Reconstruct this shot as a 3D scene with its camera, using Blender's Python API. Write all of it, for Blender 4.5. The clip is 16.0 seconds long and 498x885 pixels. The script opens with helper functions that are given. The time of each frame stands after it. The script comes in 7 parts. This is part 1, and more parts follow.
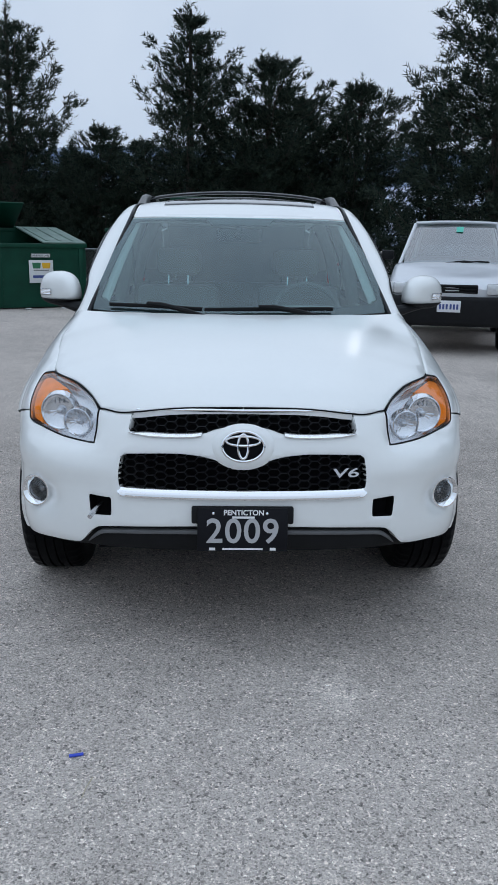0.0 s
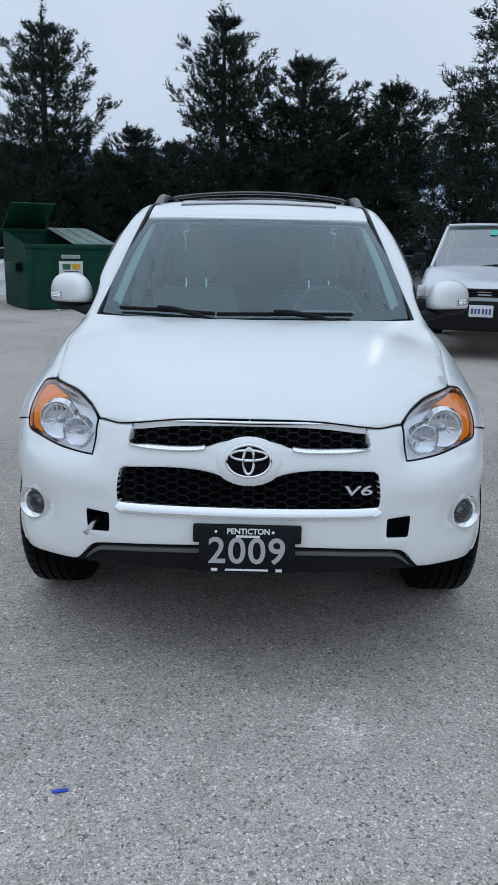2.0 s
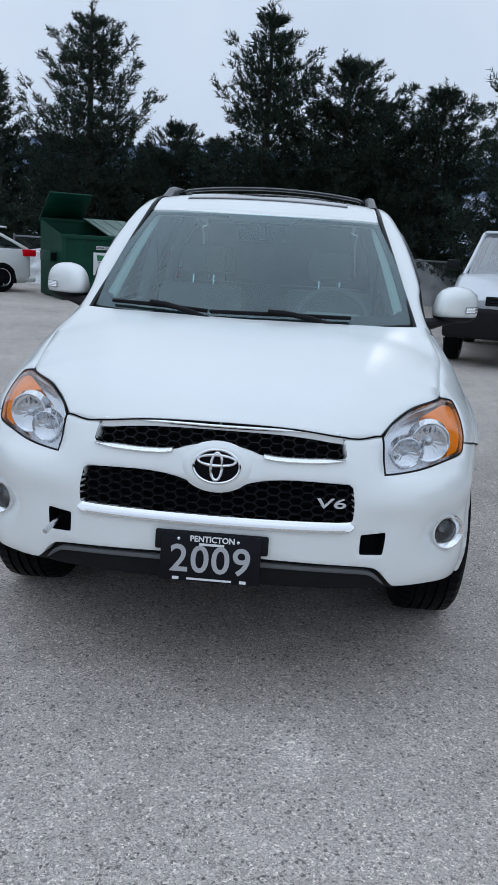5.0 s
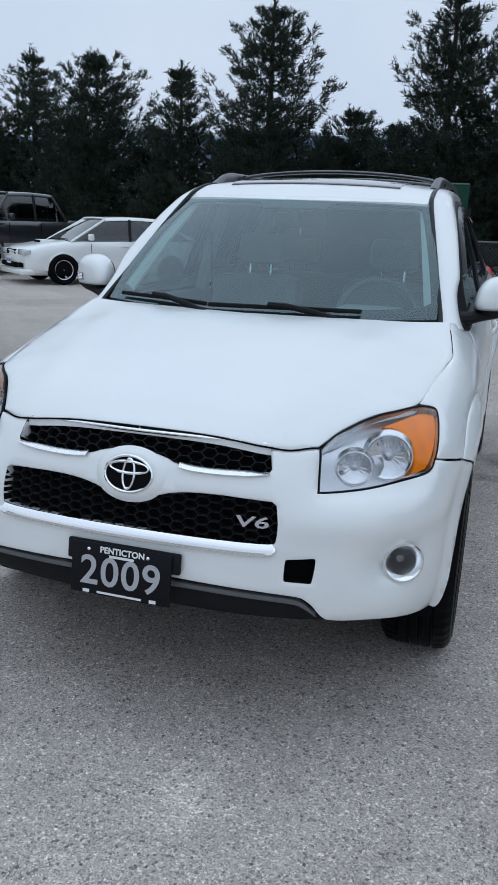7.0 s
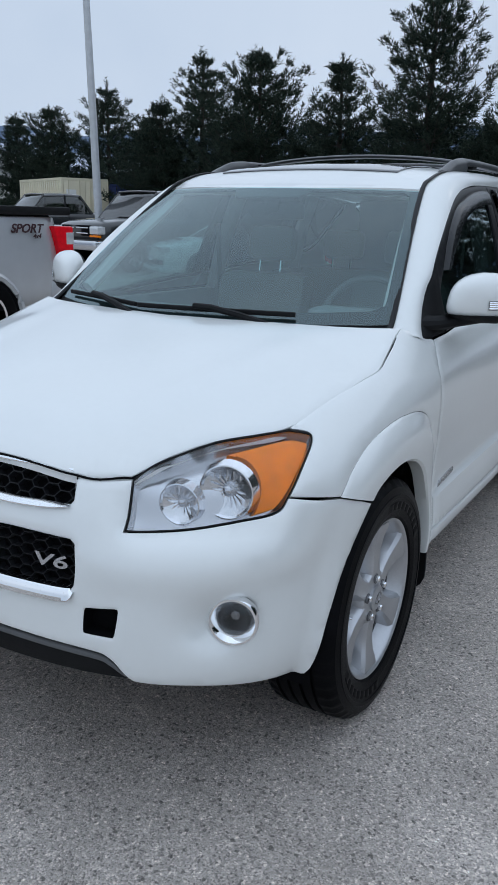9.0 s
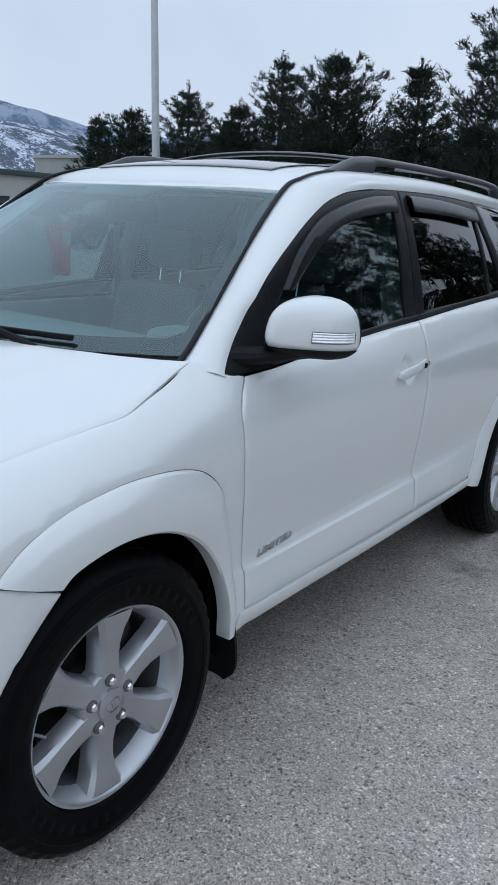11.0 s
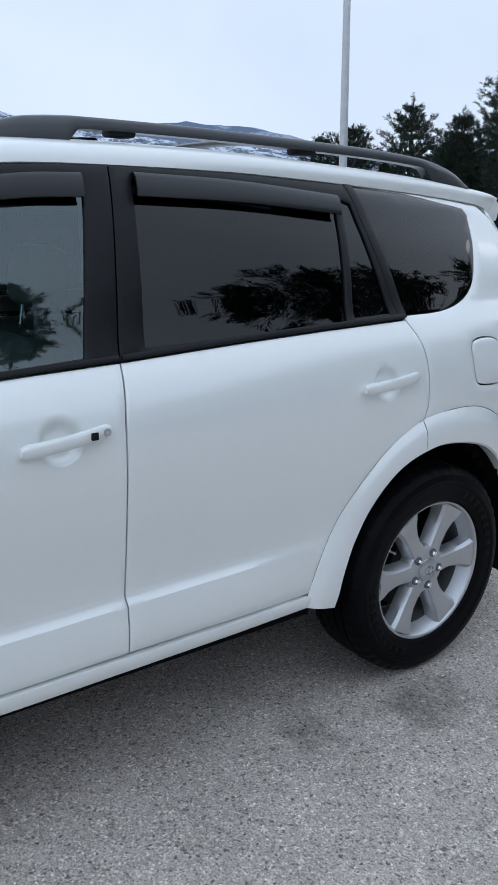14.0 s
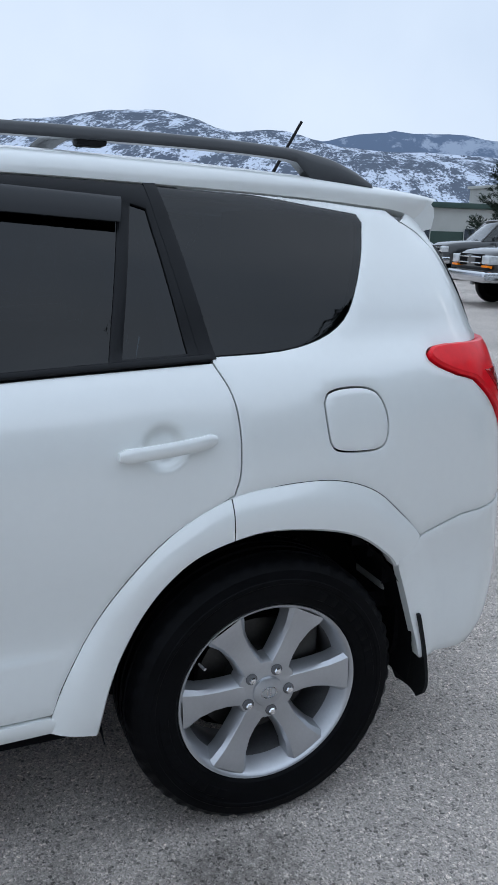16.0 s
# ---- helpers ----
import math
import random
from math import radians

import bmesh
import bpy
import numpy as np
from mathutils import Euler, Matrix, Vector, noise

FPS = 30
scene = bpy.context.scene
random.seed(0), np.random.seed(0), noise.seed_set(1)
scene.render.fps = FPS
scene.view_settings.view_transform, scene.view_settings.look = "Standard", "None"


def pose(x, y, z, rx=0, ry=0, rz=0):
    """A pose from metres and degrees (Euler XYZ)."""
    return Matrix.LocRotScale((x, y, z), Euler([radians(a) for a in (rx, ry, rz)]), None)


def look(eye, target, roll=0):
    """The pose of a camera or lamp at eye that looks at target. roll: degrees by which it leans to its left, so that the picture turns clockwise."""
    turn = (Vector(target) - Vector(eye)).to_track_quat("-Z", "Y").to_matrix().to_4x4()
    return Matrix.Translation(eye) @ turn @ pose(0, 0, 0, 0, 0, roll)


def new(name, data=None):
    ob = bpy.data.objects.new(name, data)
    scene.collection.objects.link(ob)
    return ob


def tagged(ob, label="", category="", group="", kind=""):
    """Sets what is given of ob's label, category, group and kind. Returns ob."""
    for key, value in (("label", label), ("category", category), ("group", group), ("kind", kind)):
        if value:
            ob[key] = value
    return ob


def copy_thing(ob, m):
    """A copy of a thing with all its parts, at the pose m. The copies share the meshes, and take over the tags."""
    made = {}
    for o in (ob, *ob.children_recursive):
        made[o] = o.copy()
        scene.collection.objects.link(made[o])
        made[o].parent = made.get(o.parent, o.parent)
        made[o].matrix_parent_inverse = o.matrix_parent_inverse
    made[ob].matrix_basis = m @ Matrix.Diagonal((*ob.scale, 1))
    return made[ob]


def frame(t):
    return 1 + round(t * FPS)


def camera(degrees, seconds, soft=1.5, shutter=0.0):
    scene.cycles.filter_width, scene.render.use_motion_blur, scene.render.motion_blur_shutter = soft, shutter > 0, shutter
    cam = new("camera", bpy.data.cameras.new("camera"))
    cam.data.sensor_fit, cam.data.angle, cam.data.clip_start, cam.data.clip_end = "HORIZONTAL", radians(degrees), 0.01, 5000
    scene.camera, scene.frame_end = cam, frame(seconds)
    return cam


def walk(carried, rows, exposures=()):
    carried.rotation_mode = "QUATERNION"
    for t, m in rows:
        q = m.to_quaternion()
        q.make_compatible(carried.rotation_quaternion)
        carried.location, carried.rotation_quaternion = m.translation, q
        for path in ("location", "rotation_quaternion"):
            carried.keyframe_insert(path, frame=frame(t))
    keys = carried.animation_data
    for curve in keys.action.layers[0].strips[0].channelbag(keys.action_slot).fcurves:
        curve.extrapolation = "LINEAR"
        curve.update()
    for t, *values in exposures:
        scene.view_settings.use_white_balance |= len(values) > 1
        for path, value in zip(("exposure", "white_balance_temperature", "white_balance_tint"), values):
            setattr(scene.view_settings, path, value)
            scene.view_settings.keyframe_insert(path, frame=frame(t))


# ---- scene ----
cam = camera(34.8, 16.0)
PATH = [
    (0, (-0.05, -2.474, 1.387), (0.002, -0.533, 0.907), 0.8),
    (0.5, (-0.022, -2.485, 1.389), (0.008, -0.539, 0.929), 0.5),
    (1, (0.025, -2.484, 1.393), (0.006, -0.537, 0.935), -0.4),
    (1.5, (0.043, -2.429, 1.384), (-0.002, -0.487, 0.908), -0.4),
    (2, (0.032, -2.309, 1.387), (0.006, -0.367, 0.911), 1.1),
    (2.5, (0.023, -2.232, 1.382), (0.025, -0.293, 0.892), 1.7),
    (3, (0.043, -2.219, 1.384), (0.04, -0.282, 0.886), 1.7),
    (3.5, (0.057, -2.214, 1.389), (0.047, -0.277, 0.892), 1.5),
    (3.7, (0.061, -2.217, 1.39), (0.054, -0.28, 0.894), 1.5),
    (5.8, (0.446, -2.072, 1.382), (0.226, -0.142, 0.904), 3.4),
    (6, (0.514, -1.955, 1.395), (0.251, -0.032, 0.916), 2.4),
    (6.5, (0.686, -1.859, 1.405), (0.301, 0.041, 0.916), 2.0),
    (7, (0.931, -1.792, 1.405), (0.357, 0.051, 0.88), 2.3),
    (7.5, (1.078, -1.682, 1.399), (0.455, 0.142, 0.864), 2.2),
    (8, (1.163, -1.482, 1.406), (0.479, 0.324, 0.886), 2.7),
    (8.5, (1.337, -1.296, 1.395), (0.484, 0.434, 0.866), 2.3),
    (9, (1.583, -1.115, 1.412), (0.625, 0.553, 0.867), 1.4),
    (9.5, (1.707, -0.886, 1.387), (0.785, 0.8, 0.834), 2.0),
    (9.7, (1.741, -0.782, 1.405), (0.819, 0.905, 0.854), 2.4),
    (11.8, (2.165, 0.189, 1.439), (0.818, 1.565, 0.899), 2.8),
    (12, (2.199, 0.318, 1.425), (0.789, 1.629, 0.884), 2.5),
    (12.5, (2.339, 0.656, 1.446), (0.821, 1.844, 0.91), 1.0),
    (13, (2.37, 0.961, 1.427), (0.891, 2.203, 0.908), 0.9),
    (13.5, (2.374, 1.271, 1.436), (0.919, 2.541, 0.917), 1.4),
    (14, (2.446, 1.62, 1.431), (0.903, 2.78, 0.909), 1.6),
    (14.5, (2.47, 1.914, 1.422), (0.875, 3.001, 0.895), 1.3),
    (15, (2.411, 2.232, 1.443), (0.778, 3.264, 0.927), 0.8),
    (15.5, (2.415, 2.529, 1.425), (0.695, 3.414, 0.916), 0.9),
    (16, (2.46, 2.822, 1.46), (0.679, 3.574, 0.949), 1.5),
]
walk(cam, [(t, look(eye, target, roll)) for t, eye, target, roll in PATH], exposures=((0, -0.11), (6, -0.06), (9, -0.11), (12, 0.05), (14, 0.19), (16, 0.15)))

# ---- light ----
sky_world = bpy.data.worlds.new("overcast_sky")
scene.world = sky_world
sky_world.use_nodes = True
wn, wl = sky_world.node_tree.nodes, sky_world.node_tree.links
sky = wn.new("ShaderNodeTexSky")
sky.sky_type = "NISHITA"
sky.sun_disc = False
sky.sun_elevation, sky.sun_rotation = radians(27), radians(11)
sky.air_density, sky.dust_density, sky.ozone_density = 1.0, 3.0, 2.0
cloud = wn.new("ShaderNodeTexNoise")
cloud.inputs["Scale"].default_value, cloud.inputs["Detail"].default_value = 2.2, 5.0
deck = wn.new("ShaderNodeValToRGB")
deck.color_ramp.elements[0].color = (4.85, 5.9, 7.45, 1)
deck.color_ramp.elements[1].color = (6.35, 7.3, 8.65, 1)
deck.color_ramp.elements[0].position, deck.color_ramp.elements[1].position = 0.3, 0.75
veil = wn.new("ShaderNodeMix")
veil.data_type = "RGBA"
veil.inputs["Factor"].default_value = 0.99
wl.new(cloud.outputs["Fac"], deck.inputs["Fac"])
wl.new(sky.outputs["Color"], veil.inputs["A"])
wl.new(deck.outputs["Color"], veil.inputs["B"])
# an overcast deck is brighter overhead than at the horizon
where_up, height_z, rise = wn.new("ShaderNodeTexCoord"), wn.new("ShaderNodeSeparateXYZ"), wn.new("ShaderNodeMapRange")
wl.new(where_up.outputs["Generated"], height_z.inputs["Vector"])
wl.new(height_z.outputs["Z"], rise.inputs["Value"])
rise.inputs["From Min"].default_value, rise.inputs["From Max"].default_value = 0.30, 1.0
rise.inputs["To Min"].default_value, rise.inputs["To Max"].default_value = 1.0, 1.55
dome = wn.new("ShaderNodeVectorMath")
dome.operation = "SCALE"
wl.new(veil.outputs["Result"], dome.inputs[0])
wl.new(rise.outputs["Result"], dome.inputs["Scale"])
wl.new(dome.outputs["Vector"], wn["Background"].inputs["Color"])
wn["Background"].inputs["Strength"].default_value = 0.112
sun_data = bpy.data.lights.new("sun", "SUN")
sun_data.energy, sun_data.angle, sun_data.color = 0.007, radians(5), (1.0, 0.98, 0.95)
sun = new("sun", sun_data)
sun.matrix_world = look((4.3, 17.3, 9.1), (0, 0, 0))
# ---- materials ----
def material(name, color, rough=0.5, metal=0.0, coat=0.0, spec=0.5, vary=0.0, scale=8.0, bump=0.0, bump_scale=200.0, grime=0.0, per_object=0.0):
    """A surface with broad and fine variation of colour, and a fine relief."""
    m = bpy.data.materials.new(name)
    m.use_nodes = True
    n, l = m.node_tree.nodes, m.node_tree.links
    b = n["Principled BSDF"]
    b.inputs["Base Color"].default_value = (*color, 1)
    b.inputs["Roughness"].default_value, b.inputs["Metallic"].default_value = rough, metal
    b.inputs["Coat Weight"].default_value, b.inputs["Coat Roughness"].default_value = coat, 0.04
    b.inputs["Specular IOR Level"].default_value = spec
    where = n.new("ShaderNodeTexCoord")
    if vary or grime:
        broad, fine = n.new("ShaderNodeTexNoise"), n.new("ShaderNodeTexNoise")
        broad.inputs["Scale"].default_value, broad.inputs["Detail"].default_value = scale, 5
        fine.inputs["Scale"].default_value, fine.inputs["Detail"].default_value = scale * 14, 4
        l.new(where.outputs["Object"], broad.inputs["Vector"])
        l.new(where.outputs["Object"], fine.inputs["Vector"])
        both = n.new("ShaderNodeMath")
        both.operation = "MULTIPLY_ADD"
        l.new(fine.outputs["Fac"], both.inputs[0])
        both.inputs[1].default_value = 0.5
        l.new(broad.outputs["Fac"], both.inputs[2])
        ramp = n.new("ShaderNodeMapRange")
        ramp.inputs["From Min"].default_value, ramp.inputs["From Max"].default_value = 0.5, 1.0
        ramp.inputs["To Min"].default_value, ramp.inputs["To Max"].default_value = 1 - vary, 1 + vary
        l.new(both.outputs[0], ramp.inputs["Value"])
        tint = n.new("ShaderNodeMix")
        tint.data_type, tint.blend_type = "RGBA", "MULTIPLY"
        tint.inputs["Factor"].default_value = 1
        tint.inputs["A"].default_value = (*color, 1)
        l.new(ramp.outputs["Result"], tint.inputs["B"])
        l.new(tint.outputs["Result"], b.inputs["Base Color"])
        if grime:
            r2 = n.new("ShaderNodeMapRange")
            r2.inputs["From Min"].default_value, r2.inputs["From Max"].default_value = 0.5, 1.0
            r2.inputs["To Min"].default_value, r2.inputs["To Max"].default_value = max(rough - grime, 0.02), rough + grime
            l.new(both.outputs[0], r2.inputs["Value"])
            l.new(r2.outputs["Result"], b.inputs["Roughness"])
    if bump:
        grain, lift = n.new("ShaderNodeTexNoise"), n.new("ShaderNodeBump")
        grain.inputs["Scale"].default_value, grain.inputs["Detail"].default_value = bump_scale, 3
        l.new(where.outputs["Object"], grain.inputs["Vector"])
        lift.inputs["Strength"].default_value, lift.inputs["Distance"].default_value = bump, 0.002
        l.new(grain.outputs["Fac"], lift.inputs["Height"])
        l.new(lift.outputs["Normal"], b.inputs["Normal"])
    return m


def clear(name, tint, gloss_rough=0.0, ior=1.5, sheen=(1, 1, 1)):
    """Thin glass: what lies behind shows through the tint, and gloss grows at grazing angles."""
    m = bpy.data.materials.new(name)
    m.use_nodes = True
    n, l = m.node_tree.nodes, m.node_tree.links
    n.remove(n["Principled BSDF"])
    see, shine, mix, edge = (n.new("ShaderNodeBsdfTransparent"), n.new("ShaderNodeBsdfGlossy"), n.new("ShaderNodeMixShader"), n.new("ShaderNodeLayerWeight"))
    f0 = ((ior - 1) / (ior + 1)) ** 2
    steep, grow = n.new("ShaderNodeMath"), n.new("ShaderNodeMath")
    steep.operation, grow.operation = "POWER", "MULTIPLY_ADD"
    edge.inputs["Blend"].default_value = 0.5
    steep.inputs[1].default_value = 4.2
    grow.inputs[1].default_value, grow.inputs[2].default_value = 1 - f0, f0
    l.new(edge.outputs["Facing"], steep.inputs[0])
    l.new(steep.outputs[0], grow.inputs[0])
    see.inputs["Color"].default_value = (*tint, 1)
    shine.inputs["Roughness"].default_value = gloss_rough
    shine.inputs["Color"].default_value = (*sheen, 1)
    l.new(grow.outputs[0], mix.inputs["Fac"])
    l.new(see.outputs["BSDF"], mix.inputs[1])
    l.new(shine.outputs["BSDF"], mix.inputs[2])
    l.new(mix.outputs["Shader"], n["Material Output"].inputs["Surface"])
    return m


PAINT = material("pearl_white_paint", (0.80, 0.82, 0.805), rough=0.40, coat=1.0, spec=0.2, vary=0.015, scale=3.0)
PAINT.node_tree.nodes["Principled BSDF"].inputs["Coat IOR"].default_value = 1.95
PAINT.node_tree.nodes["Principled BSDF"].inputs["Coat Roughness"].default_value = 0.14
BLACK_TRIM = material("black_window_trim", (0.009, 0.0095, 0.011), rough=0.4, spec=0.2, vary=0.15, scale=20, bump=0.05, bump_scale=400)
BLACK_PLASTIC = material("black_textured_plastic", (0.010, 0.0105, 0.0115), rough=0.6, spec=0.15, vary=0.2, scale=15, bump=0.3, bump_scale=600)
# near-black in place of shade inside cavities and gaps; also the emblem's own black
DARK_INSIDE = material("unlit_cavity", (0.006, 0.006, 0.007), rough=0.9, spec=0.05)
GREY_TRIM = material("grey_lower_trim", (0.11, 0.115, 0.12), rough=0.5, vary=0.1, scale=12)
RAIL_GREY = material("charcoal_rail", (0.045, 0.048, 0.052), rough=0.30, vary=0.1, scale=20, bump=0.1, bump_scale=500)
CHROME = material("chrome", (0.86, 0.87, 0.88), rough=0.06, metal=1.0)
BRIGHT = material("bright_plating", (0.88, 0.89, 0.90), rough=0.13, metal=0.85)
SATIN_CHROME = material("satin_chrome", (0.62, 0.63, 0.65), rough=0.22, metal=1.0)
ALLOY = material("painted_alloy", (0.50, 0.51, 0.53), rough=0.36, metal=0.8, coat=0.25, vary=0.06, scale=10)
# a darker alloy: shade behind the spokes and in lug pockets, as colour
BARREL = material("shaded_barrel", (0.16, 0.16, 0.165), rough=0.6, metal=0.5, vary=0.2, scale=12)
RUBBER = material("tyre_rubber", (0.004, 0.0042, 0.005), rough=0.36, spec=0.05, vary=0.35, scale=9, bump=0.25, bump_scale=250)
WINDSHIELD = clear("windshield_glass", (0.60, 0.80, 0.80), ior=2.0, sheen=(0.82, 0.97, 1.0))
SIDE_GLASS = clear("side_glass", (0.24, 0.34, 0.34), ior=2.0, sheen=(0.86, 0.98, 1.0))
PRIVACY_GLASS = clear("privacy_glass", (0.035, 0.040, 0.050), ior=1.5)
LENS = clear("clear_lens", (0.93, 0.94, 0.95), 0.02)
AMBER = material("amber_lens", (1.0, 0.245, 0.004), rough=0.35, coat=0.0, spec=0.15, vary=0.15, scale=26)
RED_LENS = material("red_lens", (0.80, 0.004, 0.014), rough=0.3, coat=0.15, spec=0.25, vary=0.1, scale=30)
DEEP_RED = material("deep_red_lens", (0.38, 0.004, 0.010), rough=0.12, coat=0.8)
SEAT = material("charcoal_leather", (0.16, 0.16, 0.16), rough=0.55, vary=0.1, scale=12, bump=0.2)
DASH = material("grey_dashboard", (0.30, 0.30, 0.295), rough=0.7, vary=0.1, scale=10, bump=0.3, bump_scale=500)
HEADLINER = material("pale_headliner", (0.58, 0.58, 0.56), rough=0.9)
STEEL = material("brake_steel", (0.07, 0.068, 0.065), rough=0.5, metal=1.0, vary=0.2)

def curve(*pts):
    """A smooth, monotone-preserving curve through (a, b) pairs."""
    a = np.array([p[0] for p in pts], float)
    b = np.array([p[1] for p in pts], float)
    h, d = np.diff(a), np.diff(b) / np.diff(a)
    m = np.zeros(len(a))
    m[0], m[-1] = d[0], d[-1]
    for i in range(1, len(a) - 1):
        if d[i - 1] * d[i] > 0:
            w1, w2 = 2 * h[i] + h[i - 1], h[i] + 2 * h[i - 1]
            m[i] = (w1 + w2) / (w1 / d[i - 1] + w2 / d[i])

    def f(x):
        x = np.clip(np.asarray(x, float), a[0], a[-1])
        i = np.clip(np.searchsorted(a, x, side="right") - 1, 0, len(h) - 1)
        t = (x - a[i]) / h[i]
        return ((1 + 2 * t) * (1 - t) ** 2 * b[i] + t * (1 - t) ** 2 * h[i] * m[i]
                + t * t * (3 - 2 * t) * b[i + 1] + t * t * (t - 1) * h[i] * m[i + 1])
    return f

# ---- body form: half width by height, nose line, hood, roof ----
belt = curve((0.5, 1.02), (1.43, 1.066), (2.46, 1.125), (3.44, 1.182), (4.3, 1.225))
section = curve((0.22, 0.78), (0.29, 0.845), (0.35, 0.870), (0.40, 0.880), (0.43, 0.884), (0.47, 0.883), (0.515, 0.8775), (0.533, 0.8755), (0.545, 0.8645), (0.556, 0.8595), (0.60, 0.8620),
                (0.66, 0.868), (0.78, 0.879), (0.88, 0.883), (0.95, 0.880), (1.02, 0.865), (1.08, 0.838), (1.125, 0.806), (1.14, 0.798),
                (1.3, 0.750), (1.45, 0.697), (1.54, 0.655), (1.58, 0.63), (1.62, 0.59), (1.66, 0.53))
section_ends = curve((0.22, 0.78), (0.29, 0.840), (0.35, 0.862), (0.40, 0.867), (0.47, 0.8665), (0.55, 0.8640), (0.60, 0.8640), (0.66, 0.868))
taper = curve((0.3, 0.035), (0.6, 0.024), (1.0, 0.016), (1.43, 0.014), (2.3, 0.0), (3.0, 0.0), (3.44, 0.006), (3.75, 0.02), (4.05, 0.045), (4.40, 0.085))
nose = curve((0.20, 0.22), (0.27, 0.15), (0.33, 0.09), (0.40, 0.07), (0.48, 0.075), (0.56, 0.085), (0.64, 0.095), (0.70, 0.10), (0.76, 0.118),
             (0.80, 0.135), (0.84, 0.158), (0.88, 0.20), (0.92, 0.26), (1.0, 0.42))
wrap_n = curve((0.3, 2.7), (0.60, 2.8), (0.72, 2.5), (0.80, 2.4), (0.95, 2.4))
tail = curve((0.25, 4.36), (0.40, 4.46), (0.55, 4.48), (0.75, 4.46), (0.95, 4.43), (1.15, 4.38), (1.3, 4.335), (1.45, 4.275), (1.60, 4.20))
fend = curve((0.3, 0.86), (0.6, 0.925), (0.9, 1.0), (1.2, 1.08), (1.43, 1.13))

droop = curve((1.2, -0.02), (2.45, 0.0), (2.9, -0.012), (3.3, -0.035), (3.93, -0.075), (4.3, -0.10))

def half(y, z):
    """Half width of the body at a station and height."""
    y, z = np.broadcast_arrays(np.asarray(y, float), np.asarray(z, float))
    lift = (belt(y) - 1.125)
    k = np.clip((z - 0.70) / 0.40, 0, 1)
    u = np.clip((z - 1.18) / 0.28, 0, 1)
    w = section(z - lift * k * k * (3 - 2 * k) * (1 - u) - droop(y) * u)
    # the crease above the sill runs along the doors only
    d = np.clip((y - 1.33) / 0.12, 0, 1) * np.clip((3.15 - y) / 0.36, 0, 1)
    low = section(z - 0.024 * (y - 2.35) * np.clip((0.66 - z) / 0.05, 0, 1))
    w = np.where(z < 0.66, low * d + section_ends(z) * (1 - d), w)
    # the fender rolls over towards the hood ahead of the doors
    f = np.clip((1.55 - y) / 0.75, 0, 1)
    roll = np.clip((z - (fend(y) - 0.20)) / 0.20, 0, 2.0)
    w = w - f * 0.118 * roll ** 2.2
    w = w + 0.022 * np.exp(-((y - 0.90) / 0.42) ** 2 - ((z - 0.68) / 0.22) ** 2) + 0.020 * np.exp(-((y - 3.57) / 0.34) ** 2 - ((z - 0.76) / 0.26) ** 2)
    return w * (1 - taper(y))

def skin(s, z, out=0.0):
    """The body's side, from the nose's middle (s = 0) round the corner (s = 1) along the side; the tail's corner ends it."""
    s, z = np.broadcast_arrays(np.asarray(s, float), np.asarray(z, float))
    L, n = 0.56, wrap_n(z)
    y0 = nose(z)
    th = np.clip(s, 0, 1) * np.pi / 2
    yr = tail(z)
    side_end = yr - 0.30 - 1.0
    q = np.clip((s - 1.3 - side_end) / 0.5, 0, 1) * np.pi / 2
    y = y0 + L * (1 - np.cos(th) ** (2 / n)) + np.clip((s - 1) / 0.3, 0, 1) * (1.0 - y0 - L) + np.clip(s - 1.3, 0, side_end) + 0.30 * np.sin(q) ** (2 / 2.6)
    x = half(y, z) * np.sin(th) ** (2 / n) * np.cos(q) ** (2 / 2.6)
    p = np.stack([x, y, z], -1)
    if np.any(out):
        e = 1e-3
        ds = skin(s + e, z) - skin(np.maximum(s - e, 0.0), z)
        dz = skin(s, z + e) - skin(s, z - e)
        m = np.cross(ds, dz)
        m /= np.linalg.norm(m, axis=-1, keepdims=True) + 1e-12
        p = p + m * np.asarray(out)[..., None]
    return p

NOSE_LENGTH = 0.56


def at_y(y, z):
    """The skin's first parameter for a station y at height z."""
    y, z = np.broadcast_arrays(np.asarray(y, float), np.asarray(z, float))
    d = y - nose(z)
    th = np.arccos(np.clip(1 - d / NOSE_LENGTH, 0, 1) ** (wrap_n(z) / 2))
    run = 1 + 0.3 * (d - NOSE_LENGTH) / (1.0 - nose(z) - NOSE_LENGTH)
    return np.where(d < NOSE_LENGTH, th * 2 / np.pi, np.where(y < 1.0, run, 1.3 + y - 1.0))


def at_x(x, z):
    """The skin's first parameter where the nose is x wide at height z."""
    x, z = np.broadcast_arrays(np.asarray(x, float), np.asarray(z, float))
    y = nose(z)
    for _ in range(5):
        th = np.arcsin(np.clip(x / half(y, z), 0, 1) ** (wrap_n(z) / 2))
        y = nose(z) + NOSE_LENGTH * (1 - np.cos(th) ** (2 / wrap_n(z)))
    return th * 2 / np.pi


# ---- mesh tools ----
def mesh_part(name, verts, faces, mat, parent=None, label="", sharp=32):
    me = bpy.data.meshes.new(name)
    me.from_pydata([tuple(map(float, v)) for v in verts], [], faces)
    me.polygons.foreach_set("use_smooth", [True] * len(me.polygons))
    me.set_sharp_from_angle(angle=radians(sharp))
    me.materials.append(mat)
    ob = new(name, me)
    ob.parent = parent
    return tagged(ob, label) if label else ob


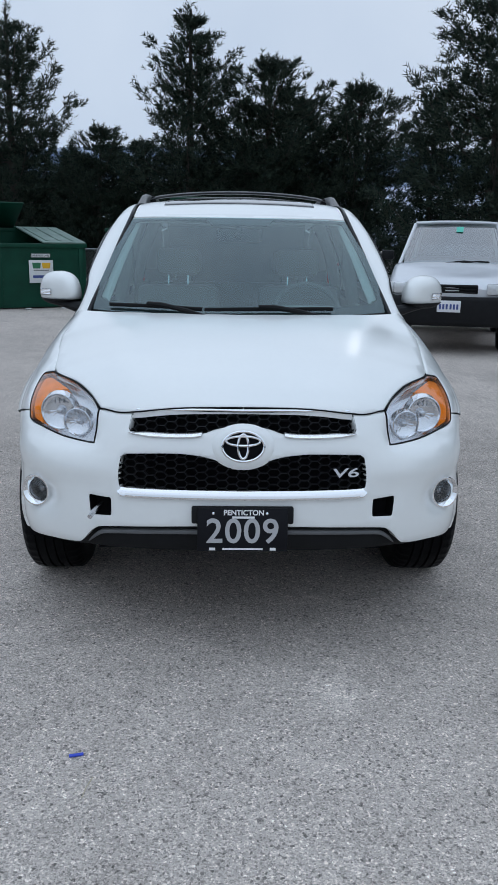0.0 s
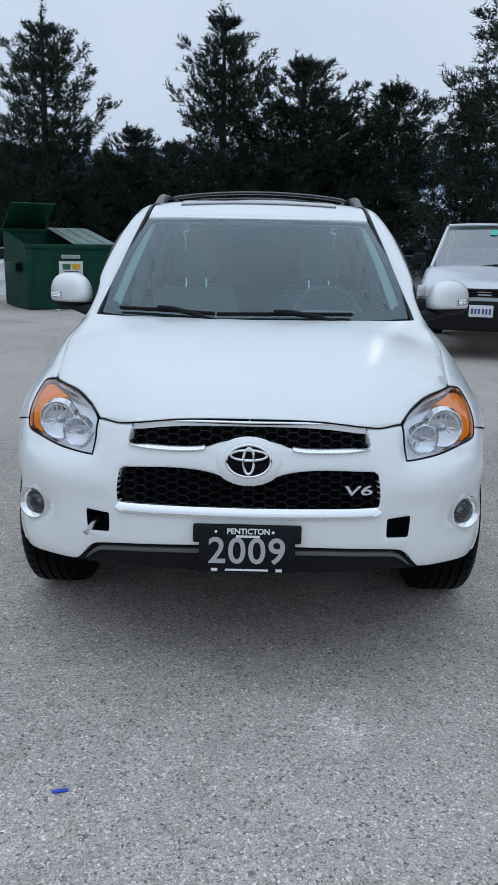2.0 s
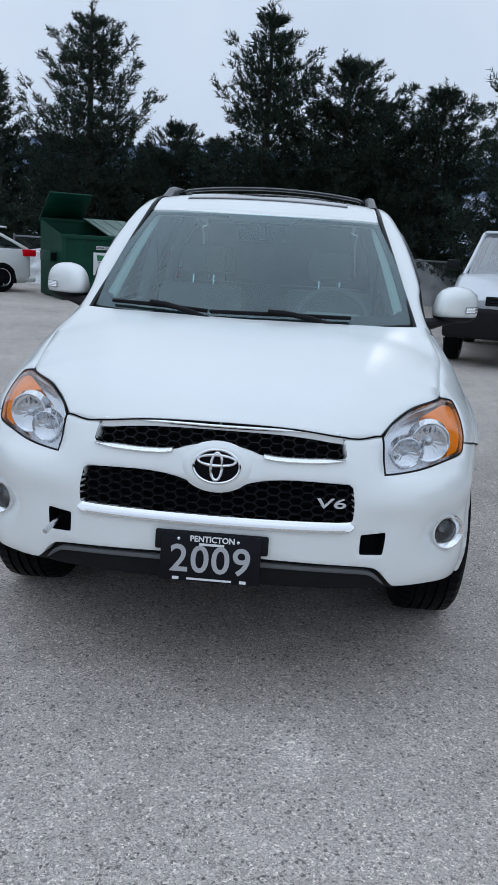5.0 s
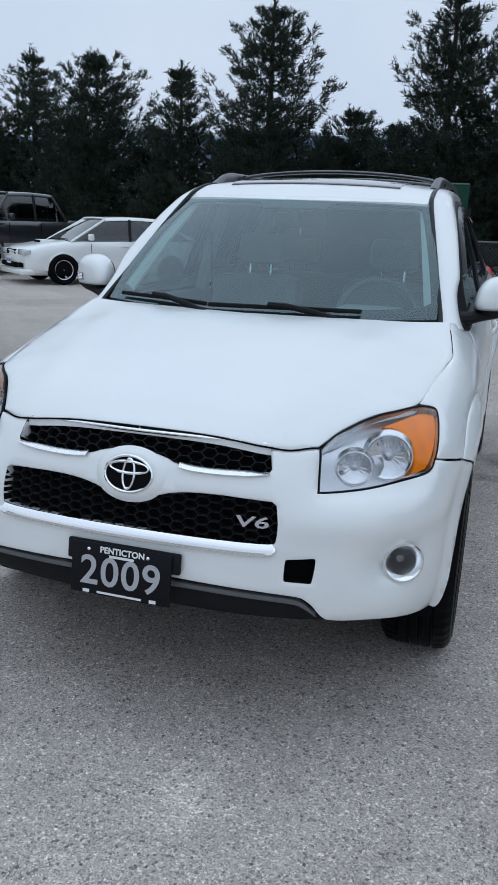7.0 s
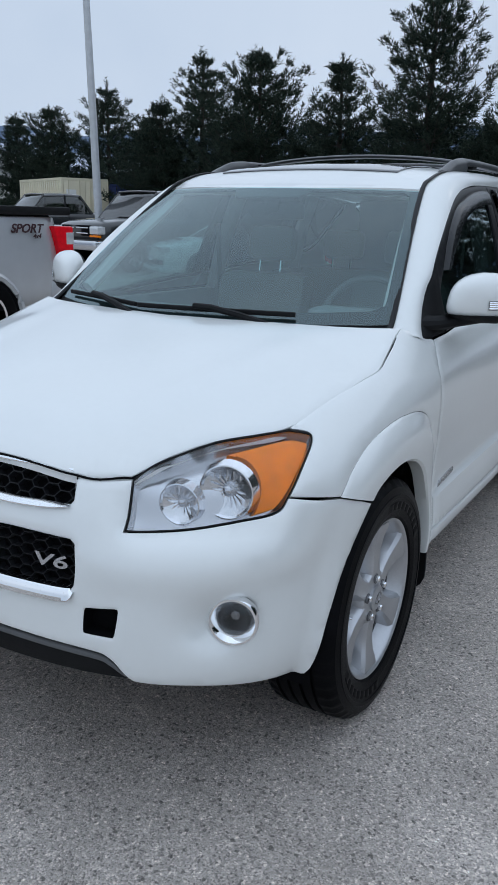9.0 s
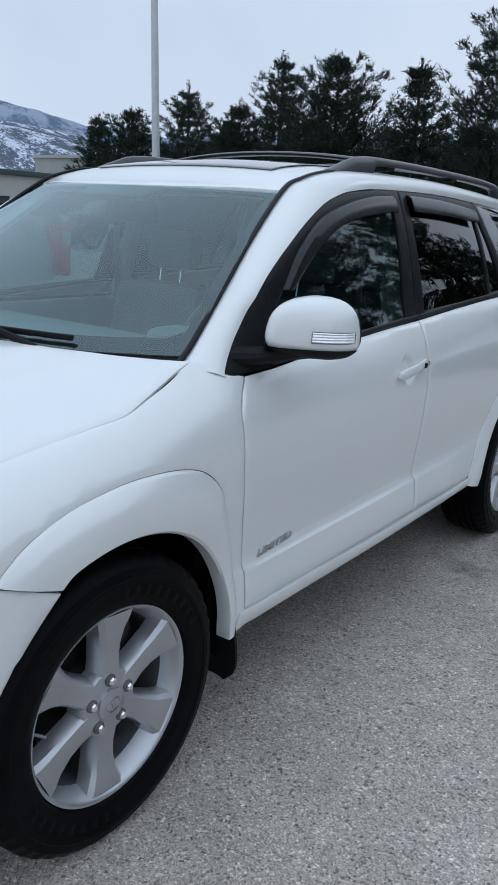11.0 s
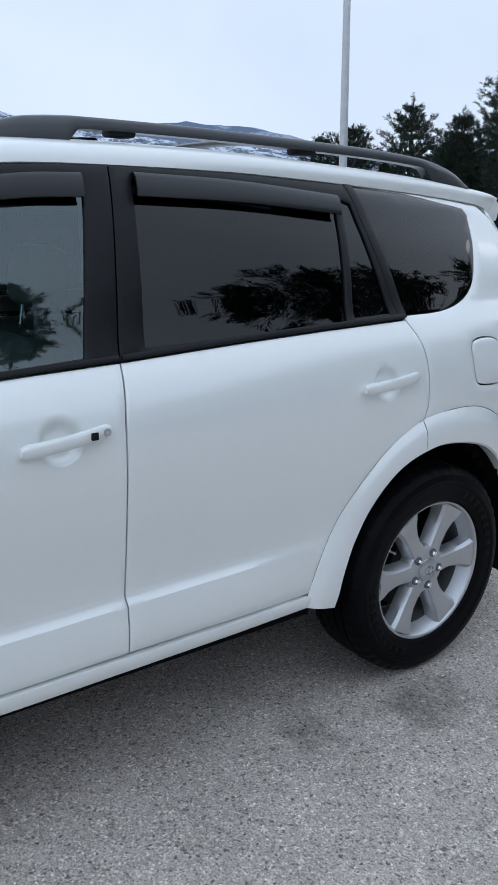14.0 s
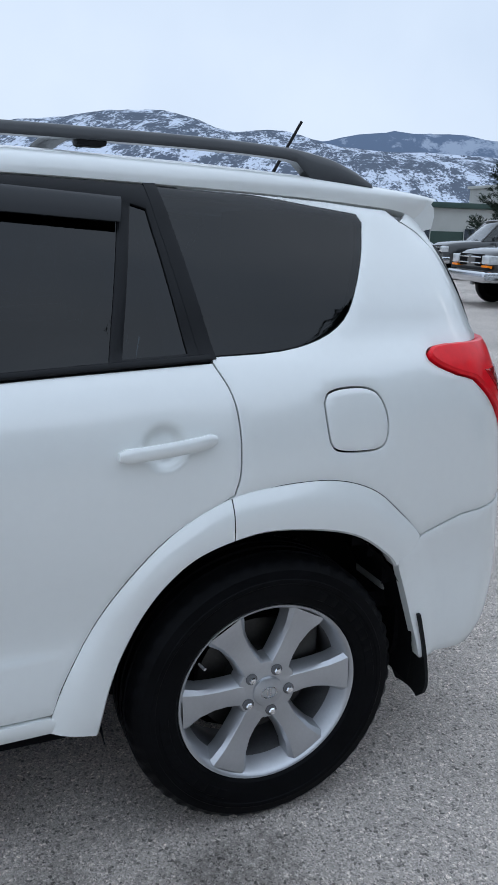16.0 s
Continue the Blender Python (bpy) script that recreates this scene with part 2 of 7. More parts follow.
def part(name, bm, mat, parent=None, label="", sharp=32):
    """Links a bmesh as one mesh object under a thing or a part."""
    me = bpy.data.meshes.new(name)
    bmesh.ops.recalc_face_normals(bm, faces=bm.faces)
    bm.to_mesh(me)
    bm.free()
    me.polygons.foreach_set("use_smooth", [True] * len(me.polygons))
    me.set_sharp_from_angle(angle=radians(sharp))
    me.materials.append(mat)
    ob = new(name, me)
    ob.parent = parent
    return tagged(ob, label) if label else ob


def thing(name, label, category, m=None, group=""):
    ob = new(name)
    ob.empty_display_size = 0.2
    if m is not None:
        ob.matrix_world = m
    return tagged(ob, label, category, group)


def box(bm, x0, x1, y0, y1, z0, z1, bevel=0.0, m=None, segments=2):
    made = bmesh.ops.create_cube(bm, size=1)["verts"]
    for v in made:
        v.co = Vector(((x0 + x1) / 2 + v.co.x * (x1 - x0), (y0 + y1) / 2 + v.co.y * (y1 - y0), (z0 + z1) / 2 + v.co.z * (z1 - z0)))
    if bevel:
        edges = list({e for v in made for e in v.link_edges})
        made = list({v for f in bmesh.ops.bevel(bm, geom=edges, offset=bevel, segments=segments, profile=0.5, affect="EDGES")["faces"] for v in f.verts} | {v for v in made if v.is_valid})
    if m is not None:
        bmesh.ops.transform(bm, matrix=m, verts=made)
    return made


def boxed(*dims, bevel=0.0, m=None):
    bm = bmesh.new()
    box(bm, *dims, bevel=bevel, m=m)
    return bm


def lathe(profile, steps=48, closed=False):
    """Verts and faces of a profile of (radius, axial) turned about the x axis."""
    k = len(profile)
    verts = [(a, r * math.cos(2 * math.pi * i / steps), r * math.sin(2 * math.pi * i / steps)) for i in range(steps) for r, a in profile]
    faces = []
    for i in range(steps):
        j = (i + 1) % steps
        for p in range(k if closed else k - 1):
            q = (p + 1) % k
            faces.append((i * k + p, i * k + q, j * k + q, j * k + p))
    return verts, faces


def tube(path, radius, sides=10, squash=1.0, caps=True):
    """A round bar along a line of points."""
    path = [Vector(p) for p in path]
    verts, faces = [], []
    for i, p in enumerate(path):
        d = (path[min(i + 1, len(path) - 1)] - path[max(i - 1, 0)]).normalized()
        a = d.cross(Vector((0, 0, 1)) if abs(d.z) < 0.9 else Vector((1, 0, 0))).normalized()
        b = a.cross(d)
        r = radius[i] if isinstance(radius, (list, tuple)) else radius
        for k in range(sides):
            t = 2 * math.pi * k / sides
            verts.append(p + a * (r * math.cos(t)) + b * (r * squash * math.sin(t)))
    for i in range(len(path) - 1):
        for k in range(sides):
            m = (k + 1) % sides
            faces.append((i * sides + k, i * sides + m, (i + 1) * sides + m, (i + 1) * sides + k))
    if caps:
        faces += [tuple(range(sides))[::-1], tuple(range((len(path) - 1) * sides, len(path) * sides))]
    return verts, faces


def spl(*pts, n=6):
    """A smooth open line through points."""
    p = np.array(pts, float)
    if len(p) < 3:
        return p
    ext = np.vstack([2 * p[0] - p[1], p, 2 * p[-1] - p[-2]])
    out = []
    for i in range(len(p) - 1):
        a, b, c, d = ext[i:i + 4]
        for t in np.arange(n) / n:
            out.append(0.5 * (2 * b + (c - a) * t + (2 * a - 5 * b + 4 * c - d) * t * t + (3 * b - a - 3 * c + d) * t ** 3))
    return np.vstack([out, p[-1:]])


def ring(*parts):
    """One closed outline from lines that follow one another."""
    out = []
    for p in parts:
        for q in np.atleast_2d(np.asarray(p, float)):
            if not out or np.hypot(*(q - out[-1])) > 1e-4:
                out.append(q)
    if np.hypot(*(out[0] - out[-1])) < 1e-4:
        out.pop()
    return np.array(out)


def dense(poly, step):
    out = []
    for a, b in zip(poly, np.roll(poly, -1, 0)):
        k = max(1, int(np.ceil(np.hypot(*(b - a)) / step)))
        out += [a + (b - a) * i / k for i in range(k)]
    return np.array(out)


def area(poly):
    x, y = poly.T
    return 0.5 * np.sum(x * np.roll(y, -1) - y * np.roll(x, -1))


def inset(poly, d):
    """The outline moved d inwards."""
    if area(poly) < 0:
        poly = poly[::-1]
    e = np.roll(poly, -1, 0) - poly
    e /= np.linalg.norm(e, axis=1, keepdims=True) + 1e-12
    n = np.stack([-e[:, 1], e[:, 0]], 1)
    m = n + np.roll(n, 1, 0)
    m /= np.maximum((m * n).sum(1, keepdims=True), 0.35)
    return poly + m * d


def within_outline(poly, pts):
    x, y = pts.T
    inside = np.zeros(len(pts), bool)
    for (ax, ay), (bx, by) in zip(poly, np.roll(poly, -1, 0)):
        hit = (ay > y) != (by > y)
        with np.errstate(divide="ignore", invalid="ignore"):
            inside ^= hit & (x < (bx - ax) * (y - ay) / (by - ay) + ax)
    return inside


def sheet(outline, mapper, step=0.03, rim=0.016, holes=(), gap=0.002, edge=0.0025, flip=False, mid=False, more=None):
    """A panel over an outline, carried onto a surface, with rounded and turned-in edges."""
    from mathutils.geometry import delaunay_2d_cdt
    rim_in = inset(dense(outline, step * 0.7), gap)
    if mid:
        rim_in[rim_in[:, 0] < 0.0035, 0] = 0.0
    loops = [rim_in] + [inset(dense(h, step * 0.7), -gap) for h in holes]
    pts, cons = [], []
    for lp in loops:
        k = len(pts)
        pts += list(lp)
        cons += [(k + i, k + (i + 1) % len(lp)) for i in range(len(lp))]
    lo, hi = rim_in.min(0), rim_in.max(0)
    gx, gy = np.meshgrid(np.arange(lo[0] + step / 2, hi[0], step), np.arange(lo[1] + step / 2, hi[1], step))
    grid = np.stack([gx.ravel(), gy.ravel()], 1)
    keep = within_outline(inset(rim_in, step * 0.45), grid)
    for h in loops[1:]:
        keep &= ~within_outline(inset(h, -step * 0.45), grid)
    soft = inset(rim_in, 0.006)
    extra = [soft[within_outline(rim_in, soft)]]
    for h in loops[1:]:
        extra.append(inset(h, -0.006))
    if edge:
        for e in extra:
            ok = within_outline(rim_in, e)
            for h in loops[1:]:
                ok &= ~within_outline(h, e)
            pts += list(e[ok])
    if more is not None:
        far = np.hypot(grid[:, None, 0] - more[None, :, 0], grid[:, None, 1] - more[None, :, 1]).min(1) > 0.015
        keep &= far
        pts += list(more)
    pts += list(grid[keep])
    v2, _, tris, *_ = delaunay_2d_cdt([Vector((float(a), float(b))) for a, b in pts], cons, [], 1, 1e-6)
    v2 = np.array([tuple(v) for v in v2])
    cent = v2[np.array([list(t) for t in tris])].mean(1)
    ok = within_outline(rim_in, cent)
    for h in loops[1:]:
        ok &= ~within_outline(h, cent)
    tris = [tuple(t) for t, k in zip(tris, ok) if k]
    count = {}
    for t in tris:
        for a, b in zip(t, t[1:] + t[:1]):
            count[(a, b)] = True
    border = [(a, b) for a, b in count if (b, a) not in count]
    if mid:
        border = [(a, b) for a, b in border if max(v2[a, 0], v2[b, 0]) > 1e-6]
    onb = sorted({i for e in border for i in e})
    out = np.zeros(len(v2))
    out[onb] = -edge
    p3 = mapper(v2[:, 0], v2[:, 1], out)
    faces = list(tris)
    verts = [tuple(p) for p in p3]
    if rim:
        low = mapper(v2[onb, 0], v2[onb, 1], np.full(len(onb), -rim))
        where = {i: len(verts) + k for k, i in enumerate(onb)}
        verts += [tuple(p) for p in low]
        faces += [(b, a, where[a], where[b]) for a, b in border]
    if flip:
        verts = [(-x, y, z) for x, y, z in verts]
        faces = [f[::-1] for f in faces]
    return verts, faces


def both_sides(name, outline, mapper, mat, parent, label="", **kw):
    made = []
    for flip in (False, True):
        v, f = sheet(outline, mapper, flip=flip, **kw)
        made.append(mesh_part(name, v, f, mat, parent, label))
    return made


def mirrored(verts, faces, weld=True):
    """A half and its mirror image as one mesh, welded along the middle."""
    verts = [tuple(map(float, v)) for v in verts]
    n = len(verts)
    where = {}
    out = list(verts)
    for i, (x, y, z) in enumerate(verts):
        if weld and abs(x) < 0.004:
            where[i] = i
            out[i] = (0.0, y, z)
        else:
            where[i] = len(out)
            out.append((-x, y, z))
    return out, list(faces) + [tuple(where[i] for i in f)[::-1] for f in faces]


def flipped(verts, faces):
    return [(-v[0], v[1], v[2]) for v in verts], [tuple(f)[::-1] for f in faces]


def writing(name, text, size, m, mat, parent=None, label="", depth=0.0015, shear=0.0, spacing=1.0, bold=0.0):
    """Raised lettering as a mesh."""
    cu = bpy.data.curves.new(name, "FONT")
    cu.body, cu.size, cu.extrude, cu.shear, cu.space_character = text, size, depth, shear, spacing
    cu.offset, cu.resolution_u = bold, 4
    cu.align_x, cu.align_y = "CENTER", "CENTER"
    tmp = bpy.data.objects.new(name, cu)
    scene.collection.objects.link(tmp)
    bpy.context.view_layer.update()
    me = bpy.data.meshes.new_from_object(tmp.evaluated_get(bpy.context.evaluated_depsgraph_get()))
    bpy.data.objects.remove(tmp)
    bpy.data.curves.remove(cu)
    me.transform(m)
    me.materials.clear()
    me.materials.append(mat)
    ob = new(name, me)
    ob.parent = parent
    return tagged(ob, label) if label else ob

# ---- the white sport utility vehicle ----
suv = thing("white_suv", "pearl-white compact sport utility vehicle parked on grey asphalt", "car")


def Y(*pts):
    """A line of (station, height), straight from point to point, as points of the skin."""
    p = np.array(pts, float)
    if len(p) > 1:
        p = np.vstack([p[0]] + [a + (b - a) * k / 6 for a, b in zip(p[:-1], p[1:]) for k in range(1, 7)])
    return np.stack([at_y(p[:, 0], p[:, 1]), p[:, 1]], 1)


def YS(*pts, n=5):
    """The same, bent smoothly through the points."""
    p = spl(*pts, n=n)
    return np.stack([at_y(p[:, 0], p[:, 1]), p[:, 1]], 1)


def step01(a, lo, hi):
    t = np.clip((a - lo) / (hi - lo), 0, 1)
    return t * t * (3 - 2 * t)


def dent(s, z):
    """Relief of the front bumper: a ledge under the lamps and a scoop round each fog lamp."""
    ledge = -0.024 * step01(z, 0.695, 0.735) * step01(s, 0.33, 0.41) * (1 - step01(s, 0.66, 0.80)) * (1 - step01(z, 0.755, 0.835))
    scoop = -0.040 * np.exp(-((s - 0.61) / 0.10) ** 2 - ((z - 0.515) / 0.052) ** 2)
    brow = 0.010 * step01(z, 0.58, 0.63) * (1 - step01(z, 0.66, 0.71)) * step01(s, 0.2, 0.35) * (1 - step01(s, 0.8, 0.95))
    y = skin(s, z)[..., 1]
    edge_out, edge_in = arch_out(z), arch_in(z)
    swell = 0.019 * step01((y - edge_out) / (edge_in - edge_out), 0.0, 0.7)
    return ledge + scoop + brow + swell


arch_out = curve((0.25, 0.455), (0.35, 0.478), (0.435, 0.500), (0.55, 0.524), (0.65, 0.550), (0.74, 0.588))
arch_in = curve((0.25, 0.495), (0.32, 0.517), (0.40, 0.543), (0.50, 0.590), (0.60, 0.662), (0.70, 0.742), (0.76, 0.79))


def front_skin(s, z, out=0.0):
    return skin(s, z, np.asarray(out) + dent(s, z))


# hood
hood_mid = curve((0.10, 0.83), (0.17, 0.862), (0.30, 0.93), (0.50, 0.985), (0.80, 1.045), (1.10, 1.095), (1.35, 1.125))
hood_rim = curve((0.10, 0.80), (0.19, 0.832), (0.246, 0.838), (0.33, 0.872), (0.43, 0.898), (0.58, 0.914), (0.74, 0.95), (0.93, 0.985), (1.02, 1.0), (1.10, 1.022), (1.2, 1.055), (1.30, 1.088), (1.35, 1.10))
hood_half = curve((0.10, 0.30), (0.19, 0.387), (0.246, 0.494), (0.33, 0.541), (0.43, 0.605), (0.50, 0.668), (0.58, 0.716), (0.74, 0.735), (0.93, 0.764), (1.02, 0.777), (1.35, 0.80))


def hood_top(x, y, out=0.0):
    x, y = np.broadcast_arrays(np.asarray(x, float), np.asarray(y, float))
    m, r = hood_mid(y), hood_rim(y)
    z = m - (m - r) * (np.abs(x) / hood_half(y)) ** 3.0 + np.asarray(out)
    # a soft ridge runs back from each end of the grille
    z = z + 0.007 * np.exp(-((np.abs(x) - (0.37 + 0.20 * (y - 0.2))) / 0.065) ** 2) * np.clip((y - 0.2) / 0.15, 0, 1) * np.clip((1.2 - y) / 0.3, 0, 1)
    return np.stack([x, y, z], -1)


hood_edge = np.vstack([spl((0.0, 0.168), (0.145, 0.170), (0.31, 0.182), (0.375, 0.195), (0.43, 0.212), (0.494, 0.248), n=4),
                       spl((0.541, 0.332), (0.605, 0.430), (0.668, 0.505), (0.716, 0.584), (0.744, 0.742), (0.7665, 0.93), (0.7778, 1.022), (0.7688, 1.10), (0.7572, 1.178), (0.7467, 1.24), (0.743, 1.287), n=5)])
hood_back = [(0.735 * u, 1.078 + 0.208 * u * u) for u in (0.9, 0.75, 0.55, 0.3, 0.0)]
half_line = [tuple(p) for p in hood_edge] + hood_back
hood_outline = np.array(half_line + [(-x, y) for x, y in half_line[::-1][1:-1]])
v, f = sheet(hood_outline, hood_top, step=0.032, rim=0.03, edge=0.004)
mesh_part("hood", v, f, PAINT, suv)
for sx in (1, -1):
    line = [hood_top(np.array(x + 0.0015), np.array(y - 0.001), np.array(-0.006 - 0.004 * min(max((y - 0.9) / 0.2, 0), 1))) * np.array([sx, 1, 1]) for x, y in hood_edge]
    mesh_part("hood_gap", *tube(line, [0.0026 - 0.001 * min(max((y - 0.5) / 0.4, 0), 1) for x, y in hood_edge], 6), DARK_INSIDE, suv)

# front bumper, one piece over the nose with its openings
lamp_low = [(0.371, 0.728), (0.513, 0.738), (0.649, 0.750), (0.741, 0.757), (0.772, 0.785)]
arch_front = YS((0.745, 0.703), (0.700, 0.65), (0.655, 0.59), (0.606, 0.52), (0.562, 0.445), (0.534, 0.375), (0.518, 0.322))
upper_low = [(0.0, 0.800), (0.028, 0.797), (0.052, 0.788), (0.080, 0.775), (0.156, 0.772), (0.262, 0.775)]
lower_top = [(0.0, 0.672), (0.022, 0.676), (0.05, 0.692), (0.085, 0.702), (0.143, 0.705), (0.255, 0.698)]
lower_low = [(0.0, 0.583), (0.1, 0.584), (0.243, 0.587)]
bumper_low = [(0.885, 0.312), (0.747, 0.335), (0.562, 0.362), (0.42, 0.372), (0.385, 0.385), (0.341, 0.430), (0.285, 0.446), (0.063, 0.46), (0.0, 0.462)]
bumper_outline = ring(spl(*upper_low), [(0.268, 0.782), (0.273, 0.824)], spl((0.285, 0.829), (0.328, 0.827), (0.404, 0.832)), [(0.371, 0.728)], spl(*lamp_low[1:]),
                      Y((0.522, 0.767), (0.60, 0.752), (0.68, 0.728), (0.745, 0.703)), arch_front, spl(*bumper_low), spl(*lower_low), [(0.248, 0.594), (0.262, 0.690)], spl(*lower_top[::-1]))
tow_hole = ring(spl((0.283, 0.488), (0.279, 0.494), (0.279, 0.540), (0.284, 0.546), n=3), spl((0.345, 0.551), (0.352, 0.545), (0.347, 0.491), (0.341, 0.485), n=3))
fog_mid = (0.668, 0.522)
fog_hole = np.array([(fog_mid[0] + 0.054 * math.cos(a), fog_mid[1] + 0.052 * math.sin(a)) for a in np.linspace(0, 2 * np.pi, 28, endpoint=False)])
v, f = sheet(bumper_outline, front_skin, step=0.024, rim=0.035, holes=[tow_hole, fog_hole], mid=True)
v, f = mirrored(v, f)
bumper = mesh_part("front_bumper", v, f, PAINT, suv)

# fenders
hood_line = YS((0.585, 0.914), (0.742, 0.95), (0.93, 0.985), (1.022, 1.0), (1.10, 1.024), (1.178, 1.048), (1.24, 1.072), (1.287, 1.090))
door_front = [(1.432, 1.045), (1.385, 1.0), (1.360, 0.95), (1.362, 0.87), (1.368, 0.79), (1.390, 0.64), (1.405, 0.50), (1.410, 0.402)]
flare_f_out = [(0.602, 0.754), (0.675, 0.808), (0.785, 0.850), (0.92, 0.875), (1.02, 0.879), (1.12, 0.870), (1.205, 0.842), (1.272, 0.780), (1.315, 0.67), (1.346, 0.55), (1.366, 0.44), (1.374, 0.345)]
lamp_outer = [(0.784, 0.912), (0.838, 0.902), (0.852, 0.888), (0.834, 0.858), (0.772, 0.785)]
fender_outline = ring(hood_line, Y((1.287, 1.090), (1.335, 1.080), (1.385, 1.055)), YS(*door_front, n=3), Y((1.385, 0.345)), YS(*flare_f_out[::-1], n=4), Y((0.522, 0.771)), spl(*lamp_outer[::-1]))
both_sides("fender", fender_outline, skin, PAINT, suv)

# doors
sill_line = [(1.410, 0.402), (1.7, 0.404), (2.1, 0.408), (2.447, 0.412)]
b_line = [(2.447, 0.412), (2.449, 0.50), (2.450, 0.585), (2.450, 0.68), (2.449, 0.75), (2.450, 0.955), (2.456, 1.02), (2.473, 1.122)]
belt_line = [(2.473, 1.122), (2.25, 1.110), (2.02, 1.094), (1.75, 1.070), (1.55, 1.052), (1.432, 1.045)]
def bowl(y0, z0):
    """The skin with a finger cup behind a door handle."""
    def f(s, z, out=0.0):
        p = skin(s, z)
        d = np.hypot(p[..., 1] - y0, (p[..., 2] - z0) * 1.02) / 0.056
        return skin(s, z, np.asarray(out) - 0.020 * (1 - step01(d, 0.55, 1.0)))
    return f


def bowl_points(y0, z0):
    """Close-set points round a finger cup."""
    p = np.array([(y0 + r * math.cos(a), z0 + r * math.sin(a)) for r in (0.012, 0.024, 0.031, 0.037, 0.043, 0.049, 0.056, 0.062) for a in np.linspace(0, 2 * np.pi, 28, endpoint=False)])
    return np.stack([at_y(p[:, 0], p[:, 1]), p[:, 1]], 1)


def crease_points(y0, y1):
    """Close-set rows along the crease above the sill."""
    p = np.array([(y, z + 0.024 * (y - 2.35)) for z in (0.516, 0.527, 0.534, 0.541, 0.548, 0.556, 0.567) for y in np.arange(y0, y1, 0.018)])
    return np.stack([at_y(p[:, 0], p[:, 1]), p[:, 1]], 1)


door_outline = ring(YS(*door_front, n=3), Y(*sill_line), YS(*b_line, n=3), Y(*belt_line))
both_sides("front_door", door_outline, bowl(2.292, 0.970), PAINT, suv, step=0.018, more=np.vstack([bowl_points(2.292, 0.970), crease_points(1.43, 2.43)]))
flare_r_out = [(3.022, 0.37), (3.072, 0.495), (3.17, 0.66), (3.298, 0.80), (3.44, 0.880), (3.578, 0.899), (3.72, 0.893), (3.835, 0.853), (3.925, 0.78), (4.0, 0.705), (4.05, 0.61), (4.085, 0.50), (4.105, 0.37)]
c_line = [(3.455, 0.888), (3.470, 0.94), (3.471, 1.035), (3.460, 1.11), (3.428, 1.178)]
belt_rear = [(3.428, 1.178), (3.1, 1.162), (2.81, 1.145), (2.473, 1.122)]
rear_outline = ring(Y(*b_line[::-1]), Y((2.447, 0.412), (3.035, 0.41)), YS((3.04, 0.415), *flare_r_out[1:5], n=4), YS(*c_line, n=4), Y(*belt_rear))
both_sides("rear_door", rear_outline, bowl(3.296, 1.010), PAINT, suv, step=0.018, more=np.vstack([bowl_points(3.296, 1.010), crease_points(2.49, 3.06)]))


# the quarter panels and the tail
def tail_s(r, z):
    """r from 0 where the side ends to 1 at the tail's middle."""
    z = np.asarray(z, float)
    return 1.3 + (tail(z) - 0.30 - 1.0) + 0.5 * np.asarray(r)


def R(*pts):
    p = np.array(pts, float)
    return np.stack([tail_s(p[:, 0], p[:, 1]), p[:, 1]], 1)


quarter_win = [(3.425, 1.190), (3.60, 1.197), (3.71, 1.220), (3.785, 1.262), (3.83, 1.33), (3.875, 1.43), (3.895, 1.492), (3.885, 1.512), (3.60, 1.548), (3.345, 1.558)]
q_hole = ring(YS(*quarter_win[:7], n=3), Y(*quarter_win[7:]), Y(quarter_win[-1], quarter_win[0]))
lamp_tip = YS((4.035, 1.145), (4.008, 1.163), (4.005, 1.178), (4.022, 1.190), (4.065, 1.196), n=3)
lamp_side = spl(*R((0.06, 1.110), (0.17, 1.045), (0.27, 0.985), (0.40, 0.925)), n=3)
bumper_seam = [(4.0, 0.705), (4.06, 0.725), (4.13, 0.745)]
quarter_outline = ring(YS(*c_line, n=4), Y((3.336, 1.562), (3.6, 1.553), (3.80, 1.543), (3.97, 1.528)), R((0.10, 1.50), (0.20, 1.47), (0.30, 1.42), (0.38, 1.33), (0.44, 1.20)),
                       R((0.44, 1.198), (0.05, 1.197)), lamp_tip[::-1], lamp_side, R((0.48, 0.90), (0.55, 0.80), (0.30, 0.765)),
                       Y(*bumper_seam[::-1]), YS(*flare_r_out[4:10][::-1], n=4))
fuel_hole = YS((3.688, 1.080), (3.703, 1.103), (3.75, 1.112), (3.81, 1.108), (3.845, 1.085), (3.866, 1.03), (3.862, 0.978), (3.83, 0.958), (3.74, 0.962), (3.706, 0.98), (3.693, 1.03), (3.688, 1.080))[:-1]
for flip in (False, True):
    v, f = sheet(quarter_outline, skin, holes=[q_hole] + ([fuel_hole] if not flip else []), flip=flip)
    mesh_part("quarter_panel", v, f, PAINT, suv)
v, f = sheet(fuel_hole, skin, gap=0.003, step=0.02)
mesh_part("fuel_door", v, f, PAINT, suv)
gate_outline = ring(R((0.10, 1.50), (0.20, 1.47), (0.30, 1.42), (0.38, 1.33), (0.44, 1.20), (0.62, 1.12), (0.66, 0.93), (0.60, 0.80), (1.0, 0.80)), R(*[(1.0, z) for z in np.linspace(0.82, 1.54, 19)]), R((1.0, 1.56), (0.6, 1.56), (0.3, 1.54)))
v, f = sheet(gate_outline, skin, step=0.04)
v, f = mirrored(v, f, weld=False)
gate = mesh_part("tailgate", v, f, PAINT, suv)
pane = ring(R((0.42, 1.23)), R(*[(r, 1.22) for r in (0.6, 0.8, 1.0)]), R(*[(1.0, z) for z in np.linspace(1.24, 1.44, 8)]), R((1.0, 1.46), (0.7, 1.46), (0.38, 1.44), (0.38, 1.38)))
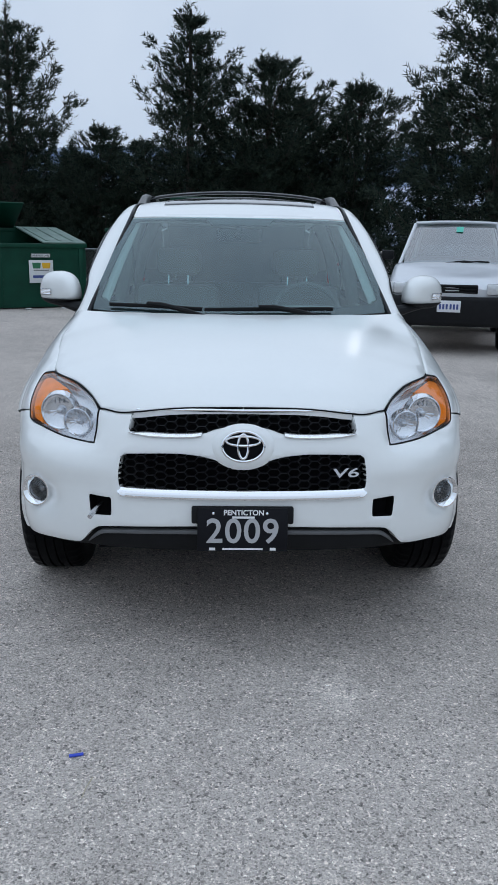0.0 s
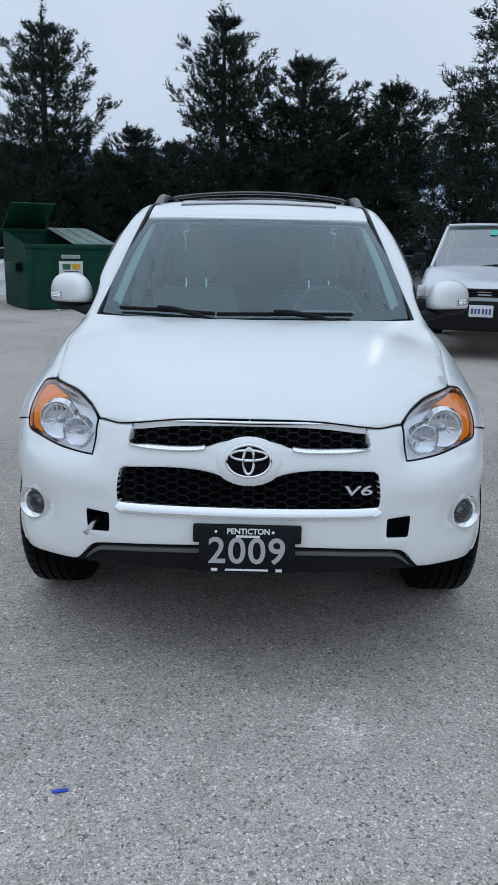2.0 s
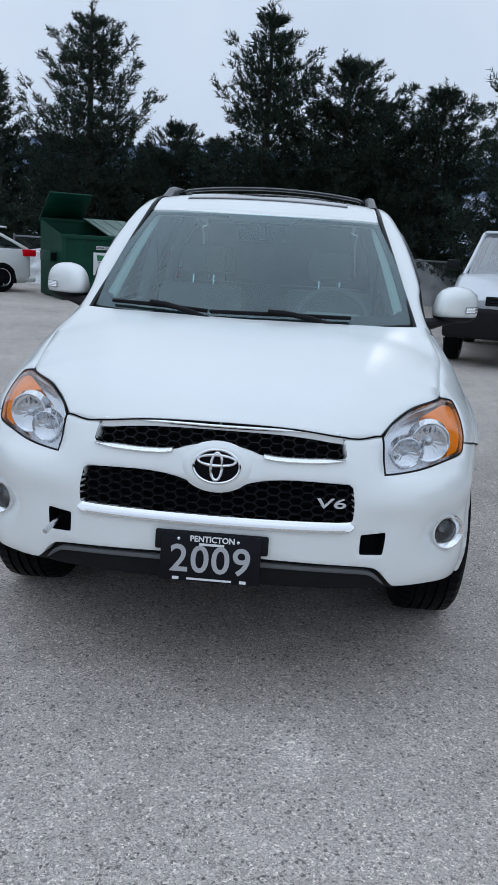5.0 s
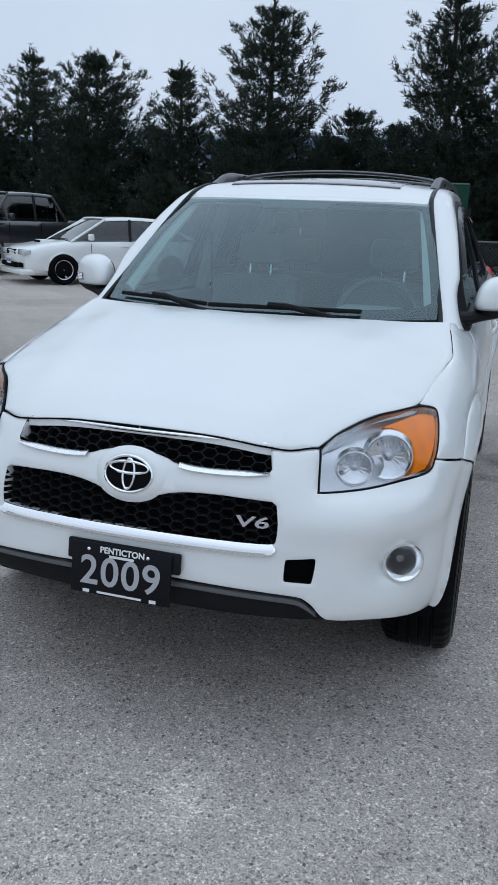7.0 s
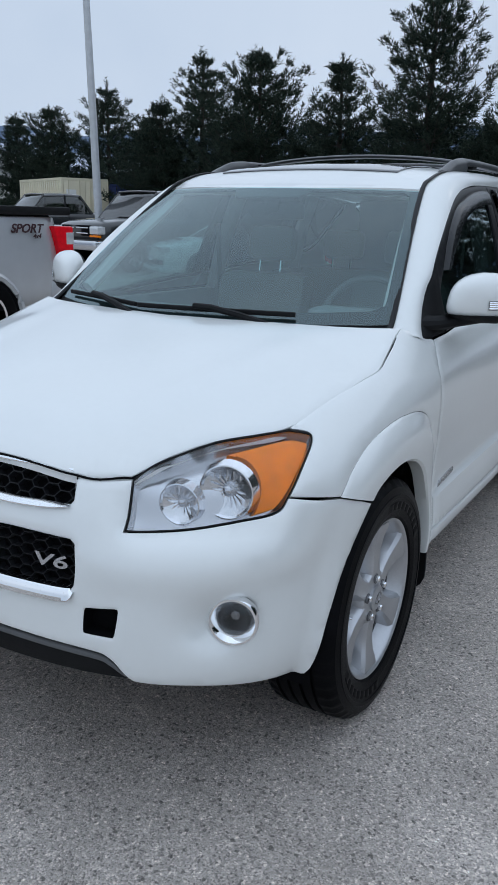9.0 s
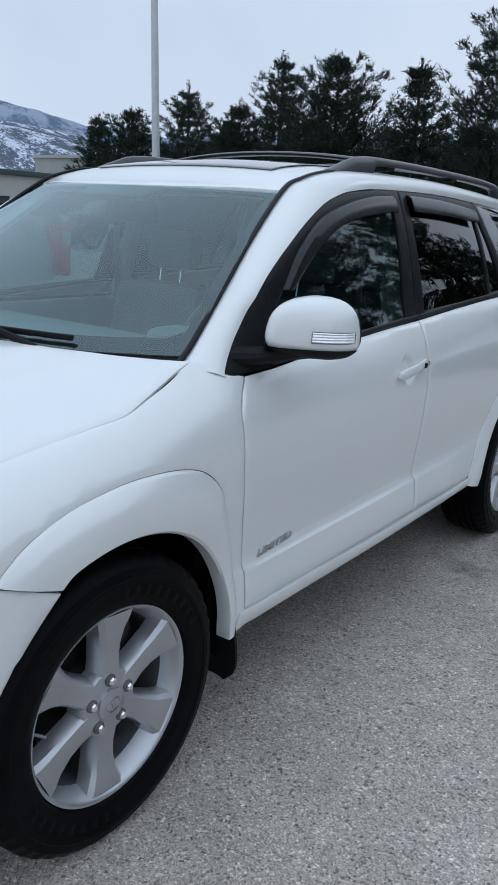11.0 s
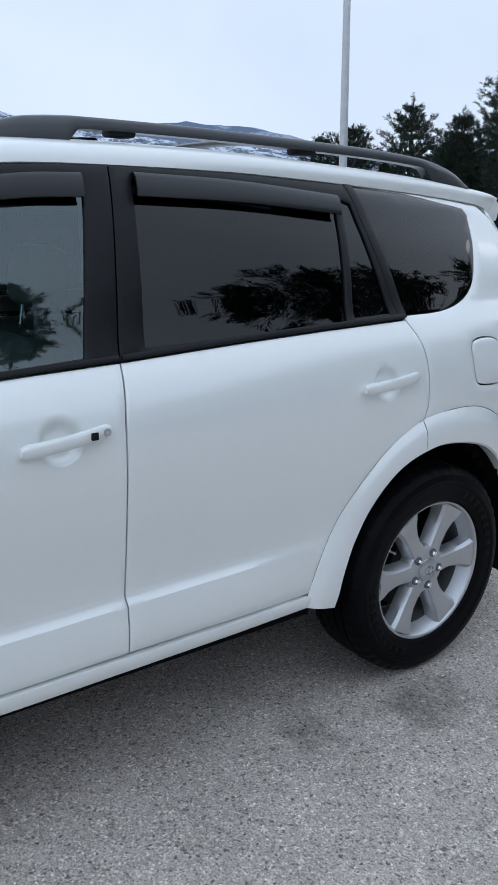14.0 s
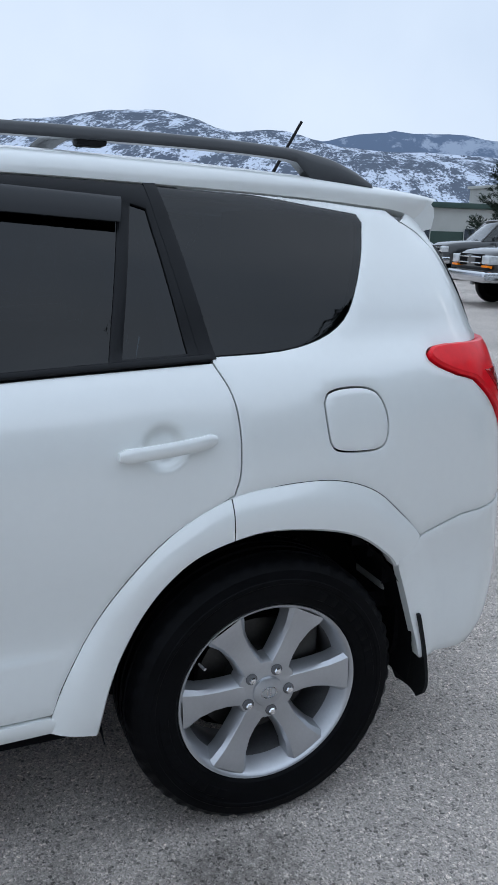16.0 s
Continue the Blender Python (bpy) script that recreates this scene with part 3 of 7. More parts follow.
v, f = sheet(pane, lambda s, z, out=0.0: skin(s, z, np.asarray(out) + 0.005), step=0.03, rim=0.006, edge=0.001)
mesh_part("rear_glass", *mirrored(v, f, weld=False), material("dark_rear_glass", (0.012, 0.013, 0.015), rough=0.06, coat=1.0), gate, "dark tinted rear glass")
rear_bumper_outline = ring(Y((3.912, 0.660), *bumper_seam), R((0.30, 0.765), (0.55, 0.80), (1.0, 0.80)), R(*[(1.0, z) for z in np.linspace(0.78, 0.32, 14)]), R((1.0, 0.30), (0.5, 0.31), (0.1, 0.33)), YS((4.02, 0.35), (3.985, 0.45), (3.952, 0.55), (3.922, 0.63), (3.912, 0.660)))
tail_arch = curve((0.30, 4.03), (0.36, 4.012), (0.45, 3.985), (0.55, 3.952), (0.63, 3.922), (0.70, 3.90))
tail_edge = curve((0.30, 4.12), (0.40, 4.10), (0.50, 4.085), (0.61, 4.05), (0.70, 4.0), (0.78, 3.93))


def bumper_swell(s, z, out=0.0):
    """The rear bumper swells towards the wheel arch."""
    y = skin(s, z)[..., 1]
    zc = np.clip(z, 0.37, 0.72)
    t = (y - tail_arch(zc)) / (tail_edge(zc) - tail_arch(zc))
    return skin(s, z, np.asarray(out) + 0.002 + 0.022 * (1 - step01(t, 0.30, 1.0)))


v, f = sheet(rear_bumper_outline, bumper_swell, step=0.025, rim=0.03)
v, f = mirrored(v, f, weld=False)
mesh_part("rear_bumper", v, f, PAINT, suv)
tl = ring(lamp_side[::-1], lamp_tip, R((0.05, 1.197), (0.45, 1.198), (0.60, 1.15), (0.64, 1.0), (0.58, 0.90), (0.48, 0.89)))
for flip in (False, True):
    v, f = sheet(tl, lambda s, z, out=0.0: skin(s, z, np.asarray(out) + 0.012), step=0.03, rim=0.03, edge=0.006, flip=flip)
    tl_ob = mesh_part("tail_lamp", v, f, RED_LENS, suv, "red tail lamp lens")
    v, f = sheet(ring(R((0.13, 1.128), (0.46, 1.128), (0.46, 1.00), (0.24, 1.055))), lambda s, z, out=0.0: skin(s, z, np.asarray(out) + 0.0155), step=0.03, rim=0.006, edge=0.002, flip=flip)
    mesh_part("inner_lens", v, f, DEEP_RED, tl_ob)

# rocker panels under the doors
rocker = ring(Y((1.385, 0.400), (2.0, 0.404), (3.03, 0.408), (3.10, 0.375), (3.06, 0.366), (2.2, 0.358), (1.42, 0.350), (1.375, 0.332), (1.385, 0.400)))
both_sides("rocker_panel", rocker, lambda s, z, out=0.0: skin(s, z, np.asarray(out) + 0.006), PAINT, suv, rim=0.03)


# wheel-arch flares
def flare(outer, inner, lift=0.023, span=(0.0, 1.0)):
    """A raised band between an outer and an inner line of (station, height), turned in at the opening."""
    prof = [(0.0, -0.003), (0.015, 0.0005), (0.07, 0.004), (0.15, lift * 0.38), (0.26, lift * 0.66), (0.40, lift * 0.86), (0.58, lift * 0.97), (0.78, lift), (0.95, lift * 0.97), (1.0, lift - 0.007), (1.0, -0.006), (1.0, -0.022)]
    a, b = spl(*outer, n=8), spl(*inner, n=8)
    k = 60
    pick = lambda line: np.stack([np.interp(np.linspace(*span, k), np.r_[0, np.cumsum(np.hypot(*np.diff(line, axis=0).T))] / np.hypot(*np.diff(line, axis=0).T).sum(), line[:, i]) for i in (0, 1)], 1)
    a, b = pick(a), pick(b)
    verts = []
    for i in range(k):
        for t, o in prof:
            y, z = a[i] * (1 - t) + b[i] * t
            verts.append((y, z, o))
    q = np.array(verts)
    base = skin(at_y(q[:, 0], q[:, 1]), q[:, 1])
    base[:, 0] += q[:, 2]
    verts = list(base)
    m = len(prof)
    faces = [(i * m + j, (i + 1) * m + j, (i + 1) * m + j + 1, i * m + j + 1) for i in range(k - 1) for j in range(m - 1)]
    return verts, faces


def arc_line(cy, cz, r, a0, a1, k=16):
    return [(cy + r * math.cos(radians(a)), cz + r * math.sin(radians(a))) for a in np.linspace(a0, a1, k)]


FRONT_HUB, REAR_HUB = (0.908, 0.348), (3.566, 0.348)
f_in = [(0.747, 0.707)] + arc_line(0.925, 0.355, 0.405, 112, 2, 15) + [(1.338, 0.335)]
r_in = [(3.136, 0.345), (3.160, 0.445), (3.193, 0.535), (3.250, 0.640), (3.308, 0.712), (3.375, 0.760), (3.474, 0.791), (3.56, 0.797), (3.685, 0.778), (3.785, 0.745), (3.868, 0.688), (3.912, 0.640), (3.95, 0.55), (3.985, 0.45), (4.01, 0.36)]
for fl in (False, True):
    turn = flipped if fl else (lambda a, b: (a, b))
    v, f = flare(flare_f_out, f_in)
    mesh_part("fender_flare", *turn(v, f), PAINT, suv)
    for span in ((0.0, 0.413), (0.4145, 0.785)):
        v, f = flare(flare_r_out, r_in, span=span)
        mesh_part("rear_flare", *turn(v, f), PAINT, suv)

# roof, side rails of the body and pillars
ditch = [(0.712, 1.255, 1.058), (0.704, 1.33, 1.103), (0.664, 1.50, 1.232), (0.618, 1.70, 1.388), (0.576, 1.905, 1.528), (0.572, 2.0, 1.566), (0.570, 2.137, 1.597), (0.568, 2.35, 1.617), (0.566, 2.9, 1.628),
         (0.560, 3.4, 1.617), (0.552, 3.8, 1.598), (0.540, 4.08, 1.575), (0.515, 4.19, 1.562)]
frame_top = [(1.365, 1.045), (1.42, 1.095), (1.577, 1.262), (1.79, 1.402), (1.96, 1.487), (2.09, 1.527), (2.2, 1.546), (2.4, 1.563), (2.9, 1.572), (3.34, 1.563), (3.75, 1.547), (4.0, 1.527), (4.13, 1.498)]
dl, fl_ = spl(*ditch, n=6), spl(*frame_top, n=6)
verts, faces = [], []
shape = np.linspace(0, 1, 9)
for d3, (y, z) in zip(dl, fl_):
    c3 = skin(at_y(y, z), z)
    for t in shape:
        p = d3 * (1 - t) + c3 * t
        bul = 0.075 * t * (1 - t)
        verts.append(p + np.array([0.72, -0.1, 0.68]) * bul)
    verts.append(c3 + np.array([-0.02, 0, -0.012]))
m = len(shape) + 1
faces = [(i * m + j, i * m + j + 1, (i + 1) * m + j + 1, (i + 1) * m + j) for i in range(len(dl) - 1) for j in range(m - 1)]
mesh_part("roof_side", verts, faces, PAINT, suv)
mesh_part("roof_side", *flipped(verts, faces), PAINT, suv)
ditch_x = curve(*[(p[1], p[0]) for p in ditch[4:]], (4.3, 0.53))
ditch_z = curve(*[(p[1], p[2]) for p in ditch[4:]], (4.3, 1.545))
crown = curve((1.7, 0.012), (1.95, 0.022), (2.3, 0.032), (3.4, 0.034), (4.3, 0.03))


def roof_top(u, y, out=0.0):
    u, y = np.broadcast_arrays(np.asarray(u, float), np.asarray(y, float))
    return np.stack([u * ditch_x(y) * 1.0, y, ditch_z(np.maximum(y, 1.905)) - 0.45 * np.maximum(1.905 - y, 0) * 0.0 + roof_front(y) + crown(y) * (1 - np.abs(u) ** 2.2) - 0.006 * (np.abs(u) > 0.97) + np.asarray(out)], -1)


roof_front = curve((1.70, -0.045), (1.80, -0.014), (1.905, 0.0), (2.2, 0.0), (4.3, 0.0))
us = np.linspace(-0.975, 0.975, 25)
roof_outline = ring([(u, 1.795 + 0.115 * u * u) for u in us], [(u, 4.14 - 0.06 * u * u) for u in us[::-1]])
v, f = sheet(roof_outline, roof_top, step=0.05, rim=0.012, gap=0.001)
mesh_part("roof", v, f, PAINT, suv)
sun_outline = ring([(-0.72, 2.06), (0.72, 2.06), (0.74, 2.62), (-0.74, 2.62)])
GLASS_ROOF = material("dark_roof_glass", (0.012, 0.013, 0.015), rough=0.06, coat=1.0)
v, f = sheet(sun_outline, lambda u, y, out=0.0: roof_top(u, y, np.asarray(out) + 0.006), step=0.05, rim=0.008)
mesh_part("sunroof", v, f, GLASS_ROOF, suv, "dark tinted glass sunroof panel")


# windshield with its black border
def shield(u, w, out=0.0):
    u, w = np.broadcast_arrays(np.asarray(u, float), np.asarray(w, float))
    base = np.stack([0.708 * u, 1.095 + 0.225 * u * u, 1.078 + 0.012 * u * u], -1)
    top = np.stack([0.570 * u, 1.795 + 0.108 * u * u, 1.533 - 0.008 * u * u], -1)
    p = base * (1 - w[..., None]) + top * w[..., None]
    bow = 0.022 * np.sin(np.pi * np.clip(w, 0, 1)) + np.asarray(out)
    return p + np.array([0, -0.53, 0.85]) * bow[..., None]


frame_o = ring([(-1.0, 0.0), (1.0, 0.0), (1.0, 0.985), (-1.0, 0.985)])
inner_o = ring(spl((-0.90, 0.085), (-0.6, 0.072), (0.0, 0.066), (0.6, 0.072), (0.90, 0.085)), spl((0.935, 0.11), (0.953, 0.16), (0.95, 0.6), (0.935, 0.945), n=4), [(0.90, 0.965), (0.3, 0.967), (0.24, 0.90), (-0.24, 0.90), (-0.3, 0.967), (-0.90, 0.965)],
               spl((-0.935, 0.945), (-0.95, 0.6), (-0.953, 0.16), (-0.935, 0.11), n=4))
v, f = sheet(frame_o, lambda u, w, out=0.0: shield(u, w, np.asarray(out) - 0.002), step=0.05, rim=0.01, holes=[inner_o], edge=0.0, gap=0.0)
mesh_part("windshield_border", v, f, BLACK_TRIM, suv, "black ceramic border of the windshield")
v, f = sheet(frame_o, lambda u, w, out=0.0: shield(u, w, np.asarray(out) + 0.002), step=0.05, rim=0.0, edge=0.0, gap=0.0)
windshield = mesh_part("windshield", v, f, WINDSHIELD, suv, "grey-green tinted windshield glass")
windshield.visible_shadow = False
for sx in (1, -1):
    line = [(sx * (x - 0.004), y - 0.004, z + 0.004) for x, y, z in spl(*ditch[:8], n=4)]
    mesh_part("windshield_moulding", *tube(line, list(np.interp(np.arange(len(line)), [0, 17, len(line) - 1], [0.0095, 0.009, 0.004])), 8, 0.7), BLACK_TRIM, suv)

# door frames and side windows
inner_skin = lambda d: (lambda s, z, out=0.0: skin(s, z, np.asarray(out) + d))
win_f = [(1.60, 1.082), (2.02, 1.110), (2.388, 1.138), (2.455, 1.520), (2.44, 1.532), (2.301, 1.522), (2.114, 1.490), (1.943, 1.442), (1.79, 1.352), (1.655, 1.225), (1.60, 1.16)]
win_r = [(2.548, 1.152), (2.846, 1.166), (3.195, 1.186), (3.255, 1.52), (2.902, 1.540), (2.60, 1.542), (2.588, 1.53)]
win_v = [(3.228, 1.192), (3.372, 1.199), (3.318, 1.505), (3.285, 1.515)]
b_top = [(2.473, 1.122), (2.50, 1.33), (2.535, 1.568)]
low_f = [(1.366, 1.043), (1.432, 1.047), (1.55, 1.053), (1.75, 1.071), (2.02, 1.095), (2.25, 1.111), (2.473, 1.123)]
frame_f = ring(Y(*low_f), Y(*b_top), YS(*[p for p in frame_top[::-1] if p[0] < 2.5], n=3), Y((1.355, 1.06)))
frame_r = ring(Y((2.473, 1.123), (2.81, 1.146), (3.1, 1.163), (3.428, 1.179)), Y((3.34, 1.562)), Y((2.9, 1.572)), Y(*b_top[::-1]))
for flip in (False, True):
    v, f = sheet(frame_f, inner_skin(0.001), holes=[ring(Y(*win_f, win_f[0]))], flip=flip, step=0.03)
    mesh_part("window_frame", v, f, BLACK_TRIM, suv, "satin black front door window frame")
    v, f = sheet(frame_r, inner_skin(0.001), holes=[ring(Y(*win_r, win_r[0])), ring(Y(*win_v, win_v[0]))], flip=flip, step=0.03)
    mesh_part("window_frame", v, f, BLACK_TRIM, suv, "satin black rear door window frame")
    for wname, win, mat in (("front_window", win_f, SIDE_GLASS), ("rear_window", win_r, PRIVACY_GLASS), ("vent_window", win_v, PRIVACY_GLASS)):
        v, f = sheet(ring(Y(*win, win[0])), inner_skin(-0.007), flip=flip, rim=0.0, edge=0.0, gap=-0.004)
        mesh_part(wname, v, f, mat, suv).visible_shadow = False
    v, f = sheet(q_hole, inner_skin(-0.001), flip=flip, rim=0.004, edge=0.001, gap=0.001)
    mesh_part("quarter_window", v, f, PRIVACY_GLASS, suv, "dark privacy glass quarter window")
    post = ring(Y((3.402, 1.181), (3.438, 1.184)), Y((3.368, 1.50), (3.352, 1.562)), Y((3.322, 1.562), (3.402, 1.181)))
    v, f = sheet(post, inner_skin(0.003), flip=flip, rim=0.01, edge=0.001, step=0.03, gap=0.0)
    mesh_part("pillar_strip", v, f, BLACK_TRIM, suv)
    seal = ring(q_hole)
    v, f = sheet(inset(seal, -0.004), inner_skin(-0.006), flip=flip, holes=[inset(seal, 0.014)], rim=0.01, edge=0.0, step=0.03, gap=0.0)
    mesh_part("window_seal", v, f, BLACK_TRIM, suv)

# inner shell behind the panels
ss = np.r_[np.linspace(0, 1, 24), np.linspace(1.06, 4.9, 70)]
zz = np.linspace(0.30, 1.10, 20)
verts, faces, ids = [], [], {}
gs, gz = np.meshgrid(ss, zz, indexing="ij")
gp = skin(np.minimum(gs, tail_s(1.0, gz)), gz, np.where(gs < 0.9, -0.13, -0.055)).reshape(-1, 3)
gp[:, 0] = np.maximum(gp[:, 0], 0.0)
verts = [tuple(p) for p in gp]
ids = {(i, j): i * len(zz) + j for i in range(len(ss)) for j in range(len(zz))}
for i in range(len(ss) - 1):
    for j in range(len(zz) - 1):
        q = [ids[i, j], ids[i + 1, j], ids[i + 1, j + 1], ids[i, j + 1]]
        c = np.mean([verts[k] for k in q], 0)
        if min(math.hypot(c[1] - h[0], c[2] - h[1]) for h in (FRONT_HUB, REAR_HUB)) > 0.44 and not (c[2] > 0.74 and c[1] < 1.36):
            faces.append(tuple(q))
# shell, underbody and wheel wells carry their shade as a near-black colour
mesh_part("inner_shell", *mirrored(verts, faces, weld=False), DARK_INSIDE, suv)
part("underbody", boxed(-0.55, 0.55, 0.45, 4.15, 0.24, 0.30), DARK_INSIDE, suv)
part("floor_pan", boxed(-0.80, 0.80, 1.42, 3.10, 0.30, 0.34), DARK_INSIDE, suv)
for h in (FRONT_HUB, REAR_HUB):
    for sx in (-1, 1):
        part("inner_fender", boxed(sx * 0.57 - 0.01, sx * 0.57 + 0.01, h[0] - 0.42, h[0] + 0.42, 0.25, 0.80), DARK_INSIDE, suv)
for h, out_x in (((0.925, 0.355), 0.825), ((3.575, 0.37), 0.842)):
    for sx in (-1, 1):
        k = 26
        verts = []
        for a in np.linspace(-12, 192, k):
            y, z = h[0] + 0.425 * math.cos(radians(a)), h[1] + 0.425 * math.sin(radians(a))
            verts += [(sx * 0.57, y, z), (sx * out_x, y, z)]
        faces = [(2 * i, 2 * i + 1, 2 * i + 3, 2 * i + 2) for i in range(k - 1)]
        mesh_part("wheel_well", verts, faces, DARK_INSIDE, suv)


# honeycomb grilles
def honeycomb(hole, wide=0.0470, high=0.0262):
    xz = np.array([skin(max(s_, 0.0), z_)[[0, 2]] for s_, z_ in hole])
    xz[hole[:, 0] < 0.004, 0] = -0.0005
    full = np.vstack([xz, np.stack([-xz[::-1, 0], xz[::-1, 1]], 1)])
    lo, hi = full.min(0), full.max(0)
    edges = set()
    for i in range(int(lo[0] / (0.75 * wide)) - 2, int(hi[0] / (0.75 * wide)) + 3):
        for j in range(int(lo[1] / high) - 2, int(hi[1] / high) + 3):
            cx, cz = i * 0.75 * wide, j * high + (i % 2) * high / 2
            ring6 = [(cx + a * wide, cz + b * high) for a, b in ((0.5, 0), (0.25, 0.5), (-0.25, 0.5), (-0.5, 0), (-0.25, -0.5), (0.25, -0.5))]
            for a, b in zip(ring6, ring6[1:] + ring6[:1]):
                edges.add(tuple(sorted((tuple(round(c, 4) for c in a), tuple(round(c, 4) for c in b)))))
    edges = sorted(edges)
    hit = within_outline(full, np.array(edges).reshape(-1, 2)).reshape(-1, 2).any(1)
    edges = [e for e, h in zip(edges, hit) if h]
    verts, faces = [], []

    spots, outs = [], []
    for a, b in edges:
        d = np.subtract(b, a) / np.linalg.norm(np.subtract(b, a))
        n = np.array([-d[1], d[0]]) * 0.0012
        k = len(spots)
        for out, w in ((-0.016, 0.6), (-0.020, 1.0), (-0.040, 1.0)):
            for p in (a, b):
                for sgn in (-1, 1):
                    spots.append(np.array(p) + sgn * n * w)
                    outs.append(out)
        faces += [(k, k + 2, k + 3, k + 1)]
        for l in (0, 4):
            faces += [(k + l, k + l + 4, k + l + 6, k + l + 2), (k + l + 1, k + l + 3, k + l + 7, k + l + 5)]
    q = np.array(spots)
    verts = skin(at_x(np.abs(q[:, 0]), q[:, 1]), q[:, 1], np.array(outs))
    verts[:, 0] = np.copysign(verts[:, 0], q[:, 0])
    return verts, faces


upper_hole = ring(spl((0.0, 0.846), (0.088, 0.846), (0.25, 0.842), (0.272, 0.834), (0.275, 0.822)), [(0.268, 0.782)], spl(*upper_low[::-1]))
lower_hole = ring(spl(*lower_top), [(0.262, 0.690), (0.248, 0.594)], spl(*lower_low[::-1]))
GRILLE = material("black_grille_plastic", (0.014, 0.015, 0.017), rough=0.36, spec=0.3)
for hname, hole in (("upper_grille", upper_hole), ("lower_grille", lower_hole)):
    mesh_part(hname, *honeycomb(hole), GRILLE, suv, "black honeycomb grille insert")
    # near-black backing: the depth's shade is put into its colour
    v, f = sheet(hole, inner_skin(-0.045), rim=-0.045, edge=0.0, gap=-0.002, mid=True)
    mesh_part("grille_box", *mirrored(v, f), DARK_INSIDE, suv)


def strip(line, width, out=0.006, thick=0.01, surface=None, ends=True, tilt=0.0):
    """A rounded moulding along a line of the nose, widths in metres of height."""
    surface = surface or skin
    prof = [(-0.5, out - thick), (-0.5, out - 0.003), (-0.36, out), (0.0, out + 0.0015), (0.36, out), (0.5, out - 0.003), (0.5, out - thick)]
    verts = []
    k = len(line)
    for i, (s_, z_) in enumerate(line):
        w = width * (1.0 if not ends else min(1.0, 0.35 + (k - 1 - i) * 0.25))
        verts += [(max(s_, 0.0), z_ + t * w, o - tilt * t) for t, o in prof]
    m = len(prof)
    q = np.array(verts)
    verts = list(surface(q[:, 0], q[:, 1], q[:, 2]))
    if line[0][0] < 1e-4:
        for p in verts[:m]:
            p[0] = 0.0
    faces = [(i * m + j, (i + 1) * m + j, (i + 1) * m + j + 1, i * m + j + 1) for i in range(k - 1) for j in range(m - 1)]
    return verts, faces


for line, w, o in ((spl((0.0, 0.848), (0.088, 0.848), (0.25, 0.844), (0.272, 0.838), n=6), 0.010, 0.002), (spl((0.0, 0.569), (0.1, 0.570), (0.22, 0.571), (0.252, 0.575), n=8), 0.030, 0.010)):
    mesh_part("chrome_bar", *mirrored(*strip(line, w, o, tilt=0.35 * w)), CHROME, suv, "bright chrome grille bar")
low_bar = spl((0.075, 0.772), (0.10, 0.767), (0.156, 0.765), (0.262, 0.768), n=6)
for fl in (False, True):
    v, f = strip(low_bar, 0.018, 0.006, tilt=0.014)
    mesh_part("chrome_bar", *(flipped(v, f) if fl else (v, f)), BRIGHT, suv, "bright chrome grille bar")


def oval_ring(rx, rz, thick, depth, m, steps=40):
    """An oval band with a rounded face, in the local x-z plane, facing -y."""
    verts, faces = [], []
    prof = [(1.0, 0.0), (1.0, -depth * 0.6), (0.5, -depth), (0.0, -depth * 0.6), (0.0, 0.0)]
    for i in range(steps):
        a = 2 * math.pi * i / steps
        for t, d in prof:
            verts.append(m @ Vector(((rx - thick + t * thick) * math.cos(a), d, (rz - thick + t * thick) * math.sin(a))))
    k = len(prof)
    for i in range(steps):
        j = (i + 1) % steps
        faces += [(i * k + p, i * k + p + 1, j * k + p + 1, j * k + p) for p in range(k - 1)]
    return verts, faces


lean = -math.degrees(math.atan2(float(nose(0.78) - nose(0.68)), 0.10))
emblem_at = Matrix.Translation((0, float(nose(0.735)) - 0.006, 0.735)) @ pose(0, 0, 0, lean)
verts, faces = [], []
for i, (r, d) in enumerate(((0.112, 0.012), (0.10, 0.004), (0.09, -0.002), (0.082, -0.004), (0.0, -0.004))):
    for k in range(40):
        a = 2 * math.pi * k / 40
        verts.append(emblem_at @ Vector((r * math.cos(a), d, r * 0.70 * math.sin(a))))
faces = [(i * 40 + k, (i + 1) * 40 + k, (i + 1) * 40 + (k + 1) % 40, i * 40 + (k + 1) % 40) for i in range(4) for k in range(40)]
mesh_part("emblem_pod", verts, faces, PAINT, suv)
dark = [emblem_at @ Vector((0.068 * math.cos(2 * math.pi * k / 40), -0.006, 0.049 * math.sin(2 * math.pi * k / 40))) for k in range(40)]
emblem = mesh_part("emblem", dark, [tuple(range(40))[::-1]], DARK_INSIDE, suv, "black oval emblem with plain chrome rings")
for rx, rz, dz, th in ((0.074, 0.054, 0.0, 0.0075), (0.061, 0.020, 0.018, 0.008), (0.021, 0.045, 0.0, 0.008)):
    mesh_part("emblem_ring", *oval_ring(rx, rz, th, 0.008, emblem_at @ pose(0, -0.005, dz)), CHROME, emblem)


def on_nose(x, z, out):
    """A pose on the nose's skin, its x to the right, its y up and its z outwards."""
    s_ = float(at_x(abs(x), z))
    p = skin(s_, z, np.array(out))
    ax = skin(s_ + 0.01, z) - skin(max(s_ - 0.01, 0), z)
    up = skin(s_, z + 0.01) - skin(s_, z - 0.01)
    ax, up = Vector(ax).normalized(), Vector(up).normalized()
    if x < 0:
        ax.y, up.x, p[0] = -ax.y, -up.x, -p[0]
    n = ax.cross(up).normalized()
    up = n.cross(ax)
    return Matrix(((ax.x, up.x, n.x, p[0]), (ax.y, up.y, n.y, p[1]), (ax.z, up.z, n.z, p[2]), (0, 0, 0, 1)))


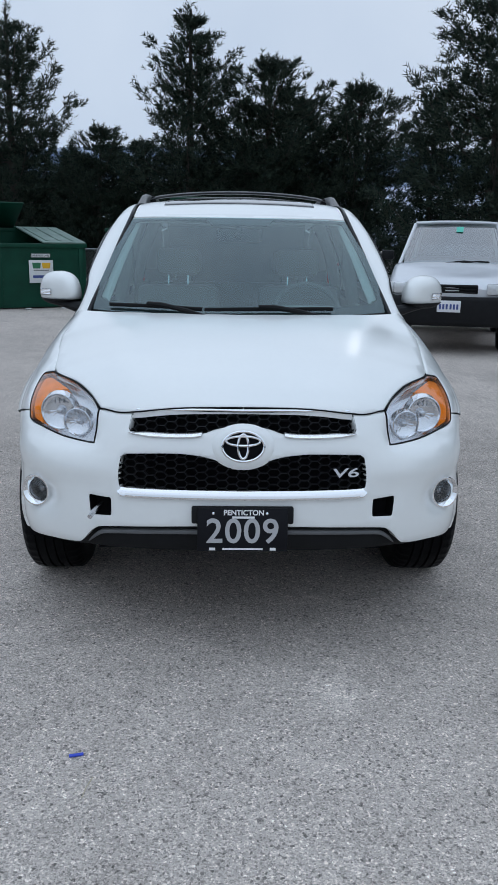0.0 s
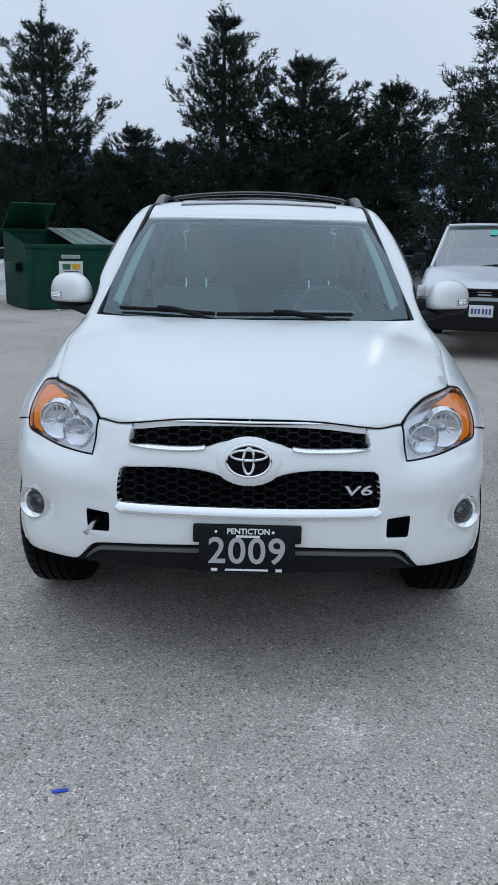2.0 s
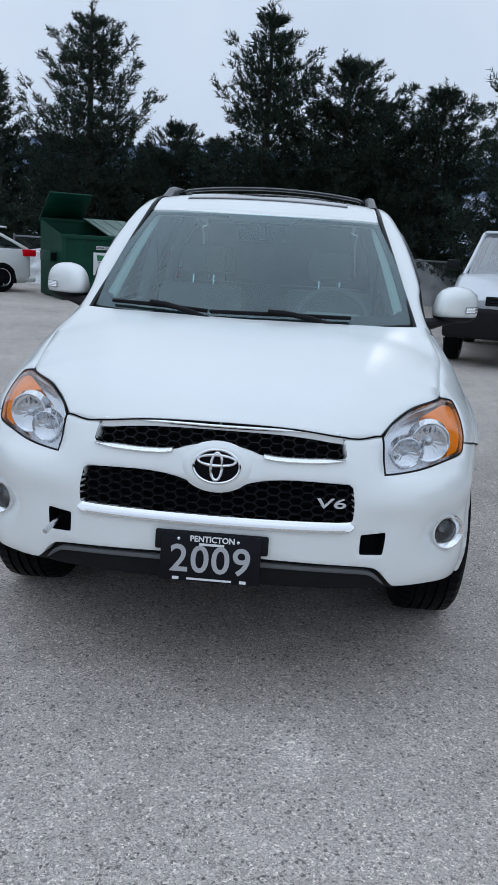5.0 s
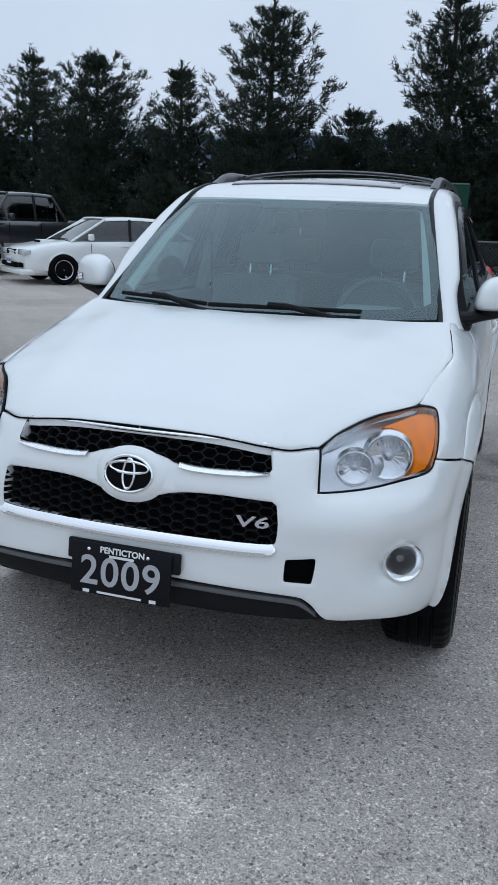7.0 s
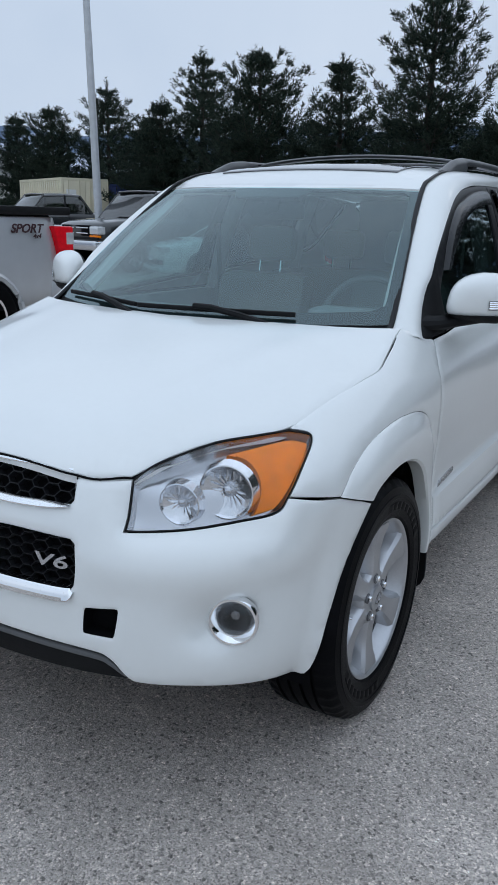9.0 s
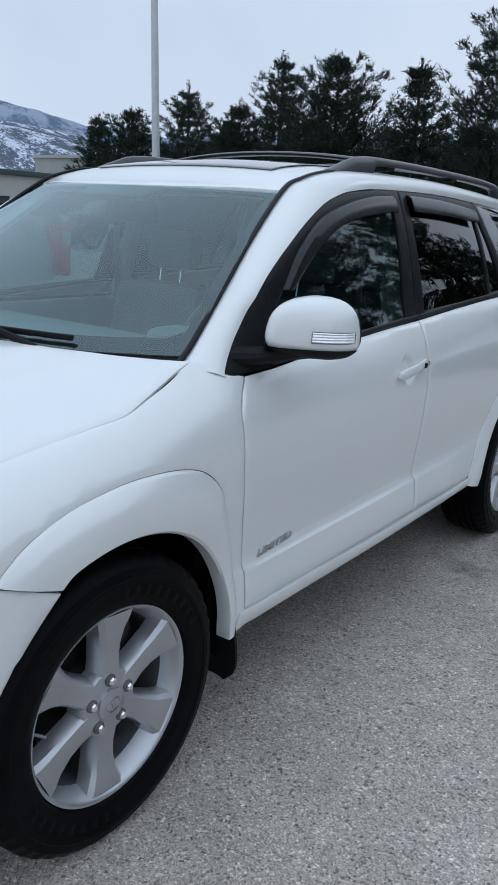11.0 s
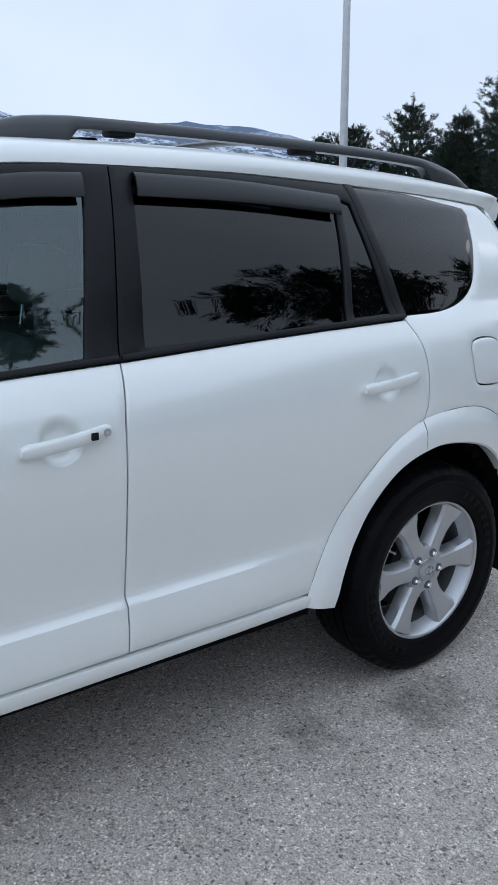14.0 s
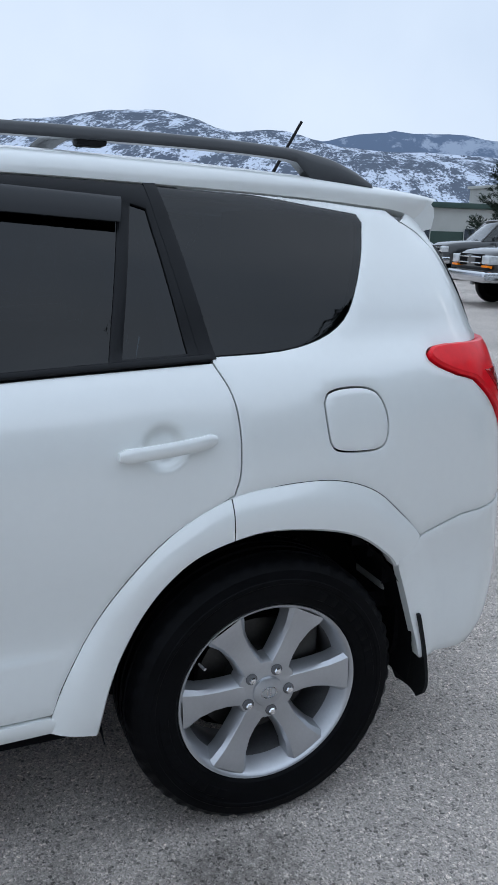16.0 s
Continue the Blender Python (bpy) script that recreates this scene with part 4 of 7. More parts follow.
writing("engine_badge", "V6", 0.043, on_nose(0.352, 0.640, -0.012) @ Matrix.Diagonal((2.0, 1, 1, 1)), SATIN_CHROME, suv, "chrome engine badge letters", depth=0.004, shear=0.10, bold=0.0007)

# lower trim under the bumper
valance = ring(spl(*[(a, b + 0.004) for a, b in bumper_low[::-1]], n=4), [(0.86, 0.25), (0.6, 0.30), (0.4, 0.335), (0.0, 0.345)])
v, f = sheet(valance, inner_skin(-0.035), rim=0.03, mid=True)
mesh_part("lower_valance", *mirrored(v, f), BLACK_PLASTIC, suv, "black plastic lower air dam")
lip = spl((0.0, 0.436), (0.10, 0.435), (0.285, 0.424), (0.335, 0.410), (0.375, 0.372), n=6)
mesh_part("lower_lip", *mirrored(*strip(lip, 0.016, -0.018, 0.03)), GREY_TRIM, suv, "grey lower bumper lip")

# dealer plate on its bracket
plate = part("plate_bracket", boxed(-0.172, 0.172, -0.004, 0.012, -0.060, 0.0, bevel=0.006, m=pose(0, 0.066, 0.537, -6)), BLACK_PLASTIC, suv, "black plastic plate bracket")
PLATE_BLACK = material("black_card", (0.006, 0.0065, 0.009), rough=0.45, spec=0.15, vary=0.1, scale=30)
PLATE_GREY = material("silver_print", (0.42, 0.42, 0.43), rough=0.5)
PLATE_WHITE = material("white_print", (0.78, 0.78, 0.78), rough=0.5)
pm = pose(0, 0.058, 0.537, -7)
part("dealer_plate", boxed(-0.152, 0.152, -0.006, 0.002, -0.150, -0.002, bevel=0.003, m=pm), PLATE_BLACK, plate, "black dealer plate with grey year figures")
face = pm @ pose(0, -0.0068, 0, 90)
for k, digit in enumerate("2009"):
    writing("year_digit", digit, 0.117, face @ Matrix.Translation((-0.0945 + 0.063 * k, -0.084, 0)), PLATE_GREY, plate, depth=0.0008, bold=0.0016)
writing("dealer_line", "PENTICTON", 0.0245, face @ Matrix.Translation((0.004, -0.018, 0)), PLATE_WHITE, plate, depth=0.0006, bold=0.0007)
for x0, x1, z0, z1 in ((-0.035, 0.040, -0.037, -0.030), (-0.068, 0.068, -0.1445, -0.1385), (-0.112, -0.092, -0.146, -0.137), (0.092, 0.112, -0.146, -0.137)):
    part("print_bar", boxed(x0, x1, -0.0075, -0.0055, z0, z1, m=pm), PLATE_WHITE, plate)
for sx in (-0.098, 0.082):
    bm = bmesh.new()
    bmesh.ops.create_uvsphere(bm, u_segments=10, v_segments=6, radius=0.006, matrix=pm @ pose(sx, -0.006, -0.020))
    part("plate_screw", bm, CHROME, plate)

# head lamps
lamp_outline = ring([(0.371, 0.728), (0.404, 0.832)], spl((0.404, 0.832), (0.44, 0.852), (0.495, 0.872), (0.599, 0.898), (0.698, 0.907), (0.784, 0.912)), spl(*lamp_outer, n=4), spl(*lamp_low[::-1]))
amber_o = ring(spl((0.628, 0.880), (0.70, 0.890), (0.785, 0.898), (0.832, 0.891), (0.842, 0.882), (0.822, 0.850), (0.766, 0.790), (0.740, 0.768)), spl((0.690, 0.762), (0.703, 0.79), (0.708, 0.82), (0.700, 0.85), (0.672, 0.872), (0.628, 0.880)))
LAMP_SILVER = material("lamp_housing_silver", (0.66, 0.67, 0.69), rough=0.20, metal=0.95)
FOG_DARK = material("smoked_reflector", (0.24, 0.245, 0.25), rough=0.2, metal=0.9)
LAMP_CHROME = material("lamp_reflector", (0.82, 0.83, 0.85), rough=0.10, metal=0.95)
off = lambda d: (lambda s, z, out=0.0: front_skin(s, z, np.asarray(out) + d))
for flip in (False, True):
    bowls = (((0.622, 0.814), 0.064), ((0.505, 0.794), 0.048))
    v, f = sheet(lamp_outline, off(-0.056), rim=-0.053, edge=0.0, gap=0.004, flip=flip, step=0.02)
    lamp = mesh_part("head_lamp", v, f, LAMP_SILVER, suv, "silver headlamp housing with amber corner")
    v, f = sheet(lamp_outline, off(0.0), rim=0.0, edge=0.004, gap=0.004, flip=flip, step=0.02)
    mesh_part("lens", v, f, LENS, lamp, "clear plastic lens").visible_shadow = False
    v, f = sheet(lamp_outline, off(0.001), rim=0.03, edge=0.001, gap=0.001, holes=[inset(lamp_outline, 0.0045)], flip=flip, step=0.02)
    mesh_part("gasket", v, f, BLACK_PLASTIC, lamp)
    v, f = sheet(amber_o, off(-0.014), rim=0.03, edge=0.002, gap=0.0, flip=flip, step=0.02)
    mesh_part("turn_signal", v, f, AMBER, lamp, "amber turn signal reflector")
    for (ls, lz), r in bowls:
        p = front_skin(ls, lz, np.array(-0.028))
        prof = [(r * 1.16, -0.026), (r * 1.05, 0.001), (r, 0.002)] + [(r * t, -0.022 * (1 - t * t)) for t in (0.92, 0.78, 0.6, 0.4, 0.2)]
        v, f = lathe(prof, 36)
        # fluted facets round the bowl
        v = [(a + (0.0010 if (i // len(prof)) % 2 and i % len(prof) in (4, 5, 6) else 0.0), b, c) for i, (a, b, c) in enumerate(v)]
        mx = Matrix.Translation(p) @ pose(0, 0, 0, 0, 0, -78) @ Matrix.Diagonal((1, 1, 1.0, 1))
        v = [tuple(mx @ Vector(q)) for q in v]
        mesh_part("reflector", *(flipped(v, f) if flip else (v, f)), LAMP_CHROME, lamp, "chrome reflector bowl", sharp=14)
        bm = bmesh.new()
        bmesh.ops.create_uvsphere(bm, u_segments=14, v_segments=8, radius=r * 0.24, matrix=mx @ pose(-0.018, 0, 0))
        for k in range(5):
            box(bm, -0.020, -0.006, -r * 0.5 + k * r * 0.25 - 0.0012, -r * 0.5 + k * r * 0.25 + 0.0012, r * 0.45, r * 0.85, m=mx)
        if flip:
            bmesh.ops.transform(bm, matrix=Matrix.Diagonal((-1, 1, 1, 1)), verts=bm.verts)
        part("bulb_cap", bm, SATIN_CHROME, lamp)

    # fog lamps
    p = front_skin(fog_mid[0], fog_mid[1], np.array(0.0))
    fm = Matrix.Translation(p + np.array([0.010, -0.020, 0.0])) @ pose(0, 0, 0, 0, -3, -68) @ Matrix.Diagonal((1, 0.87, 0.87, 1))
    prof = [(0.069, -0.014), (0.0685, 0.004), (0.065, 0.010), (0.059, 0.010), (0.046, -0.003), (0.042, -0.010), (0.041, -0.03)]
    v, f = lathe(prof, 40)
    v = [tuple(fm @ Vector(q)) for q in v]
    fog = mesh_part("fog_lamp", *(flipped(v, f) if flip else (v, f)), CHROME, suv, "round fog lamp in a chrome ring", sharp=40)
    v, f = lathe([(0.042, -0.012), (0.037, -0.010), (0.03, -0.006), (0.015, -0.004), (0.0005, -0.0035)], 32)
    v = [tuple(fm @ Vector(q)) for q in v]
    mesh_part("fog_lens", *(flipped(v, f) if flip else (v, f)), LENS, fog).visible_shadow = False
    v, f = lathe([(0.0415, -0.018), (0.034, -0.035), (0.022, -0.05), (0.012, -0.054), (0.012, -0.03), (0.0005, -0.028)], 32)
    v = [tuple(fm @ Vector(q)) for q in v]
    mesh_part("fog_reflector", *(flipped(v, f) if flip else (v, f)), FOG_DARK, fog)
    # pocket coloured near-black for the shade inside it
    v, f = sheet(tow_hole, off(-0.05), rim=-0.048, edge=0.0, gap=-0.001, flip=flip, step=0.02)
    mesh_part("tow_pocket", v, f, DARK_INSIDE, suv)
v, f = tube([(-0.512, 0.06, 0.500), (-0.500, 0.10, 0.512), (-0.485, 0.15, 0.520)], 0.0085, 10)
mesh_part("tow_hook", v, f, SATIN_CHROME, suv, "bare metal tow hook")


# wheels
def build_wheel(name, label, m):
    """A road wheel that faces +x."""
    w = thing(name, label, "wheel")
    w.parent = suv
    w.matrix_basis = m
    prof = [(0.232, -0.095), (0.262, -0.112), (0.300, -0.117), (0.332, -0.112), (0.349, -0.098), (0.354, -0.090)]
    for g in (-0.055, -0.018, 0.018, 0.055):
        prof += [(0.3575, g - 0.006), (0.350, g - 0.004), (0.350, g + 0.004), (0.3575, g + 0.006)]
    prof += [(0.354, 0.090), (0.349, 0.098), (0.332, 0.112), (0.312, 0.1165), (0.310, 0.1185), (0.300, 0.1185), (0.298, 0.1165), (0.290, 0.1158), (0.288, 0.1156), (0.267, 0.1138), (0.265, 0.1136), (0.262, 0.113), (0.246, 0.108), (0.240, 0.102), (0.236, 0.095)]
    v, f = lathe(prof, 144)
    k = len(prof)
    v = [list(q) for q in v]
    for i in range(144):
        for j, (r, a) in enumerate(prof):
            # raised marks on the outer sidewall, in two arcs
            if 0.266 < r < 0.289 and a > 0 and i % 72 < 27 and i % 3 != 0:
                v[i * k + j][0] += 0.0028
            if abs(a) > 0.085 and r > 0.345 and i % 3 == 0:
                q = v[i * k + j]
                q[1] *= 0.982
                q[2] *= 0.982
    mesh_part("tyre", v, f, RUBBER, w, "black radial tyre", sharp=25)
    prof = [(0.225, -0.10), (0.215, -0.06), (0.205, 0.0), (0.208, 0.05), (0.218, 0.074), (0.226, 0.092), (0.232, 0.101), (0.2375, 0.103), (0.2385, 0.097)]
    rim = mesh_part("rim", *lathe(prof[3:], 72), ALLOY, w, "silver six-spoke alloy rim", sharp=40)
    mesh_part("barrel", *lathe(prof[:4], 48), BARREL, rim, "dusty grey wheel barrel")
    stations = [(0.040, 0.024, 0.084), (0.075, 0.0310, 0.086), (0.105, 0.0285, 0.083), (0.140, 0.0300, 0.083), (0.178, 0.037, 0.088), (0.206, 0.049, 0.0945), (0.2245, 0.056, 0.0955)]
    for s6 in range(6):
        ang = radians(60 * s6 + 2)
        verts, faces = [], []
        for r, hw, ax in stations:
            row = [(-hw * 1.10 - 0.004, ax - 0.046), (-hw * 1.04, ax - 0.010), (-hw * 0.80, ax), (-hw * 0.30, ax + 0.001), (hw * 0.30, ax + 0.001), (hw * 0.80, ax), (hw * 1.04, ax - 0.010), (hw * 1.10 + 0.004, ax - 0.046)]
            for t, a in row:
                verts.append((a, r * math.cos(ang) - t * math.sin(ang), r * math.sin(ang) + t * math.cos(ang)))
        k = 8
        faces = [(i * k + j, i * k + j + 1, (i + 1) * k + j + 1, (i + 1) * k + j) for i in range(len(stations) - 1) for j in range(k - 1)]
        mesh_part("spoke", verts, faces, ALLOY, rim, sharp=28)
    mesh_part("hub", *lathe([(0.088, 0.04), (0.084, 0.074), (0.078, 0.084), (0.040, 0.088), (0.038, 0.086), (0.0005, 0.086)], 40), ALLOY, rim, sharp=30)
    cap = mesh_part("hub_cap", *lathe([(0.0405, 0.084), (0.0395, 0.094), (0.035, 0.097), (0.0005, 0.099)], 36), ALLOY, w, sharp=40)
    for rx, rz in ((0.022, 0.016), (0.006, 0.014)):
        mesh_part("cap_ring", *oval_ring(rx, rz, 0.003, 0.002, pose(0.0985, 0, 0) @ pose(0, 0, 0, 0, 0, 90)), SATIN_CHROME, cap)
    for k in range(5):
        a = radians(72 * k + 66)
        lm = pose(0, 0.0585 * math.cos(a), 0.0585 * math.sin(a))
        v, f = lathe([(0.0150, 0.0855), (0.0148, 0.0892), (0.0005, 0.0892)], 18)
        mesh_part("lug_pocket", [tuple(lm @ Vector(q)) for q in v], f, BARREL, w)
        v, f = lathe([(0.0098, 0.078), (0.0098, 0.096), (0.0075, 0.0995), (0.0005, 0.1005)], 6)
        mesh_part("lug_nut", [tuple(lm @ Vector(q)) for q in v], f, CHROME, w, sharp=20)
    v, f = lathe([(0.06, -0.02), (0.158, -0.02), (0.158, 0.004), (0.085, 0.004), (0.075, 0.03), (0.0005, 0.03)], 40)
    mesh_part("brake_disc", v, f, STEEL, w)
    part("brake_caliper", boxed(-0.03, 0.03, 0.06, 0.17, 0.02, 0.14, bevel=0.015), STEEL, w)
    v, f = lathe([(0.2, -0.08), (0.17, -0.04), (0.0005, -0.04)], 24)
    mesh_part("backing_plate", v, f, DARK_INSIDE, w)
    a = radians(150)
    v, f = tube([(0.075, 0.205 * math.cos(a), 0.205 * math.sin(a)), (0.098, 0.196 * math.cos(a), 0.196 * math.sin(a))], 0.0042, 8)
    mesh_part("valve", v, f, SATIN_CHROME, w)
    return w


for nm, hub, turn in (("front_wheel", FRONT_HUB, 24), ("rear_wheel", REAR_HUB, 0)):
    for sx in (1, -1):
        build_wheel(nm, "black tyre on a silver six-spoke alloy rim", pose(sx * 0.770, hub[0], 0.353) @ pose(0, 0, 0, 0, 0, 0 if sx > 0 else 180) @ pose(0, 0, 0, turn))
for y0, zt in ((1.352, 0.42), (4.008, 0.46)):
    for sx in (1, -1):
        m_, n_ = 12, 9
        v = []
        for side_y in (-0.005, 0.005):
            for i in range(m_):
                t = i / (m_ - 1)
                wide = 0.102 * (1 - 0.10 * t) * (1 - max(0.0, (t - 0.72) / 0.28) ** 3 * 0.42)
                for j in range(n_):
                    u = 2 * j / (n_ - 1) - 1
                    v.append((sx * 0.766 + u * wide, y0 + side_y + 0.052 * math.sin(0.5 * math.pi * t) - 0.010 * u * u, zt + 0.03 - 0.282 * t))
        k = m_ * n_
        f = [(i * n_ + j, i * n_ + j + 1, (i + 1) * n_ + j + 1, (i + 1) * n_ + j) for i in range(m_ - 1) for j in range(n_ - 1)]
        f += [tuple(k + q for q in reversed(g)) for g in f]
        border = [j for j in range(n_)] + [i * n_ + n_ - 1 for i in range(1, m_)] + [(m_ - 1) * n_ + j for j in range(n_ - 2, -1, -1)] + [i * n_ for i in range(m_ - 2, 0, -1)]
        f += [(p, p + k, q + k, q) for p, q in zip(border, border[1:] + border[:1])]
        mesh_part("mud_flap", v, f, BLACK_PLASTIC, suv, "black rubber mud flap", sharp=50)


# window deflectors
def visor(top, low, flip):
    prof = [(0.0, 0.002), (0.08, 0.012), (0.3, 0.020), (0.8, 0.021), (1.0, 0.018), (1.0, 0.013), (0.8, 0.016), (0.3, 0.014)]
    a, b = spl(*top, n=6), spl(*low, n=6)
    k = min(len(a), len(b))
    q = np.array([(*(a[i] * (1 - t) + b[i] * t), o) for i in range(k) for t, o in prof])
    verts = list(skin(at_y(q[:, 0], q[:, 1]), q[:, 1], q[:, 2]))
    m = len(prof)
    faces = [(i * m + j, (i + 1) * m + j, (i + 1) * m + j + 1, i * m + j + 1) for i in range(k - 1) for j in range(m - 1)]
    faces += [tuple(range(m)), tuple((k - 1) * m + j for j in range(m))[::-1]]
    return flipped(verts, faces) if flip else (verts, faces)


VISOR = material("smoked_deflector", (0.016, 0.017, 0.019), rough=0.22, coat=0.08, spec=0.25)
for flip in (False, True):
    mesh_part("window_deflector", *visor([(1.665, 1.250), (1.79, 1.365), (1.943, 1.455), (2.114, 1.502), (2.301, 1.533), (2.452, 1.543)], [(1.70, 1.245), (1.83, 1.335), (1.965, 1.405), (2.114, 1.448), (2.301, 1.474), (2.445, 1.482)], flip), VISOR, suv, "smoked plastic window deflector")
    mesh_part("window_deflector", *visor([(2.592, 1.552), (2.902, 1.549), (3.262, 1.528)], [(2.585, 1.490), (2.902, 1.487), (3.250, 1.468)], flip), VISOR, suv, "smoked plastic window deflector")

    # belt mouldings
    for ln in ([(1.55, 1.062), (1.75, 1.078), (2.02, 1.102), (2.25, 1.118), (2.470, 1.131)], [(2.478, 1.131), (2.81, 1.154), (3.1, 1.171), (3.425, 1.187)]):
        mesh_part("belt_moulding", *(lambda q: flipped(*q) if flip else q)(strip([(float(at_y(y, z)), z) for y, z in spl(*ln, n=5)], 0.014, 0.006, ends=False)), BLACK_TRIM, suv)

# door mirrors
verts, faces = [], []
nu, nv = 28, 18
for i in range(nu):
    a = 2 * math.pi * i / nu
    for j in range(nv):
        t = j / (nv - 1)
        # t runs from the front tip of the housing to the rim round the glass
        r = math.sin(t * math.pi / 2) ** 0.62
        x = 0.108 * r * math.copysign(abs(math.cos(a)) ** 0.72, math.cos(a))
        z = 0.088 * r * math.copysign(abs(math.sin(a)) ** 0.72, math.sin(a))
        if z < 0:
            z *= 0.86
        x += 0.012 * z / 0.07 * (1 if x < 0 else -0.6)
        y = -0.095 * math.cos(t * math.pi / 2) ** 0.9 * (1 - 0.25 * (x / 0.108)) + 0.035 * x / 0.108
        verts.append((x, y, z))
faces = [(i * nv + j, i * nv + j + 1, ((i + 1) % nu) * nv + j + 1, ((i + 1) % nu) * nv + j) for i in range(nu) for j in range(nv - 1)]
rim_line = [Vector(verts[i * nv + nv - 1]) for i in range(nu)]
MIRROR = material("mirror_glass", (0.8, 0.82, 0.84), rough=0.01, metal=1.0)
for sx in (1, -1):
    mm = pose(0.922 if sx > 0 else 0.892, 1.588, 1.168)
    put = lambda vs: [((mm @ Vector(q)).x * sx, (mm @ Vector(q)).y, (mm @ Vector(q)).z) for q in vs]
    turn = (lambda fs: fs) if sx > 0 else (lambda fs: [tuple(q)[::-1] for q in fs])
    shell = mesh_part("door_mirror", put(verts), turn(faces), PAINT, suv, "white door mirror with a clear repeater lamp", sharp=60)
    ring1 = [q * 1.0 for q in rim_line] + [Vector((q.x * 0.95, q.y + 0.018, q.z * 0.94)) for q in rim_line] + [Vector((q.x * 0.92, q.y + 0.010, q.z * 0.90)) for q in rim_line]
    rf = [(l * nu + i, l * nu + (i + 1) % nu, (l + 1) * nu + (i + 1) % nu, (l + 1) * nu + i) for l in (0, 1) for i in range(nu)]
    mesh_part("mirror_rim", put(ring1), turn(rf), BLACK_PLASTIC, shell)
    glass = [Vector((q.x * 0.92, q.y + 0.010, q.z * 0.90)) for q in rim_line]
    mesh_part("mirror_glass", put(glass), turn([tuple(range(nu))]), MIRROR, shell)
    # black foot below the housing
    cup = [Vector((x * 1.015, y * 1.02, min(z * 1.03, -0.046))) for x, y, z in verts]
    mesh_part("mirror_base", put(cup), turn(faces), BLACK_PLASTIC, shell)
    v, f = tube([(0.925, 1.560, 1.112), (0.85, 1.525, 1.098), (0.79, 1.480, 1.088), (0.745, 1.450, 1.085)], [0.030, 0.034, 0.042, 0.05], 12, 0.62)
    mesh_part("mirror_arm", *(flipped(v, f) if sx < 0 else (v, f)), BLACK_PLASTIC, shell)
    # repeater lamp: a ribbed strip on the outer front
    sv, sf = [], []
    for i in range(15):
        t = i / 14
        r = 0.30 + 0.69 * t
        sn = r ** (1 / 0.62)
        yy = -0.095 * math.sqrt(max(1 - sn * sn, 0.0)) ** 0.9 * (1 - 0.25 * r) + 0.035 * r
        for k in range(9):
            rib = 0.0022 if k % 2 else 0.0
            sv.append((0.104 * r + 0.003 + rib * 0.4, yy - 0.0035 - rib, -0.012 + (k / 8 - 0.5) * 0.028))
    sf = [(9 * i + k, 9 * i + 9 + k, 9 * i + 10 + k, 9 * i + 1 + k) for i in range(14) for k in range(8)]
    lens = mesh_part("repeater_lamp", put(sv), turn(sf), BRIGHT, shell, "clear ribbed repeater lamp", sharp=20)
    edge = [Vector(sv[k]) for k in range(9)] + [Vector(sv[9 * i + 8]) for i in range(1, 15)] + [Vector(sv[9 * 14 + k]) for k in range(7, -1, -1)] + [Vector(sv[9 * i]) for i in range(13, -1, -1)]
    mesh_part("lamp_edge", *(lambda q: (put(q[0]), turn(q[1])))(tube(edge, 0.0011, 6)), GREY_TRIM, lens)

    # sail trim ahead of the front windows
    sail = ring(Y((1.358, 1.050), (1.44, 1.048), (1.62, 1.062), (1.605, 1.285), (1.50, 1.185), (1.42, 1.110), (1.358, 1.050)))
    v, f = sheet(sail, inner_skin(0.004), flip=sx < 0, rim=0.01, step=0.02)
    mesh_part("sail_trim", v, f, BLACK_PLASTIC, suv)

    # door handles
    for y0, y1, z0, z1, keyed in ((2.195, 2.405, 0.962, 0.988, True), (3.192, 3.408, 1.000, 1.022, False)):
        verts2, k = [], 16
        for i in range(k):
            t = i / (k - 1)
            y, z = y0 + (y1 - y0) * t, z0 + (z1 - z0) * t
            lift = 0.034 * math.sin(math.pi * min(max(t, 0.03), 0.97)) ** 0.25
            hh = 0.0165 * min(1, 0.6 + 6 * t, 0.6 + 6 * (1 - t))
            base = skin(at_y(y, z), z)
            for a in np.linspace(0, 2 * np.pi, 10, endpoint=False):
                verts2.append((base[0] - 0.004 + lift * 0.85 + 0.009 * math.cos(a), y, z + hh * math.sin(a)))
        f2 = [(i * 10 + j, i * 10 + (j + 1) % 10, (i + 1) * 10 + (j + 1) % 10, (i + 1) * 10 + j) for i in range(k - 1) for j in range(10)]
        f2 += [tuple(range(10))[::-1], tuple(range((k - 1) * 10, k * 10))]
        hd = mesh_part("door_handle", *(flipped(verts2, f2) if sx < 0 else (verts2, f2)), PAINT, suv, "white pull door handle")
        if keyed:
            hx = float(skin(at_y(2.36, 0.982), 0.982)[0]) + 0.030
            part("handle_button", boxed(hx, hx + 0.006, 2.348, 2.366, 0.973, 0.991, bevel=0.003, m=Matrix.Diagonal((sx, 1, 1, 1))), BLACK_PLASTIC, hd)
            v, f = lathe([(0.009, 0.0), (0.009, 0.003), (0.0005, 0.003)], 16)
            km = Matrix.Translation((hx - 0.004, 2.390, 0.986))
            v = [tuple(km @ Vector(q)) for q in v]
            mesh_part("key_cylinder", *(flipped(v, f) if sx < 0 else (v, f)), SATIN_CHROME, hd)

    # roof rails
    top_line = curve((2.19, 1.612), (2.27, 1.640), (2.36, 1.667), (2.50, 1.679), (2.9, 1.684), (3.4, 1.680), (3.70, 1.668), (3.82, 1.650), (3.90, 1.622), (3.95, 1.592))
